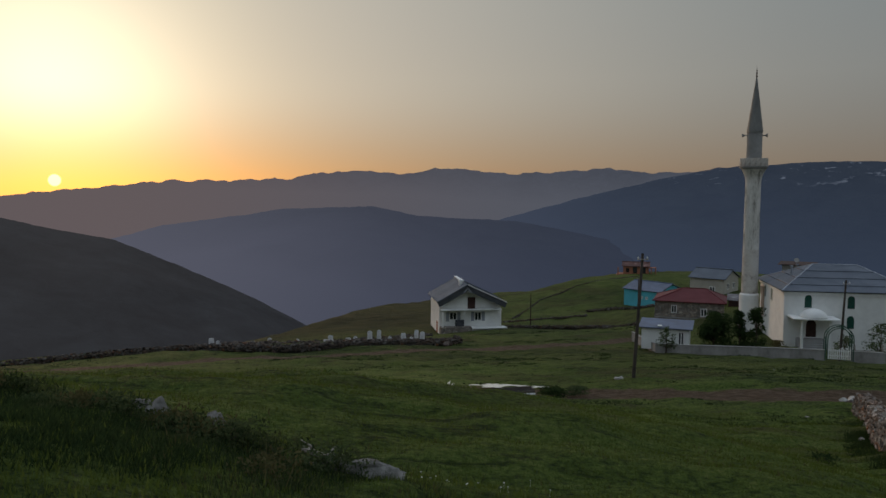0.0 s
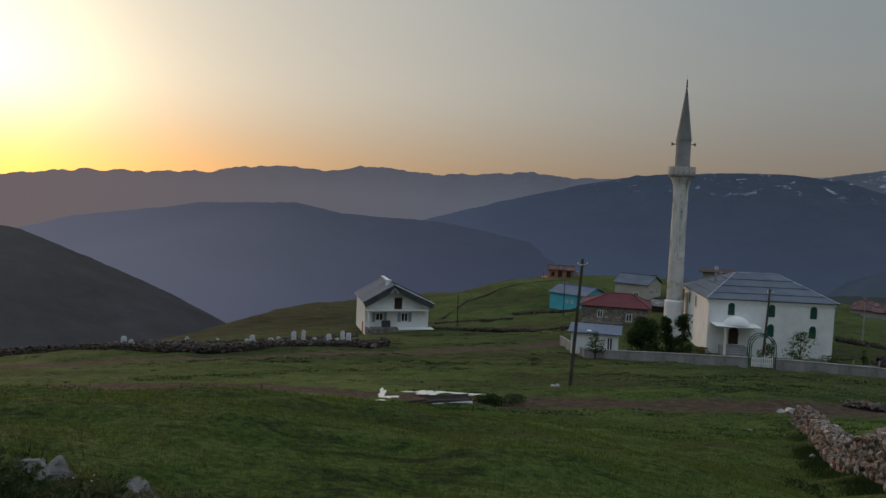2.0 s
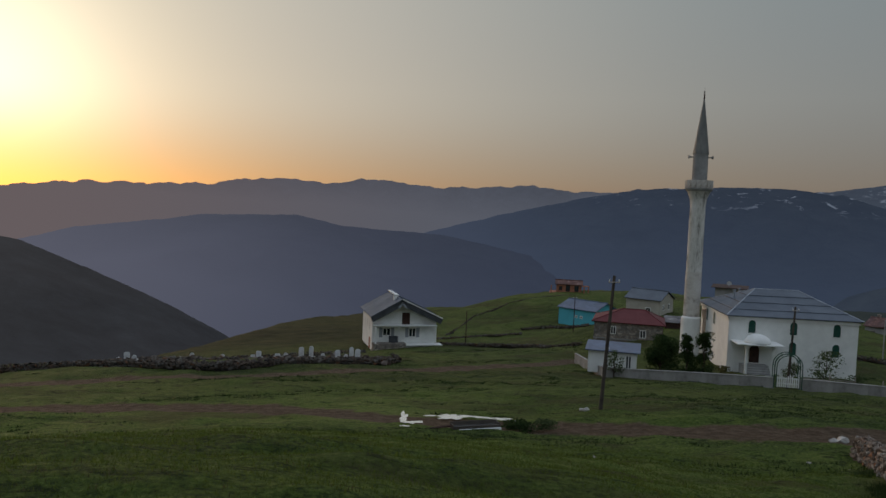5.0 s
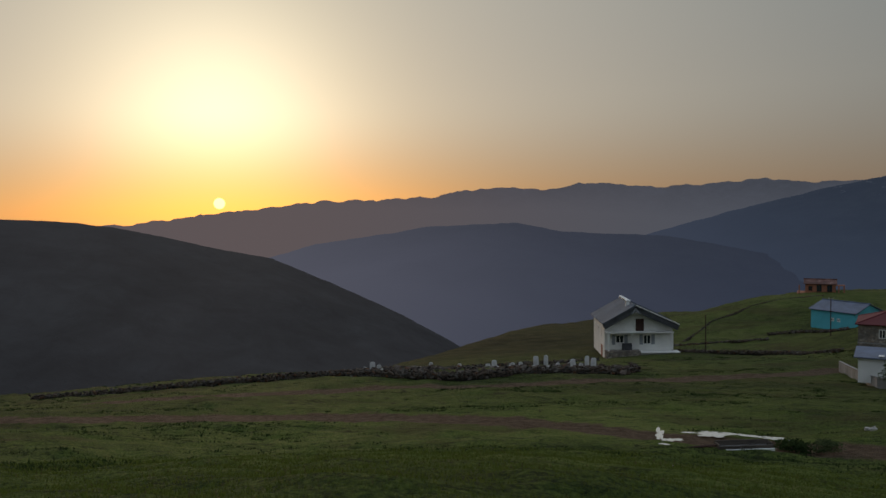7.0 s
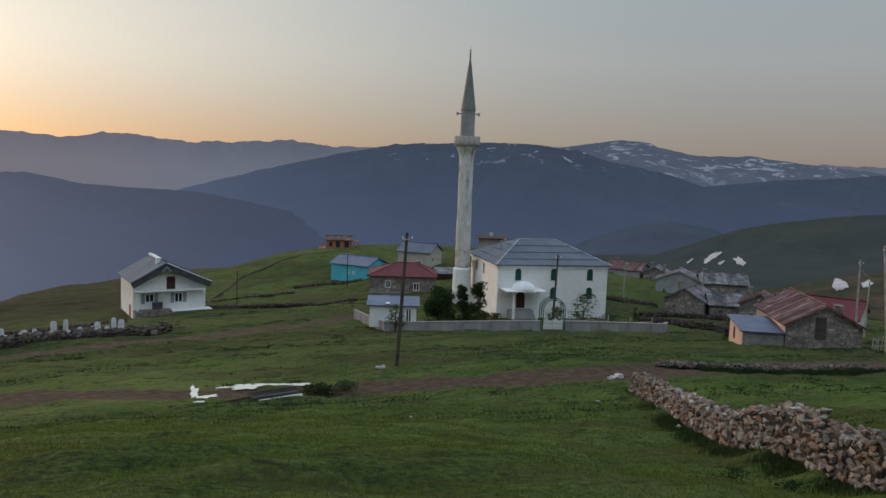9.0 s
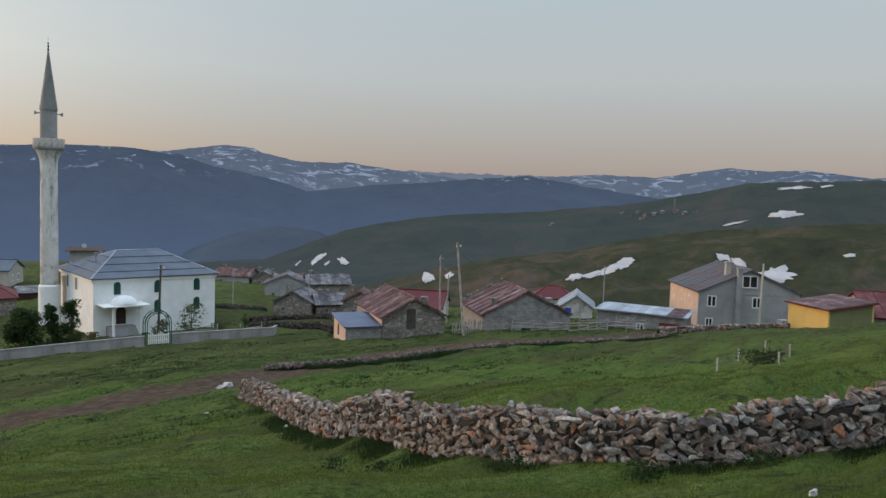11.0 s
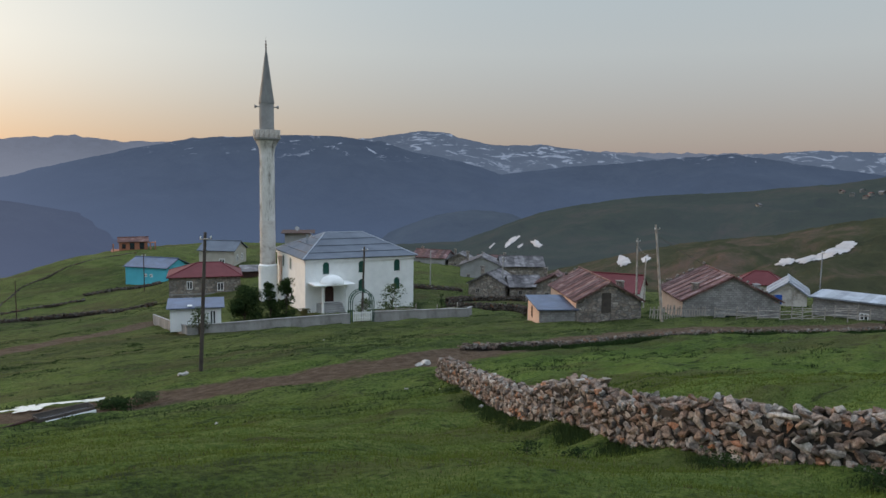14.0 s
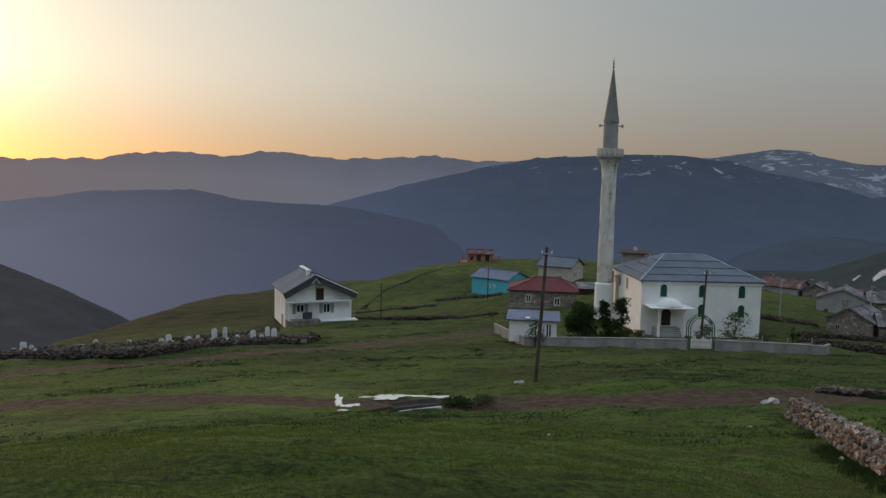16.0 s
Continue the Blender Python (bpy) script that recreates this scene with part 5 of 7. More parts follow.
class Line:
    """A way on the ground, by length."""

    def __init__(self, pts):
        self.p = [Vector(q) for q in pts]
        self.s = [0.0]
        for a, b in zip(self.p, self.p[1:]):
            self.s.append(self.s[-1] + (b - a).length)
        self.length = self.s[-1]

    def at(self, s):
        for i in range(len(self.p) - 1):
            if s <= self.s[i + 1] or i == len(self.p) - 2:
                f = (s - self.s[i]) / (self.s[i + 1] - self.s[i])
                d = (self.p[i + 1] - self.p[i]).normalized()
                return self.p[i].lerp(self.p[i + 1], f), d


def lay_stones(line, high, thick, size, seed, both=True):
    """Poses of the stones of a dry wall: rough courses on each face, and a top."""
    rnd = random.Random(seed)
    out = []
    faces = (-1, 1) if both else (-1,)
    for face in faces:
        z = 0.02
        while True:
            hz = size * rnd.uniform(0.5, 0.95)
            s = rnd.uniform(0, size)
            any_ = False
            while s < line.length:
                ln = size * rnd.choice((0.5, 0.7, 0.9, 1.1, 1.5, 1.9)) * rnd.uniform(0.85, 1.15)
                p, d = line.at(min(s + ln / 2, line.length))
                top = high(s) if callable(high) else high
                if z + hz * 0.5 < top:
                    any_ = True
                    side = Vector((d.y, -d.x)) * face
                    off = thick / 2 - size * 0.32 + rnd.uniform(-0.08, 0.05) - 0.10 * z
                    q = p - side * off
                    zz = z + hz / 2 + rnd.uniform(-0.05, 0.05)
                    m = Matrix.Translation((q.x, q.y, 0)) @ Euler((rnd.gauss(0, 0.25), rnd.gauss(0, 0.45), math.atan2(d.y, d.x) + rnd.gauss(0, 0.18))).to_matrix().to_4x4()
                    out.append((s, zz, m, (ln * 1.16, size * rnd.uniform(0.9, 1.3), hz * rnd.uniform(1.0, 1.55)), rnd.randrange(14)))
                s += ln
            z += hz
            if not any_:
                break
    s = 0.0
    while s < line.length:
        ln = size * rnd.uniform(0.7, 1.6)
        p, d = line.at(s)
        top = high(s) if callable(high) else high
        q = p + Vector((rnd.uniform(-1, 1), rnd.uniform(-1, 1))) * thick * 0.25
        m = Matrix.Translation((q.x, q.y, 0)) @ Euler((rnd.gauss(0, 0.3), rnd.gauss(0, 0.3), rnd.uniform(0, 6.3))).to_matrix().to_4x4()
        out.append((s, top + rnd.uniform(-0.06, 0.10), m, (ln, size * rnd.uniform(0.8, 1.3), size * rnd.uniform(0.45, 0.9)), rnd.randrange(14)))
        s += ln * 0.62
    return out


def dry_wall(label, pts, high, thick, size, seed, singles=None, both=True, category="stone wall", mat=None):
    """A dry stone wall along a line; the stones of one stretch are parts, the rest one part."""
    line = Line(pts)
    mid, _ = line.at(line.length / 2)
    root = thing("stone_wall", label, category, 0, 0, 0)
    stones = lay_stones(line, high, thick, size, seed, both)
    bases = heights([m.translation.x for _, _, m, _, _ in stones], [m.translation.y for _, _, m, _, _ in stones])
    verts, faces, made = [], [], 0
    for (s, z, m, dims, k), g in zip(stones, bases):
        full = Matrix.Translation((0, 0, g + z)) @ m @ Matrix.Diagonal((*dims, 1))
        if singles and singles[0] <= s <= singles[1] and made < 300:
            ob = new("stone", ROCK_MESHES[k])
            ob.parent, ob.matrix_basis = root, full
            made += 1
        else:
            v0 = len(verts)
            verts += [full @ c for c in ROCKS[k][0]]
            faces += [[v0 + i for i in f] for f in ROCKS[k][1]]
    me = bpy.data.meshes.new("rubble")
    me.from_pydata(verts, [], faces)
    me.materials.append(mat or RUBBLE)
    ob = new("rubble", me)
    ob.parent = root
    tagged(ob, kind="stuff")
    # solid core of the wall, its near-black colour standing in for shade in gaps
    bm = bmesh.new()
    n = max(2, int(line.length / 0.8))
    rows = []
    for i in range(n + 1):
        s = line.length * i / n
        p, d = line.at(min(s, line.length - 1e-4))
        top = (high(s) if callable(high) else high) - size * 0.7
        side = Vector((d.y, -d.x))
        w = thick / 2 - size * 0.38
        g = ground(p.x, p.y) - 0.3
        rows.append([bm.verts.new((p.x + side.x * w * q, p.y + side.y * w * q, z)) for q, z in ((-1, g), (-0.9, g + 0.3 + top), (0.9, g + 0.3 + top), (1, g))])
    for a, b in zip(rows, rows[1:]):
        for i in range(3):
            bm.faces.new((a[i], a[i + 1], b[i + 1], b[i]))
    part("core", bm, CORE_SHADE, root)
    return root


def near_height(s):
    return 0.90 + 0.20 * min(1, max(0, (s - 8) / 10)) - 0.22 * min(1, max(0, (s - 26) / 8)) + 0.07 * math.sin(s * 0.9) + 0.05 * math.sin(s * 2.3)


dry_wall("dry stone wall of grey and rusty brown field stones", [(19.5, 36.8), (18.2, 33.2), (16.6, 30), (13.7, 23.9), (12.0, 19.2), (11.3, 16), (11.3, 14), (11.8, 12.3), (12.4, 11.2), (13.4, 10.1), (14.3, 9.1), (15.7, 8.1), (17.3, 7.1), (18.4, 6.4), (21.5, 4.6), (25, 2.5)], near_height, 0.75, 0.175, 5, (18.2, 21.6))
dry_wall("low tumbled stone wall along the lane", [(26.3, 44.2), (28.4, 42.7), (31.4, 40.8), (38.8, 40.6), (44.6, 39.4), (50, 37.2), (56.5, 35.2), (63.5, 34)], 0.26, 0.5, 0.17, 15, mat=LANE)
dry_wall("stone wall below the grey house", [(66.5, 36.4), (70.5, 32.3), (74.5, 28.6), (78, 25.5)], 0.5, 0.6, 0.24, 16)
dry_wall("graveyard wall of dark rough stones", [(-62, 78), (-50, 81), (-36, 82), (-26, 80.5), (-17.5, 77.8), (-13.5, 80), (-11, 83), (-6.5, 87), (-1.5, 88.9), (1, 92), (0.5, 97)], 0.6, 0.9, 0.26, 17, both=False, mat=DARK_RUBBLE)
dry_wall("old stone field wall behind the graveyard", [(-30, 116), (-18, 116), (-8, 118), (-3, 121)], 0.5, 0.7, 0.3, 18, both=False, mat=DARK_RUBBLE)
dry_wall("field wall of grey stones across the hillside", [(9.5, 133.6), (14, 134.4), (19.5, 134.8), (25, 131), (28.3, 124), (29.5, 119.5)], 0.45, 0.8, 0.3, 19, both=False, mat=DARK_RUBBLE)
dry_wall("dark low field wall along the hill crest", [(12, 150), (19, 166), (28, 173), (36, 176.5), (43, 178.5)], 0.1, 0.6, 0.25, 24, both=False, mat=DARK_RUBBLE)
dry_wall("dark low field wall on the hillside", [(9.5, 145), (18, 148.5), (26, 149.5)], 0.15, 0.7, 0.3, 25, both=False, mat=DARK_RUBBLE)
dry_wall("low stone wall below the turquoise cottage", [(27, 153.6), (33, 154), (37, 149.5), (38.5, 147)], 0.35, 0.7, 0.3, 20, both=False, mat=DARK_RUBBLE)
dry_wall("village field wall of pale stones", [(56.5, 86), (60.5, 84), (62, 78), (56.5, 70.5)], 0.75, 0.7, 0.25, 21, both=False, mat=DARK_RUBBLE)
dry_wall("village field wall of pale stones", [(63, 94.5), (68, 96.5), (74, 95.2), (79, 92)], 0.6, 0.7, 0.25, 22, both=False, mat=DARK_RUBBLE)
dry_wall("village field wall of pale stones", [(66, 108.4), (70, 107.5), (74, 105)], 0.6, 0.7, 0.25, 23, both=False, mat=DARK_RUBBLE)

# concrete garden wall round the mosque
GARDEN = [(22.9, 97.5), (22.0, 83.0), (28.5, 79.9), (33.8, 77.3), (36.7, 76.0)], [(38.8, 75.4), (44.0, 72.7), (48.2, 71.0), (51.5, 74.5)]
WALLGREY = surface("garden_wall_render", (0.33, 0.315, 0.30), (0.19, 0.18, 0.17), 0.6, 0.9, 0.3, fine=9)
garden = thing("garden_wall", "low grey rendered wall round the mosque garden", "wall", 0, 0, 0)
for run in GARDEN:
    for a, b in zip(run, run[1:]):
        a, b = Vector(a), Vector(b)
        n = max(1, round((b - a).length / 3))
        for i in range(n):
            p, q = a.lerp(b, i / n), a.lerp(b, (i + 1) / n)
            yaw = math.degrees(math.atan2(q.y - p.y, q.x - p.x))
            ln = (q - p).length
            g0, g1 = ground(p.x, p.y), ground(q.x, q.y)
            bm = bmesh.new()
            v = box(bm, 0, ln, -0.1, 0.1, -0.5, 0.92)
            w = box(bm, -0.02, ln + 0.02, -0.15, 0.15, 0.92, 1.0)
            for k in v + w:
                k.co.z += (g1 - g0) * k.co.x / ln
            part("wall_panel", bm, WALLGREY, garden, m=pose(p.x, p.y, g0, 0, 0, yaw))

# white picket gate under a green metal arch
gate = thing("garden_gate", "white picket gate under a green metal rose arch", "gate", 37.75, 75.45, ground(37.75, 75.45), -17)
GREENMETAL = paint("green_metal", (0.03, 0.09, 0.06), 0.8)
for k in range(11):
    bm = bmesh.new()
    x = -0.98 + 0.19 * k
    h = 1.15 + 0.12 * math.sin(k * 1.3)
    box(bm, x, x + 0.11, -0.03, 0.02, 0.1, h)
    part("picket", bm, WHITE, gate)
for z in (0.4, 0.9):
    bm = bmesh.new()
    box(bm, -1.0, 1.05, 0.02, 0.06, z, z + 0.1)
    part("rail", bm, WHITE, gate)
for y in (0.0, 0.9):
    for r in (1.25, 1.05):
        bm = bmesh.new()
        tube(bm, [(-r, y, 0)] + [(-r * math.cos(t), y, 2.1 + r * math.sin(t)) for t in (math.pi * k / 14 for k in range(15))] + [(r, y, 0)], 0.045, 6)
        part("arch_bar", bm, GREENMETAL, gate)
for k in range(7):
    t = math.pi * k / 6
    bm = bmesh.new()
    tube(bm, [(-1.25 * math.cos(t), 0, 2.1 + 1.25 * math.sin(t)), (-1.25 * math.cos(t), 0.9, 2.1 + 1.25 * math.sin(t))], 0.03, 5)
    part("cross_bar", bm, GREENMETAL, gate)

# ---- poles and wires ----


def pole(label, x, y, high, lean=(0, 0), mat=None, arms=1, r=0.13, name="utility_pole"):
    z = ground(x, y)
    ob = thing(name, label, "utility pole", x, y, z - 0.2)
    top = Vector((lean[0], lean[1], high + 0.2))
    bm = bmesh.new()
    tube(bm, [(0, 0, 0), top * 0.5, top], [r, r * 0.85, r * 0.68], 10)
    part("shaft", bm, mat or WOOD, ob)
    for k in range(arms):
        c = top * (0.955 - 0.075 * k)
        bm = bmesh.new()
        tube(bm, [c + Vector((-0.34, -0.12, 0)), c + Vector((0.34, -0.12, 0))], 0.035, 6)
        part("cross_arm", bm, WOOD, ob)
        for s in (-0.3, 0.3):
            bm = bmesh.new()
            lathe(bm, [(0.02, 0), (0.045, 0.03), (0.05, 0.08), (0.03, 0.12), (0.04, 0.15)], 8)
            part("insulator", bm, FRAME, ob, m=Matrix.Translation(c + Vector((s, -0.12, 0.03))))
    return Vector((x, y, z - 0.2)) + top


tops = {}
tops["a"] = pole("tall leaning brown wooden utility pole on the pasture", 11.82, 49.95, 8.2, (0.42, 0.0), OLDPOLE, 1, 0.125)
tops["b"] = pole("tall leaning wooden utility pole by the barn", 53.27, 49.5, 8.6, (-0.55, 0.70), WOOD, 1, 0.13)
tops["c"] = pole("slender wooden utility pole behind the barn", 72.5, 68.2, 8.8, (0.05, 0.2), WOOD, 1, 0.13)
tops["d"] = pole("pale pole in front of the grey house", 80.5, 31.4, 7.0, (0.25, 0.0), BEIGE, 0, 0.13)
tops["e"] = pole("dark lamp pole inside the mosque gate", 38.6, 77.0, 7.9, (0.3, 0.0), OLDPOLE, 1, 0.13)
tops["f"] = pole("grey pole beside the old cottages", 77.5, 99.0, 6.6, (0, 0), CONCRETE, 2, 0.14)
tops["g"] = pole("thin pole on the green hillside", 14.17, 137.5, 6.0, (0, 0), DARKWOOD, 0, 0.09)
tops["h"] = pole("thin pole below the turquoise cottage", 34.2, 142.0, 6.5, (0, 0), DARKWOOD, 1, 0.09)
tops["i"] = pole("thin grey pole near the mosque garden", 69.5, 107.6, 6.2, (0, 0), CONCRETE, 0, 0.1)
tops["j"] = pole("slim pole above the long shed", 78.5, 48.5, 6.5, (0, 0), TIN, 1, 0.07)
tops["k"] = pole("short brace pole beside the barn", 72.9, 67.4, 6.3, (0.5, 0.3), WOOD, 0, 0.1)
WIRE = paint("dull_wire", (0.12, 0.11, 0.10), 0.8)


def wire(a, b, sag, label="thin sagging overhead wire"):
    a, b = Vector(a), Vector(b)
    bm = bmesh.new()
    tube(bm, [a.lerp(b, k / 14) - Vector((0, 0, sag * 4 * (k / 14) * (1 - k / 14))) for k in range(15)], 0.018, 4)
    me = bpy.data.meshes.new("overhead_wire")
    bm.to_mesh(me)
    bm.free()
    me.materials.append(WIRE)
    tagged(new("overhead_wire", me), label, "wire", group="overhead wires")


wire(tops["b"] - Vector((0, 0, 0.8)), (68.6, 52.2, 9.2), 0.5)
wire(tops["b"] - Vector((0, 0, 2.6)), tops["c"] - Vector((0, 0, 0.8)), 0.5)

# ---- fences ----


def picket_fence(label, a, b, step, high, seed, rails=(0.35, 0.85), ragged=0.12):
    rnd = random.Random(seed)
    a, b = Vector(a), Vector(b)
    d = (b - a).normalized()
    yaw = math.degrees(math.atan2(d.y, d.x))
    root = thing("picket_fence", label, "fence", a.x, a.y, ground(a.x, a.y), yaw)
    n = int((b - a).length / step)
    g0 = ground(a.x, a.y)
    for k in range(n):
        p = a.lerp(b, k / n)
        z = ground(p.x, p.y) - g0
        bm = bmesh.new()
        box(bm, -0.05, 0.05, -0.02, 0.02, -0.1, high * rnd.uniform(1 - ragged, 1 + ragged))
        part("picket", bm, WOOD, root, m=pose(k * step, rnd.uniform(-0.03, 0.03), z, rnd.gauss(0, 3), rnd.gauss(0, 4), 0))
    z1 = ground(b.x, b.y) - g0
    for r in rails:
        bm = bmesh.new()
        tube(bm, [(0, 0.05, r), ((b - a).length, 0.05, r + z1)], 0.04, 5)
        part("rail", bm, WOOD, root)


def rail_fence(label, pts, seed, high=1.15):
    rnd = random.Random(seed)
    root = thing("rail_fence", label, "fence", pts[0][0], pts[0][1], ground(*pts[0]))
    o = Vector((*pts[0], ground(*pts[0])))
    line = Line(pts)
    n = int(line.length / 1.9)
    feet = [line.at(min(line.length - 1e-3, line.length * k / n))[0] for k in range(n + 1)]
    feet = [Vector((p.x, p.y, ground(p.x, p.y))) - o for p in feet]
    for p in feet:
        bm = bmesh.new()
        tube(bm, [(0, 0, -0.2), (rnd.gauss(0, 0.06), rnd.gauss(0, 0.06), high * rnd.uniform(0.9, 1.25))], 0.055, 6)
        part("post", bm, WOOD, root, m=Matrix.Translation(p))
    for p, q in zip(feet, feet[1:]):
        for z in (0.3, 0.62, 0.95):
            if rnd.random() < 0.9:
                bm = bmesh.new()
                up = Vector((0, 0, z))
                tube(bm, [p + up + Vector((0, 0, rnd.gauss(0, 0.06))), q + up + Vector((0, 0, rnd.gauss(0, 0.09)))], 0.04, 5)
                part("rail", bm, WOOD, root)


picket_fence("ragged grey picket fence beside the barn", (56.2, 53.2), (61.0, 49.9), 0.24, 1.2, 31)
rail_fence("rough pole fence of weathered rails before the barn", [(61.0, 49.4), (63.8, 46.2), (67, 42.6), (70, 39.3)], 32)
rail_fence("rough pole fence of weathered rails behind", [(67.5, 45.4), (69.8, 43.4), (71.2, 41.0)], 33)
rail_fence("thin grey garden railing behind the low wall", [(39.8, 76.4), (44.5, 74.1), (48.0, 72.6)], 35, 1.35)
rail_fence("old rail fence below the cottages", [(76.5, 92.4), (80.5, 90.2), (84.0, 88.0)], 34)

plot = thing("wire_fence", "small plot fenced with wooden posts and slack wire", "fence", 36.8, 20.2, ground(36.8, 20.2))
plot_feet = [(36.3, 20.0), (42.1, 20.85), (43.5, 19.8), (40.6, 17.65), (36.3, 17.0)]
po = Vector((36.8, 20.2, ground(36.8, 20.2)))
heads = []
for k, (x, y) in enumerate(plot_feet):
    b = Vector((x, y, ground(x, y))) - po
    t = b + Vector(((0.0, 0.05, 0.02, -0.12, -0.08)[k], 0.02, (0.75, 0.6, 0.8, 0.75, 0.7)[k]))
    bm = bmesh.new()
    tube(bm, [b - Vector((0, 0, 0.2)), t], 0.05, 7)
    part("post", bm, BEIGE, plot)
    heads.append(t)
for a, b in ((0, 1), (1, 2), (2, 3), (3, 4), (4, 0)):
    for f in (0.06, 0.32):
        p, q = heads[a] - Vector((0, 0, f)), heads[b] - Vector((0, 0, f))
        bm = bmesh.new()
        tube(bm, [p.lerp(q, k / 8) - Vector((0, 0, 0.15 * 4 * (k / 8) * (1 - k / 8) * (0.6 + f))) for k in range(9)], 0.016, 4)
        part("wire", bm, WIRE, plot)

# ---- graveyard ----
HEADSTONE = paint("white_marble", (0.62, 0.62, 0.62), 0.7, 2.0)
graves = [(-28.6, 92.2, 1.5, 0), (-27.9, 92.3, 1.0, 1), (-29.4, 92.0, 0.8, 1), (-22.3, 95.2, 1.2, 1), (-15.2, 97.6, 1.3, 0), (-19.3, 97.2, 0.9, 1), (-12.0, 97.6, 1.0, 1), (-10.3, 98.6, 1.9, 0), (-9.1, 98.2, 2.1, 1), (-7.7, 97.9, 0.9, 1), (-5.9, 97.1, 1.5, 0), (-4.3, 97.8, 2.0, 1), (-3.6, 97.4, 1.7, 0), (-5.0, 98.6, 0.8, 1), (-13.4, 101.5, 0.8, 0), (-6.5, 102.3, 0.8, 1), (-17.0, 105, 0.8, 0), (-24.5, 98.5, 0.7, 0)]
for k, (x, y, h, kind_) in enumerate(graves):
    h *= 0.74
    g = ground(x, y)
    ob = thing("gravestone", "upright white marble gravestone in rough grass", "gravestone", x, y, g, 8 + 17 * math.sin(k * 2.1), "gravestones")
    bm = bmesh.new()
    if kind_:
        arch(bm, 0.5, h, 0.14)
    else:
        box(bm, -0.3, 0.3, -0.16, 0, -0.1, h * 0.92)
        box(bm, -0.2, 0.2, -0.16, 0, h * 0.92, h)
    part("slab", bm, HEADSTONE, ob, m=pose(0, 0, -0.08, 4 * math.sin(k), 3 * math.sin(k * 1.7), 0))
    bm = bmesh.new()
    box(bm, -0.5, 0.5, -1.9, 0.1, -0.3, 0.22)
    bmesh.ops.bevel(bm, geom=bm.edges[:], offset=0.05, segments=1, affect="EDGES")
    part("kerb", bm, CONCRETE, ob)

rnd = random.Random(51)
verts, faces = [], []
for _ in range(900):
    f = rnd.random()
    x = -34 + 33 * f + rnd.gauss(0, 0.8)
    y = float(np.interp(x, (-36, -26, -17.5, -13.5, -11, -6.5, -1.5), (82, 80.5, 77.8, 80, 83, 87, 88.9))) + rnd.random() ** 1.3 * 15
    if x > 0.5 - (y - 97) * 0.3:
        continue
    d = rnd.uniform(0.2, 0.62)
    full = Matrix.Translation((x, y, ground(x, y) + d * 0.18)) @ Euler((rnd.gauss(0, 0.3), rnd.gauss(0, 0.3), rnd.uniform(0, 6.3))).to_matrix().to_4x4() @ Matrix.Diagonal((d * 1.3, d, d * rnd.uniform(0.6, 1.2), 1))
    shape = ROCKS[rnd.randrange(14)]
    v0 = len(verts)
    verts += [full @ c for c in shape[0]]
    faces += [[v0 + i for i in q] for q in shape[1]]
me = bpy.data.meshes.new("grave_rubble")
me.from_pydata(verts, [], faces)
me.materials.append(DARK_RUBBLE)
tagged(new("grave_rubble", me), "loose dark field stones between old graves", "stones", kind="stuff")

# ---- the spring beside the track ----


def water_material():
    m = bpy.data.materials.new("still_water")
    m.use_nodes = True
    n = Nodes(m.node_tree)
    b, out = n.add("ShaderNodeBsdfPrincipled"), n.add("ShaderNodeOutputMaterial")
    n.put(b.inputs["Base Color"], (0.80, 0.82, 0.84))
    b.inputs["Metallic"].default_value = 0.85
    b.inputs["Roughness"].default_value, b.inputs["IOR"].default_value, b.inputs["Specular IOR Level"].default_value = 0.04, 1.9, 1.0
    bp = n.add("ShaderNodeBump")
    bp.inputs["Strength"].default_value, bp.inputs["Distance"].default_value = 0.15, 0.02
    n.put(bp.inputs["Height"], n.noise(n.add("ShaderNodeNewGeometry").outputs["Position"], 6, 3))
    n.put(b.inputs["Normal"], bp.outputs[0])
    n.t.links.new(b.outputs[0], out.inputs[0])
    return m


WATER = water_material()


def puddle(x, y, length, width, yaw, seed, lift=0.06):
    """A flat sheet of water with a ragged shore."""
    rnd = random.Random(seed)
    bm = bmesh.new()
    ring = []
    for k in range(44):
        t = 2 * math.pi * k / 44
        r = 0.75 + 0.6 * noise.noise((math.cos(t) * 1.8, math.sin(t) * 1.8, seed * 2.3)) + 0.4 * noise.noise((math.cos(t) * 5, math.sin(t) * 5, seed)) + rnd.uniform(-0.06, 0.06)
        ring.append(bm.verts.new((math.cos(t) * length / 2 * r, math.sin(t) * width / 2 * r, 0)))
    bm.faces.new(ring)
    me = bpy.data.meshes.new("puddle")
    bm.to_mesh(me)
    bm.free()
    me.materials.append(WATER)
    ob = new("puddle", me)
    g = float(np.max(heights([x, x - 0.6, x + 0.6], [y, y, y])))
    ob.matrix_basis = pose(x, y, g + lift, 0, 0, yaw)
    tagged(ob, "shallow puddle of spring water on the track", "puddle", "puddles on the track")


for q in ((2.9, 49.0, 1.9, 1.2, -5, 1), (4.4, 49.0, 3.4, 0.42, -14, 2), (5.75, 48.4, 1.2, 0.75, -10, 3), (0.4, 45.6, 1.3, 0.7, 20, 4), (0.0, 48.0, 0.5, 2.6, -5, 5), (1.6, 49.1, 0.9, 0.35, 0, 6), (6.4, 47.6, 0.8, 0.3, -20, 8), (-0.1, 43.8, 0.7, 0.3, 0, 9)):
    puddle(*q)
trough = thing("water_trough", "long dark water trough with a white rim", "trough", 3.6, 44.6, ground(3.6, 44.6), 14)
bm = bmesh.new()
box(bm, -1.3, 1.3, -0.3, -0.24, -0.15, 0.30)
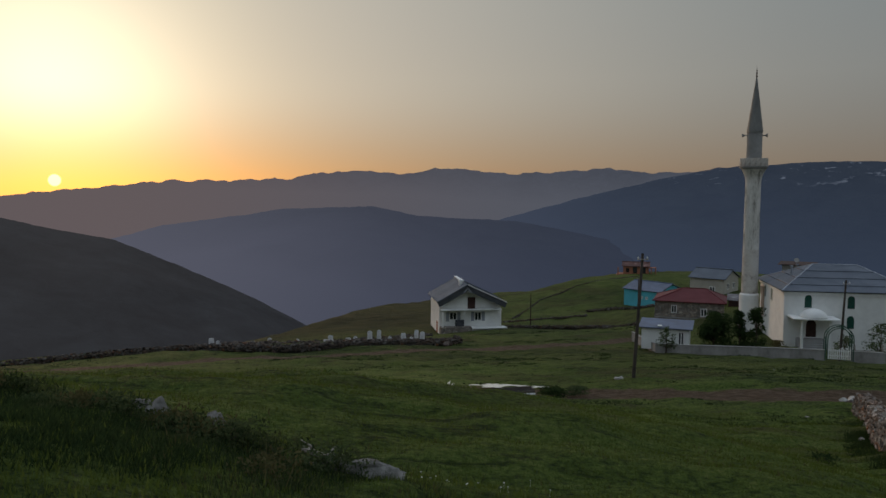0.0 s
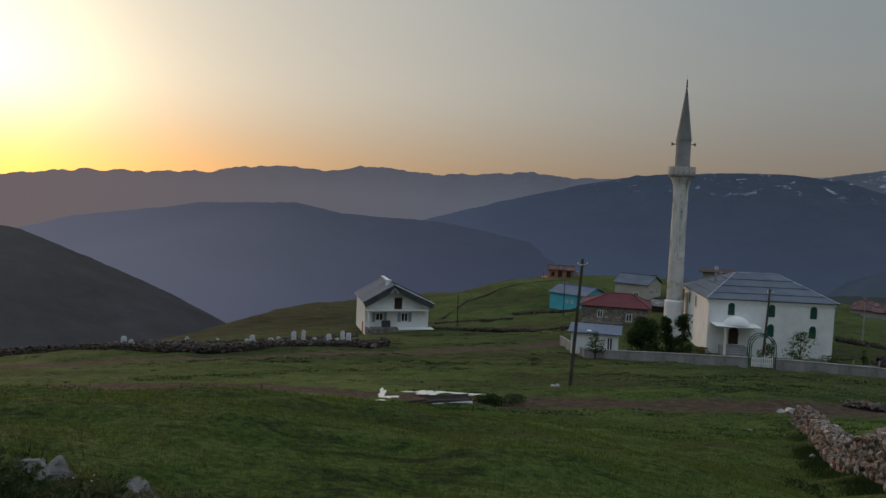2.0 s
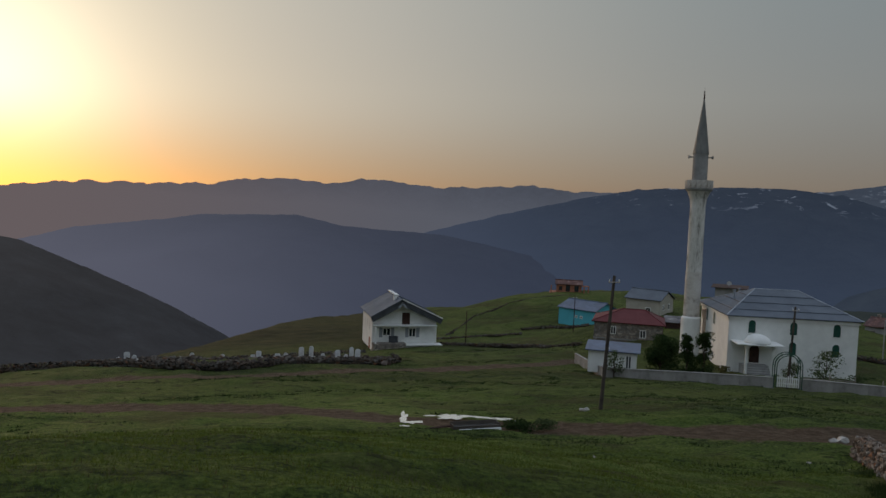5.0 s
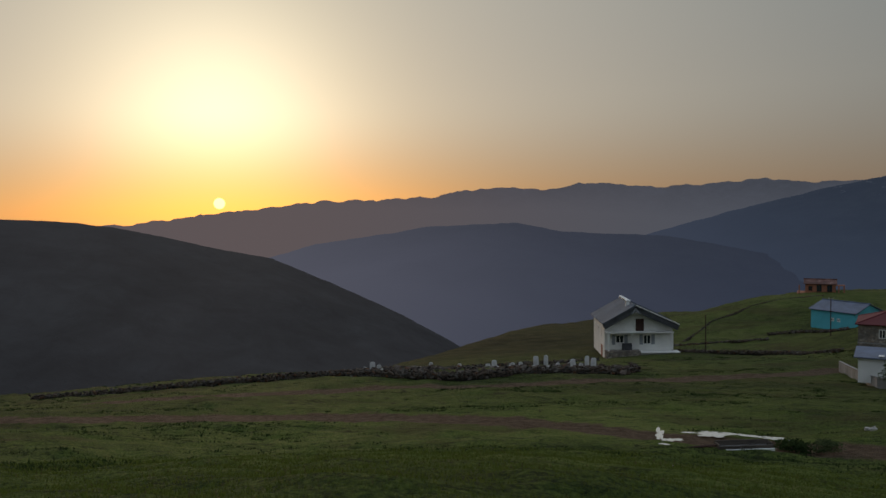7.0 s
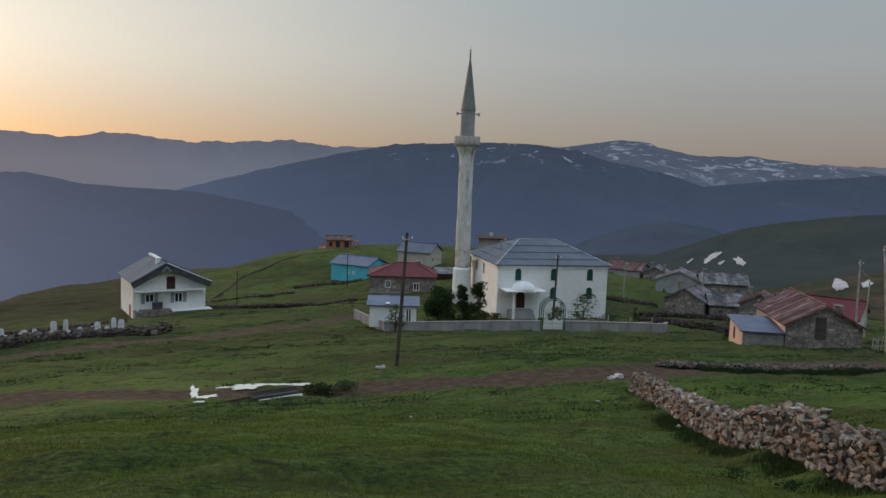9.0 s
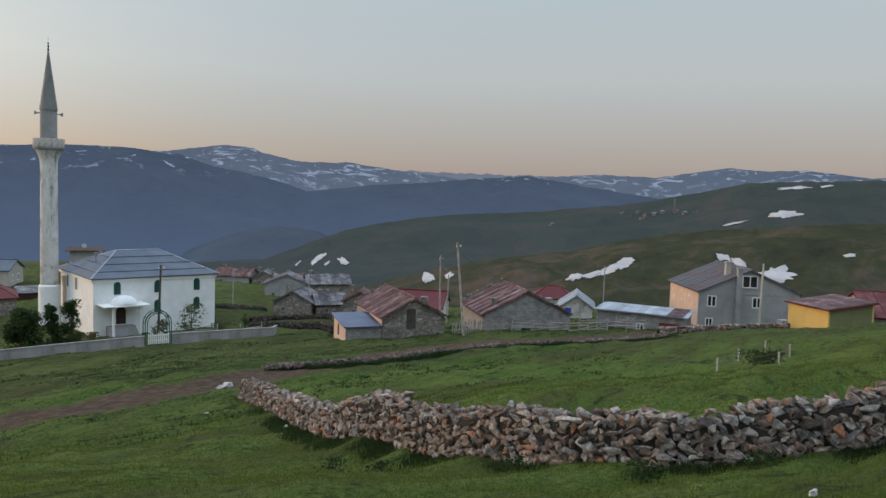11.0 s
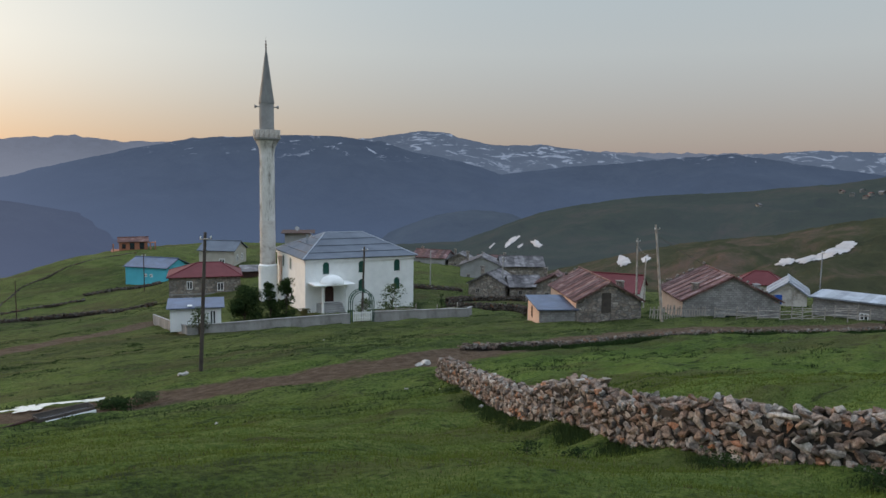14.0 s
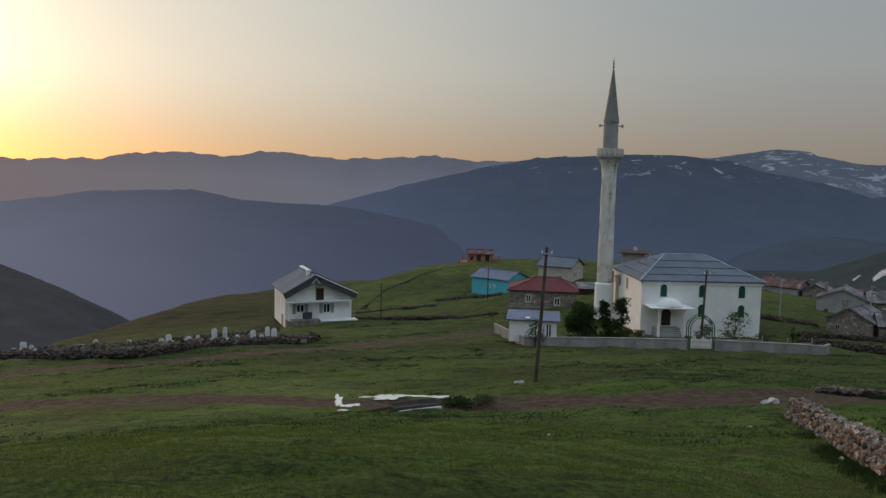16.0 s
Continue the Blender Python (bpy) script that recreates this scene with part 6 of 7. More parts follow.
box(bm, -1.3, 1.3, 0.24, 0.3, -0.15, 0.42)
box(bm, -1.3, -1.24, -0.24, 0.24, -0.15, 0.36)
box(bm, 1.24, 1.3, -0.24, 0.24, -0.15, 0.36)
box(bm, -1.24, 1.24, -0.24, 0.24, -0.15, 0.0)
part("basin", bm, OLDPOLE, trough)
bm = bmesh.new()
box(bm, -1.0, 1.3, -0.42, -0.31, 0.02, 0.16)
part("pipe", bm, FRAME, trough, "white plastic pipe along the edge")
bm = bmesh.new()
box(bm, -1.24, 1.24, -0.24, 0.24, 0.1, 0.2)
part("water", bm, WATER, trough)
bm = bmesh.new()
tube(bm, [(-4.4, 0.5, 0.02), (-2.8, 0.25, 0.1), (-1.3, 0.1, 0.25)], 0.06, 6)
part("hose", bm, DARKWOOD, trough)

# ---- plants ----


def leaf_material(name, light, dark):
    m = bpy.data.materials.new(name)
    m.use_nodes = True
    n = Nodes(m.node_tree)
    rnd = n.add("ShaderNodeNewGeometry").outputs["Random Per Island"]
    b, out = n.add("ShaderNodeBsdfDiffuse"), n.add("ShaderNodeOutputMaterial")
    col = n.ramp(rnd, (0.0, dark), (1.0, light))
    tr, both = n.add("ShaderNodeBsdfTranslucent"), n.add("ShaderNodeMixShader")
    n.put(b.inputs[0], col)
    n.put(tr.inputs[0], col)
    both.inputs[0].default_value = 0.45
    n.t.links.new(b.outputs[0], both.inputs[1])
    n.t.links.new(tr.outputs[0], both.inputs[2])
    n.t.links.new(both.outputs[0], out.inputs[0])
    return m


LEAF = leaf_material("dark_leaves", (0.055, 0.085, 0.030), (0.018, 0.032, 0.014))
PALELEAF = leaf_material("grey_green_leaves", (0.11, 0.14, 0.06), (0.04, 0.06, 0.03))
BLADES = leaf_material("grass_blades", (0.125, 0.165, 0.036), (0.068, 0.100, 0.022))
DRY = leaf_material("dry_grass", (0.13, 0.12, 0.055), (0.06, 0.06, 0.025))
WEED = leaf_material("rank_weeds", (0.085, 0.105, 0.045), (0.022, 0.036, 0.016))
BARK = surface("bark", (0.10, 0.075, 0.055), (0.04, 0.03, 0.025), 3, 0.9, 0.5)


def shrub(label, x, y, high, wide, leaves, size, mat, seed, lobes=5, bare=0.15, name="shrub", z=None):
    """Trunk and limbs, and a crown of many small leaves in uneven clumps."""
    rnd = random.Random(seed)
    ob = thing(name, label, "tree" if high > 2.5 else "shrub", x, y, ground(x, y) if z is None else z)
    bm = bmesh.new()
    tube(bm, [(0, 0, -0.1), (0.05, 0.03, high * 0.4), (0, 0, high * 0.85)], [min(0.09, high * 0.03), min(0.06, high * 0.02), min(0.02, high * 0.008)], 7)
    part("trunk", bm, BARK, ob)
    clumps = []
    for k in range(lobes):
        t, f = 2 * math.pi * k / lobes + rnd.uniform(-0.4, 0.4), rnd.uniform(bare, 0.92)
        reach = wide / 2 * (1 - 0.55 * f) * rnd.uniform(0.45, 0.95)
        c = Vector((reach * math.cos(t), reach * math.sin(t), high * f))
        clumps.append((c, wide * rnd.uniform(0.18, 0.3)))
        bm = bmesh.new()
        tube(bm, [(0, 0, high * f * 0.5), c * 0.6 + Vector((0, 0, high * f * 0.25)), c], [min(0.04, high * 0.015), min(0.025, high * 0.01), min(0.01, high * 0.005)], 5)
        part("limb", bm, BARK, ob)
    clumps.append((Vector((0, 0, high * 0.9)), wide * 0.16))
    verts, faces = [], []
    for _ in range(leaves):
        c, r = rnd.choice(clumps)
        d = Vector((rnd.gauss(0, 1), rnd.gauss(0, 1), rnd.gauss(0, 1))).normalized() * r * rnd.random() ** 0.4
        p = c + d * Vector((1, 1, 1)).length / 1.5
        p.z = max(0.05, min(high, p.z))
        a = Vector((rnd.gauss(0, 1), rnd.gauss(0, 1), rnd.gauss(0, 1))).normalized()
        b = a.orthogonal().normalized()
        s = size * rnd.uniform(0.6, 1.3)
        v0 = len(verts)
        verts += [p - a * s, p + b * s * 0.45, p + a * s, p - b * s * 0.45]
        faces.append((v0, v0 + 1, v0 + 2, v0 + 3))
    me = bpy.data.meshes.new("crown")
    me.from_pydata(verts, [], faces)
    me.materials.append(mat)
    cr = new("crown", me)
    cr.parent = ob
    return ob


shrub("dense dark green bush beside the garden shed", 28.87, 85.2, 4.2, 4.0, 5200, 0.15, LEAF, 1, 16, 0.08)
shrub("slender dark green tree before the minaret", 30.94, 83.2, 4.7, 1.7, 2600, 0.13, LEAF, 2, 20, 0.06, "young_tree")
shrub("slender dark green tree before the mosque", 32.3, 82.1, 5.0, 2.0, 3200, 0.13, LEAF, 3, 22, 0.06, "young_tree")
shrub("thin young tree before the white shed", 22.9, 82.3, 2.9, 2.2, 420, 0.13, PALELEAF, 4, 7, 0.3, "young_tree")
shrub("young garden tree with loose pale foliage", 43.5, 78.7, 3.6, 3.2, 800, 0.14, PALELEAF, 5, 9, 0.25, "young_tree")
shrub("thin climbing rose by the garden gate", 39.4, 77.8, 2.4, 2.0, 400, 0.12, PALELEAF, 6, 7, 0.2)
shrub("low rose bush by the mosque steps", 35.3, 83.6, 1.3, 2.2, 500, 0.12, DRY, 7, 6, 0.2)
shrub("low garden bush along the mosque wall", 46.2, 77.6, 1.4, 2.6, 500, 0.12, PALELEAF, 8, 6, 0.2)
shrub("straggly sapling beyond the garden wall", 51.5, 80.2, 2.2, 1.2, 200, 0.12, LEAF, 9, 5, 0.3, "young_tree")
shrub("low dark bush at the spring", 6.2, 45.9, 0.34, 1.7, 800, 0.09, LEAF, 10, 8, 0.15)
shrub("low grey-green bush at the spring", 7.5, 45.6, 0.4, 1.5, 600, 0.08, PALELEAF, 11, 8, 0.15)
shrub("dark nettle clump under the orange house", 37.6, 5.9, 1.0, 2.6, 1500, 0.11, LEAF, 12, 10, 0.1)
shrub("nettle clump under the orange house", 38.4, 8.0, 0.4, 2.2, 700, 0.1, LEAF, 13, 8, 0.1)
shrub("weeds in the fenced plot", 40.8, 18.6, 0.3, 3.0, 700, 0.09, LEAF, 14, 9, 0.1)
shrub("weeds in the fenced plot", 38.6, 18.4, 0.28, 2.4, 500, 0.09, LEAF, 15, 9, 0.1)
for k, (x, y) in enumerate(((12.2, 10.7), (11.0, 12.5), (14.4, 8.6), (15.2, 7.9), (10.8, 15.2), (9.0, 17.5), (10.0, 20))):
    shrub("nettles at the foot of the stone wall", x - 0.75, y - 0.35, 0.32, 0.9, 260, 0.045, LEAF, 40 + k, 6, 0.1, "nettles")

rnd = random.Random(77)
for k in range(30):
    f = (k + rnd.random()) / 30
    x, y = -7.0 + 6.1 * f + rnd.gauss(0, 0.15), 8.9 - 1.3 * f - abs(rnd.gauss(0, 0.45))
    shrub("low rank weeds on the turf bank", x, y, rnd.uniform(0.07, 0.16), rnd.uniform(0.5, 0.9), 320, 0.024, (WEED, PALELEAF, WEED, DRY)[k % 4], 200 + k, 7, 0.1, "weeds")

# ---- stones in the grass ----


def boulder(label, x, y, dims, seed, yaw=0.0, sink=0.25, mat=None):
    bm = bmesh.new()
    bmesh.ops.create_icosphere(bm, subdivisions=3, radius=0.5)
    rnd = random.Random(seed)
    cuts = [(Vector((rnd.gauss(0, 1), rnd.gauss(0, 1), rnd.gauss(0.3, 0.8))).normalized(), rnd.uniform(0.26, 0.42)) for _ in range(11)]
    for v in bm.verts:
        n = v.co.normalized()
        for d, far in cuts:
            v.co -= d * max(0.0, v.co.dot(d) - far)
        v.co *= 0.85 + 0.35 * noise.noise(n * 1.5 + Vector((seed, 0, 0))) + 0.10 * noise.noise(n * 5 + Vector((0, seed, 0)))
        v.co.z = max(v.co.z, -0.3)
        v.co = Vector((v.co.x * dims[0], v.co.y * dims[1], v.co.z * dims[2]))
    me = bpy.data.meshes.new("boulder")
    bm.to_mesh(me)
    bm.free()
    me.materials.append(mat or BOULDER)
    ob = new("boulder", me)
    ob.matrix_basis = pose(x, y, ground(x, y) + dims[2] * (0.5 - sink) * 0.6, 0, 0, yaw)
    return tagged(ob, label, "rock", "rocks in the grass")


BOULDER = surface("lichened_rock", (0.165, 0.158, 0.145), (0.055, 0.054, 0.048), 3.2, 0.92, 1.0, fine=6, third=(0.27, 0.265, 0.245))
PALE = surface("pale_stone", (0.52, 0.50, 0.47), (0.34, 0.32, 0.30), 3, 0.9, 0.4)
boulder("long flat grey lichened rock in the turf bank", -0.82, 7.75, (1.45, 0.5, 0.30), 3, 4, 0.35)
boulder("grey rock half buried in the turf bank", -1.15, 7.95, (0.42, 0.3, 0.30), 4, 30, 0.35)
boulder("grey rock on the turf bank", -2.33, 8.22, (0.36, 0.34, 0.42), 5, 10, 0.2)
boulder("grey rock on the turf bank", -2.12, 8.2, (0.26, 0.26, 0.24), 6, 60, 0.3)
boulder("grey lichened rock on the turf bank", -3.0, 8.4, (0.44, 0.34, 0.34), 7, 25, 0.25)
boulder("grey lichened rock on the turf bank", -3.2, 8.42, (0.36, 0.3, 0.2), 8, 80, 0.35)
root_wood = thing("dead_root", "bleached dead root lying on the turf bank", "dead wood", -1.3, 7.95, ground(-1.3, 7.95))
for pts, r in (([(-0.1, 0.1, 0.14), (0.12, 0.0, 0.10), (0.34, -0.05, 0.03)], 0.035), ([(0.02, 0.05, 0.12), (0.0, -0.05, 0.22), (-0.1, -0.02, 0.27)], 0.018), ([(0.15, 0.0, 0.1), (0.22, 0.1, 0.16)], 0.014)):
    bm = bmesh.new()
    tube(bm, pts, [r, r * 0.8, r * 0.4][: len(pts)], 7)
    part("root_limb", bm, WOOD, root_wood)
for k, (x, y, s) in enumerate(((16.2, 35.1, 0.28), (15.05, 28.4, 0.3), (17.1, 33.8, 0.2), (13.4, 23.3, 0.3), (8.1, 8.7, 0.2), (7.0, 7.05, 0.16), (9.7, 14.2, 0.22), (20.9, 40.3, 0.7), (20.3, 40.0, 0.5), (11.15, 50.6, 0.55), (10.9, 50.9, 0.4), (24.8, 59.5, 0.25), (-1.0, 30, 0.14), (6.5, 33, 0.16))):
    boulder("pale loose stone lying in the grass", x, y, (s, s * 0.8, s * 0.7), 20 + k, 40 * k, 0.1, PALE)

# ---- turf ----


def in_view(rnd, r0, r1, a0, a1):
    r = (r0 ** 1.2 + rnd.random() * (r1 ** 1.2 - r0 ** 1.2)) ** (1 / 1.2)
    a = radians(rnd.uniform(a0, a1))
    return -1.2 + r * math.sin(a), 3.0 + r * math.cos(a), r


def turf(name, label, count, r0, r1, a0, a1, high, mat, seed, patchy=0.0):
    """Many small tufts of grass blades as one sheet."""
    rnd = random.Random(seed)
    spots = []
    while len(spots) < count:
        x, y, r = in_view(rnd, r0, r1, a0, a1)
        if patchy and noise.noise((x * 0.5, y * 0.5, seed)) < patchy - 0.4:
            continue
        spots.append((x, y, r))
    zs = heights([s[0] for s in spots], [s[1] for s in spots]) + humps([s[0] for s in spots], [s[1] for s in spots])
    verts, faces = [], []
    for (x, y, r), z in zip(spots, zs):
        far = 0.7 + r / 25
        for _ in range(5):
            h, w, t = high * rnd.uniform(0.5, 1.4), 0.010 * far, rnd.uniform(0, 6.283)
            bx, by = x + rnd.gauss(0, 0.09 * far), y + rnd.gauss(0, 0.09 * far)
            lx, ly = math.cos(t), math.sin(t)
            v0 = len(verts)
            verts += [(bx - ly * w, by + lx * w, z - 0.03), (bx + ly * w, by - lx * w, z - 0.03), (bx + lx * h * 0.9, by + ly * h * 0.9, z + h)]
            faces.append((v0, v0 + 1, v0 + 2))
    me = bpy.data.meshes.new(name)
    me.from_pydata(verts, [], faces)
    me.materials.append(mat)
    return tagged(new(name, me), label, "grass", kind="stuff")


turf("grass", "short grazed mountain turf", 95000, 1.2, 36, -50, 100, 0.028, BLADES, 1)
turf("dry_grass", "paler dry grass stalks in the turf", 3500, 1.2, 30, -50, 100, 0.035, DRY, 2, 0.3)


def bank_plants(name, label, count, high, mat, seed, spread):
    """Rank growth on the turf bank."""
    rnd = random.Random(seed)
    verts, faces = [], []
    for _ in range(count):
        k = rnd.random()
        x, y = -7.5 + 6.9 * k + rnd.gauss(0, spread), 9.05 - 1.5 * k + rnd.gauss(-0.25, spread)
        z = ground(x, y)
        tall = high * (0.45 + 2.2 * max(0.0, noise.noise((x * 1.1, y * 1.1, seed))))
        for _ in range(6):
            h, t, w = tall * rnd.uniform(0.5, 1.3), rnd.uniform(0, 6.283), 0.007
            bx, by, lx, ly = x + rnd.gauss(0, 0.06), y + rnd.gauss(0, 0.06), math.cos(t), math.sin(t)
            v0 = len(verts)
            verts += [(bx - ly * w, by + lx * w, z - 0.08), (bx + ly * w, by - lx * w, z - 0.08), (bx + lx * h * 0.95, by + ly * h * 0.95, z + h)]
            faces.append((v0, v0 + 1, v0 + 2))
    me = bpy.data.meshes.new(name)
    me.from_pydata(verts, [], faces)
    me.materials.append(mat)
    return tagged(new(name, me), label, "grass", kind="stuff")


bank_plants("bank_grass", "rank dark grass and weeds on the turf bank", 9000, 0.06, WEED, 3, 0.8)
bank_plants("bank_weeds", "lighter weeds among stones of the turf bank", 5000, 0.05, PALELEAF, 5, 0.8)
def rough_patch(name, label, count, high, mat, seed):
    """Coarse dark growth on the near side of the bank."""
    rnd = random.Random(seed)
    spots = [(rnd.gauss(-3.6, 1.2), rnd.gauss(6.7, 0.9)) for _ in range(count)]
    spots = [q for q in spots if q[0] < -0.6 - 0.55 * (8.0 - q[1]) * 0.6 and noise.noise((q[0] * 0.9, q[1] * 0.9, seed)) > -0.25]
    zs = heights([q[0] for q in spots], [q[1] for q in spots]) + humps([q[0] for q in spots], [q[1] for q in spots])
    verts, faces = [], []
    for (x, y), z in zip(spots, zs):
        for _ in range(5):
            h, t = high * rnd.uniform(0.4, 1.4), rnd.uniform(0, 6.283)
            bx, by, lx, ly, w = x + rnd.gauss(0, 0.05), y + rnd.gauss(0, 0.05), math.cos(t), math.sin(t), 0.008
            v0 = len(verts)
            verts += [(bx - ly * w, by + lx * w, z - 0.03), (bx + ly * w, by - lx * w, z - 0.03), (bx + lx * h * 1.3, by + ly * h * 1.3, z + h)]
            faces.append((v0, v0 + 1, v0 + 2))
    me = bpy.data.meshes.new(name)
    me.from_pydata(verts, [], faces)
    me.materials.append(mat)
    return tagged(new(name, me), label, "grass", kind="stuff")


rough_patch("rough_grass", "coarse dark grass before the turf bank", 14000, 0.045, LEAF, 9)
bank_plants("bank_stalks", "dead grass stalks on the turf bank", 120, 0.15, DRY, 4, 0.6)


def tussocks(name, label, count, seed):
    """Dark clumps of coarse grass along the small terraces of the pasture."""
    rnd = random.Random(seed)
    spots = []
    while len(spots) < count:
        x, y, r = in_view(rnd, 26, 120, -48, 60)
        if noise.noise((x * 0.06, y * 0.25, 4)) + 0.6 * noise.noise((x * 0.3, y * 0.9, 8)) < 0.16 or any(away(np.array([x]), np.array([y]), line)[0] < half * 1.6 for line, half in TRACKS):
            continue
        spots.append((x, y, r))
    zs = heights([q[0] for q in spots], [q[1] for q in spots]) + humps([q[0] for q in spots], [q[1] for q in spots])
    verts, faces = [], []
    for (x, y, r), z in zip(spots, zs):
        wide, tall = rnd.uniform(0.12, 0.4), rnd.uniform(0.04, 0.10)
        for _ in range(14):
            t, h, w = rnd.uniform(0, 6.283), tall * rnd.uniform(0.5, 1.2), 0.025 + 0.0004 * r
            bx, by, lx, ly = x + rnd.gauss(0, wide), y + rnd.gauss(0, wide * 0.5), math.cos(t), math.sin(t)
            v0 = len(verts)
            verts += [(bx - ly * w, by + lx * w, z - 0.06), (bx + ly * w, by - lx * w, z - 0.06), (bx + lx * h, by + ly * h, z + h)]
            faces.append((v0, v0 + 1, v0 + 2))
    me = bpy.data.meshes.new(name)
    me.from_pydata(verts, [], faces)
    me.materials.append(LEAF)
    return tagged(new(name, me), label, "grass", kind="stuff")


def wall_foot(name, label, pts, sides, count, high, seed):
    """Long dark grass along the foot of a wall."""
    rnd = random.Random(seed)
    line = Line(pts)
    spots = []
    for _ in range(count):
        p, d = line.at(rnd.random() * line.length * 0.999)
        side = Vector((d.y, -d.x)) * rnd.choice(sides) * (0.36 + abs(rnd.gauss(0, 0.35)))
        spots.append((p.x + side.x, p.y + side.y))
    zs = heights([q[0] for q in spots], [q[1] for q in spots])
    verts, faces = [], []
    for (x, y), z in zip(spots, zs):
        for _ in range(6):
            h, t = high * rnd.uniform(0.35, 1.4) * (0.5 + abs(noise.noise((x * 0.8, y * 0.8, seed)))), rnd.uniform(0, 6.283)
            bx, by, lx, ly, w = x + rnd.gauss(0, 0.07), y + rnd.gauss(0, 0.07), math.cos(t), math.sin(t), 0.012
            v0 = len(verts)
            verts += [(bx - ly * w, by + lx * w, z - 0.1), (bx + ly * w, by - lx * w, z - 0.1), (bx + lx * h * 0.8, by + ly * h * 0.8, z + h)]
            faces.append((v0, v0 + 1, v0 + 2))
    me = bpy.data.meshes.new(name)
    me.from_pydata(verts, [], faces)
    me.materials.append(LEAF)
    return tagged(new(name, me), label, "grass", kind="stuff")


wall_foot("wall_grass", "long dark grass at the foot of the field wall", [(18.2, 33.2), (13.7, 23.9), (12.0, 19.2), (11.3, 16), (11.3, 14), (11.8, 12.3), (12.4, 11.2), (13.4, 10.1), (15.7, 8.1), (18.4, 6.4), (21.5, 4.6)], (-1, 1, 1), 7000, 0.16, 61)
wall_foot("lane_grass", "long dark grass beside the lane wall", [(28.4, 42.7), (31.4, 40.8), (38.8, 40.6), (44.6, 39.4), (50, 37.2), (56.5, 35.2), (63.5, 34)], (1, 1), 4000, 0.3, 62)
tussocks("tussocks", "dark coarse grass tussocks on the grazed slope", 5500, 21)
FLOWER = paint("white_petals", (0.75, 0.75, 0.70), 0.9, 3)
rnd = random.Random(12)
bm = bmesh.new()
for cx, cy, n in ((-3.9, 9.6, 9), (0.1, 8.6, 9), (0.5, 8.5, 5), (-2.6, 8.3, 5)):
    for _ in range(n):
        x, y = cx + rnd.gauss(0, 0.35), cy + rnd.gauss(0, 0.2)
        z = ground(x, y) + rnd.uniform(0.03, 0.08)
        tube(bm, [(x, y, z - 0.1), (x, y, z)], 0.0008, 4)
        for k in range(5):
            t = 1.257 * k
            q = [bm.verts.new((x + 0.013 * math.cos(t + s) * f, y + 0.013 * math.sin(t + s) * f, z + 0.008 * f)) for s, f in ((0, 0.1), (-0.5, 0.8), (0, 1.1), (0.5, 0.8))]
            bm.faces.new(q)
me = bpy.data.meshes.new("daisies")
bm.to_mesh(me)
bm.free()
me.materials.append(FLOWER)
tagged(new("daisies", me), "small white daisies on the turf bank", "flowers", kind="stuff")

# ---- snow patches and the far hamlet ----


def snow_patch(ridge, az, el, wide, tall, tilt, seed):
    """An old snow field lying on a slope, its edge ragged; sizes in degrees as seen from the pasture."""
    bm = bmesh.new()
    n, rings = 34, 4
    c, s = math.cos(radians(tilt)), math.sin(radians(tilt))
    rows = []
    for j in range(1, rings + 1):
        row = []
        for i in range(n):
            t = 2 * math.pi * i / n
            r = (0.78 + 0.5 * noise.noise((math.cos(t) * 1.6, math.sin(t) * 1.6, seed * 3.7)) + 0.3 * noise.noise((math.cos(t) * 5, math.sin(t) * 5, seed))) * j / rings
            u, v = math.cos(t) * wide / 2 * r, math.sin(t) * tall / 2 * r
            p = ridge.spot(az + u * c - v * s, el + u * s + v * c)
            lift = (0.8 if j < rings else 0.5) * ridge.reach / 700
            row.append(bm.verts.new(p + Vector((0, 0, lift)) - compass(az, 0, lift)))
        rows.append(row)
    bm.faces.new(rows[0])
    for a, b in zip(rows, rows[1:]):
        for i in range(n):
            bm.faces.new((a[i], b[i], b[(i + 1) % n], a[(i + 1) % n]))
    me = bpy.data.meshes.new("snow_patch")
    bm.to_mesh(me)
    bm.free()
    me.polygons.foreach_set("use_smooth", np.ones(len(me.polygons), bool))
    me.materials.append(SNOW)
    tagged(new("snow_patch", me), "old white snow patch lying on the hillside", "snow", "snow patches on the hills")


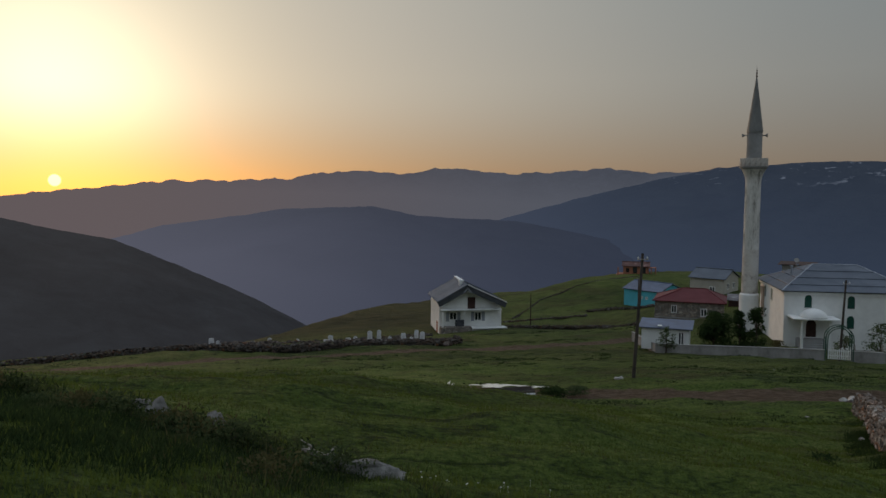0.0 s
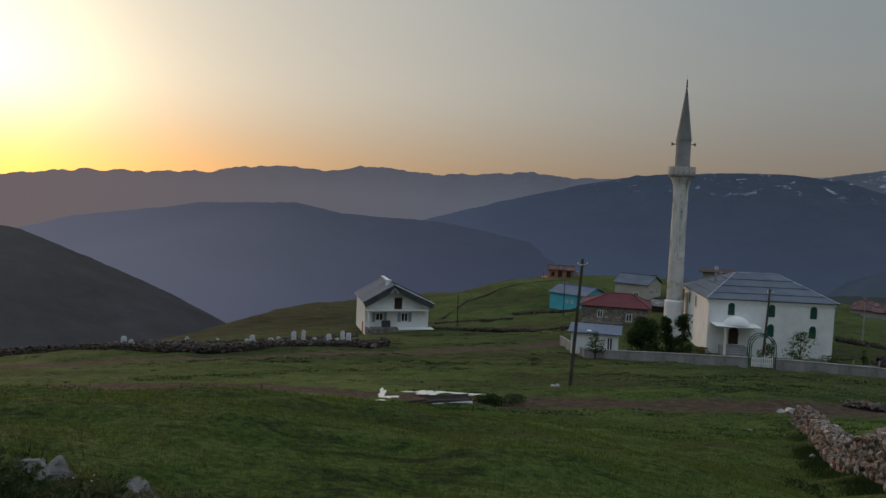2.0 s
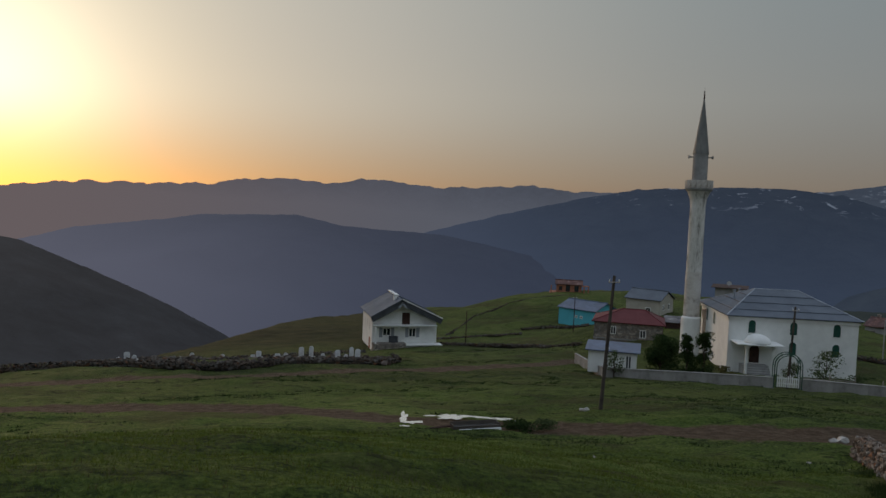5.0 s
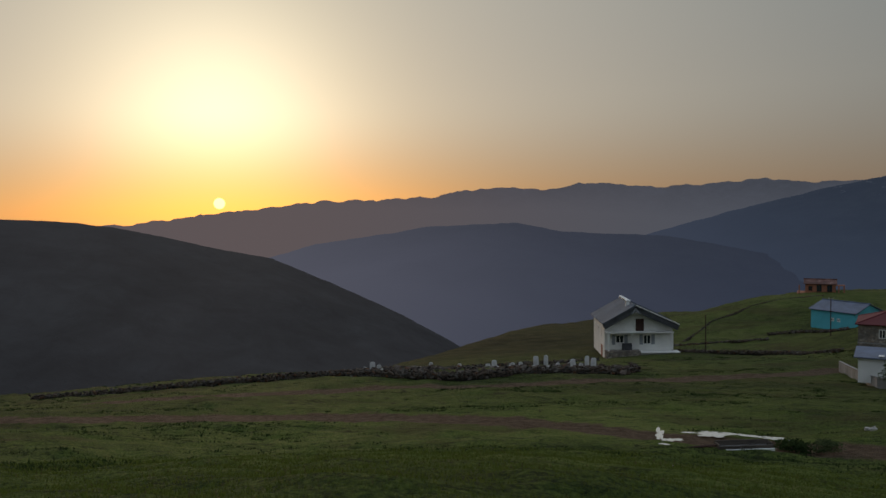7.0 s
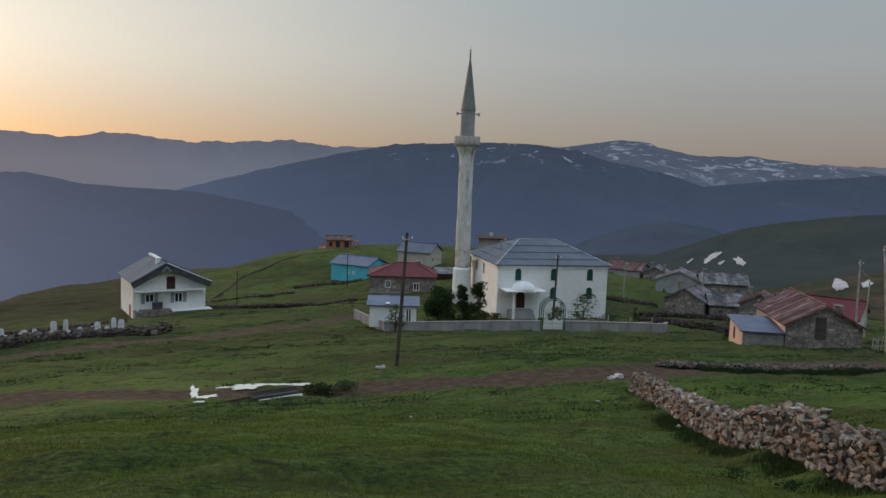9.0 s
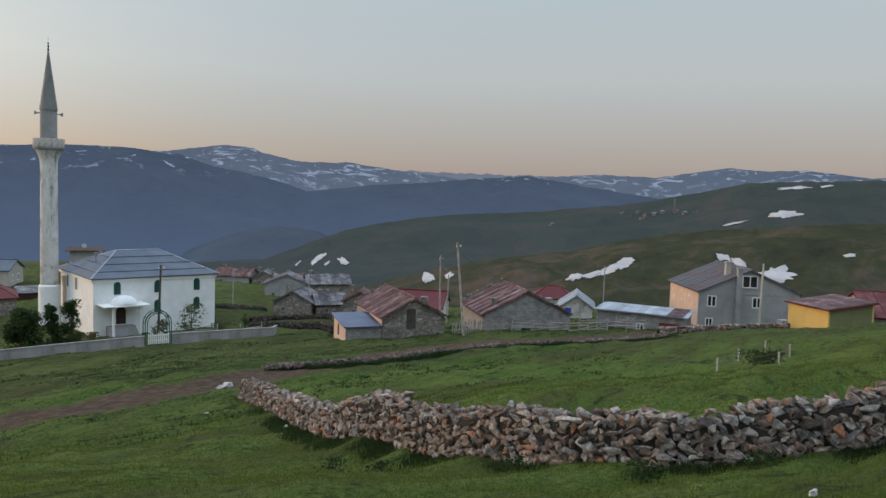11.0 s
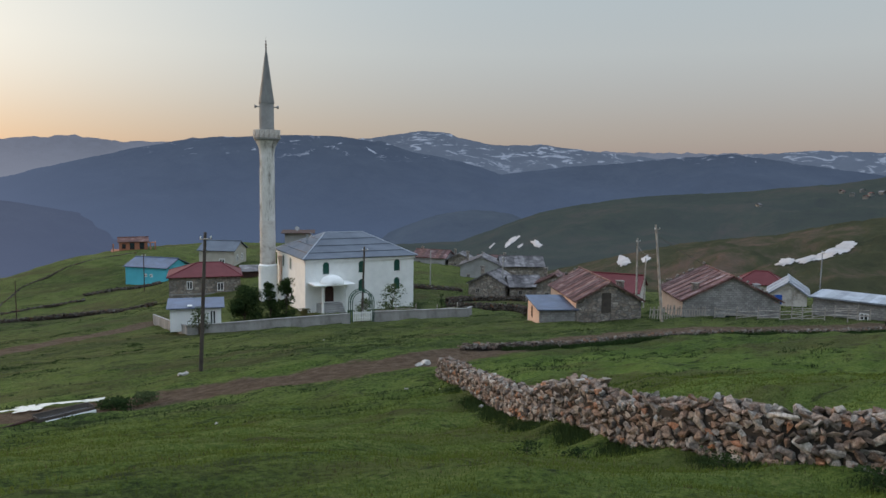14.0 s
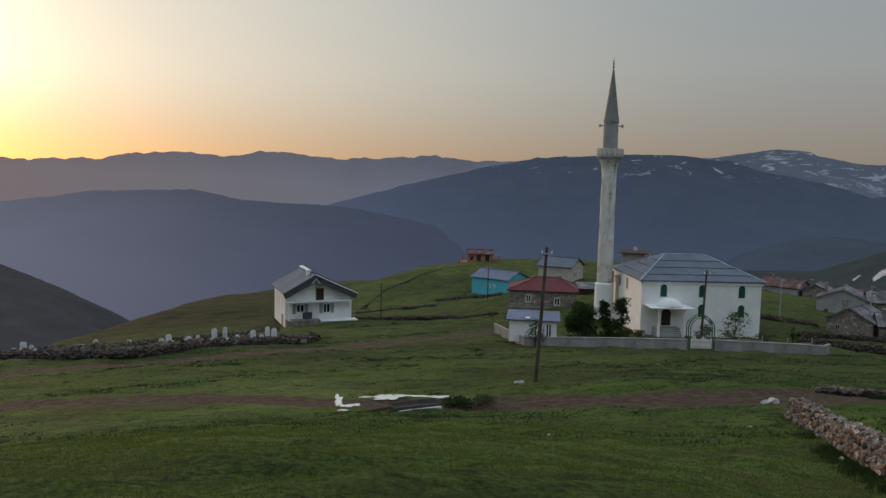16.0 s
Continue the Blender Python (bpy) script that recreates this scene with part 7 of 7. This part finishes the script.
for ridge, q in (
    (green_hill, (41.56, -5.44, 1.7, 0.5, 34, 1)), (green_hill, (40.2, -5.75, 0.7, 0.16, 45, 2)), (green_hill, (42.25, -5.75, 0.6, 0.24, 35, 3)), (green_hill, (43.45, -5.55, 1.0, 0.42, -25, 4)),
    (front_hill, (49.65, -6.6, 1.2, 0.8, 25, 5)), (front_hill, (51.2, -6.4, 0.9, 0.45, 20, 6)),
    (front_hill, (60.5, -6.1, 1.5, 0.6, 22, 7)), (front_hill, (62.3, -5.65, 2.6, 0.7, 20, 8)), (front_hill, (63.7, -5.05, 2.4, 0.75, 28, 9)),
    (front_hill, (70.6, -4.1, 1.2, 0.6, -10, 10)), (front_hill, (71.6, -4.4, 1.4, 0.6, -28, 11)), (front_hill, (74.1, -5.05, 3.6, 1.3, 6, 12)),
    (front_hill, (78.4, -3.5, 1.0, 0.32, 10, 13)), (green_hill, (74.4, -1.0, 2.3, 0.6, 6, 14)), (green_hill, (71.2, -1.75, 2.0, 0.2, 14, 15)), (green_hill, (74.8, 0.8, 2.6, 0.22, 6, 16)), (green_hill, (76.75, 0.97, 1.1, 0.18, 10, 17)),
):
    snow_patch(ridge, *q)
FARWALL = surface("dull_far_render", (0.20, 0.20, 0.185), (0.12, 0.12, 0.11), 0.5, 0.95, 0.0)
for k, (az, el, w) in enumerate(((63.6, -1.35, 5), (64.2, -1.5, 7), (64.8, -1.25, 5), (65.3, -1.45, 6), (65.9, -1.35, 6), (66.4, -1.2, 5), (67.3, -1.1, 7), (67.9, -1.2, 5), (58.6, -2.4, 5), (65.0, -1.65, 5), (68.6, -1.05, 4))):
    p = green_hill.spot(az, el)
    ob = thing("hamlet_house", "tiny pale house of a distant hillside hamlet", "house", p.x, p.y, p.z - 1, 20 * k, "houses of the far hamlet")
    bm = bmesh.new()
    w *= 0.8
    box(bm, -w / 2, w / 2, -2.5, 2.5, 0, 3.2)
    part("wall", bm, FARWALL, ob)
    bm = bmesh.new()
    slab(bm, [(-w / 2 - 0.3, -2.9, 3.1), (w / 2 + 0.3, -2.9, 3.1), (w / 2 + 0.3, 0, 4.4), (-w / 2 - 0.3, 0, 4.4)], 0.2)
    slab(bm, [(-w / 2 - 0.3, 2.9, 3.1), (-w / 2 - 0.3, 0, 4.4), (w / 2 + 0.3, 0, 4.4), (w / 2 + 0.3, 2.9, 3.1)], 0.2)
    part("roof", bm, TIN_OLD if k % 3 else RUST, ob)
p = green_hill.spot(67.2, -1.05)
tower = thing("far_minaret", "slender white minaret of the distant hamlet", "minaret", p.x, p.y, p.z - 1)
bm = bmesh.new()
lathe(bm, [(1.0, 0), (1.0, 10), (1.5, 10.3), (1.5, 11), (0.9, 11.1), (0.9, 13), (0.1, 17)], 10)
part("shaft", bm, FARWALL, tower)
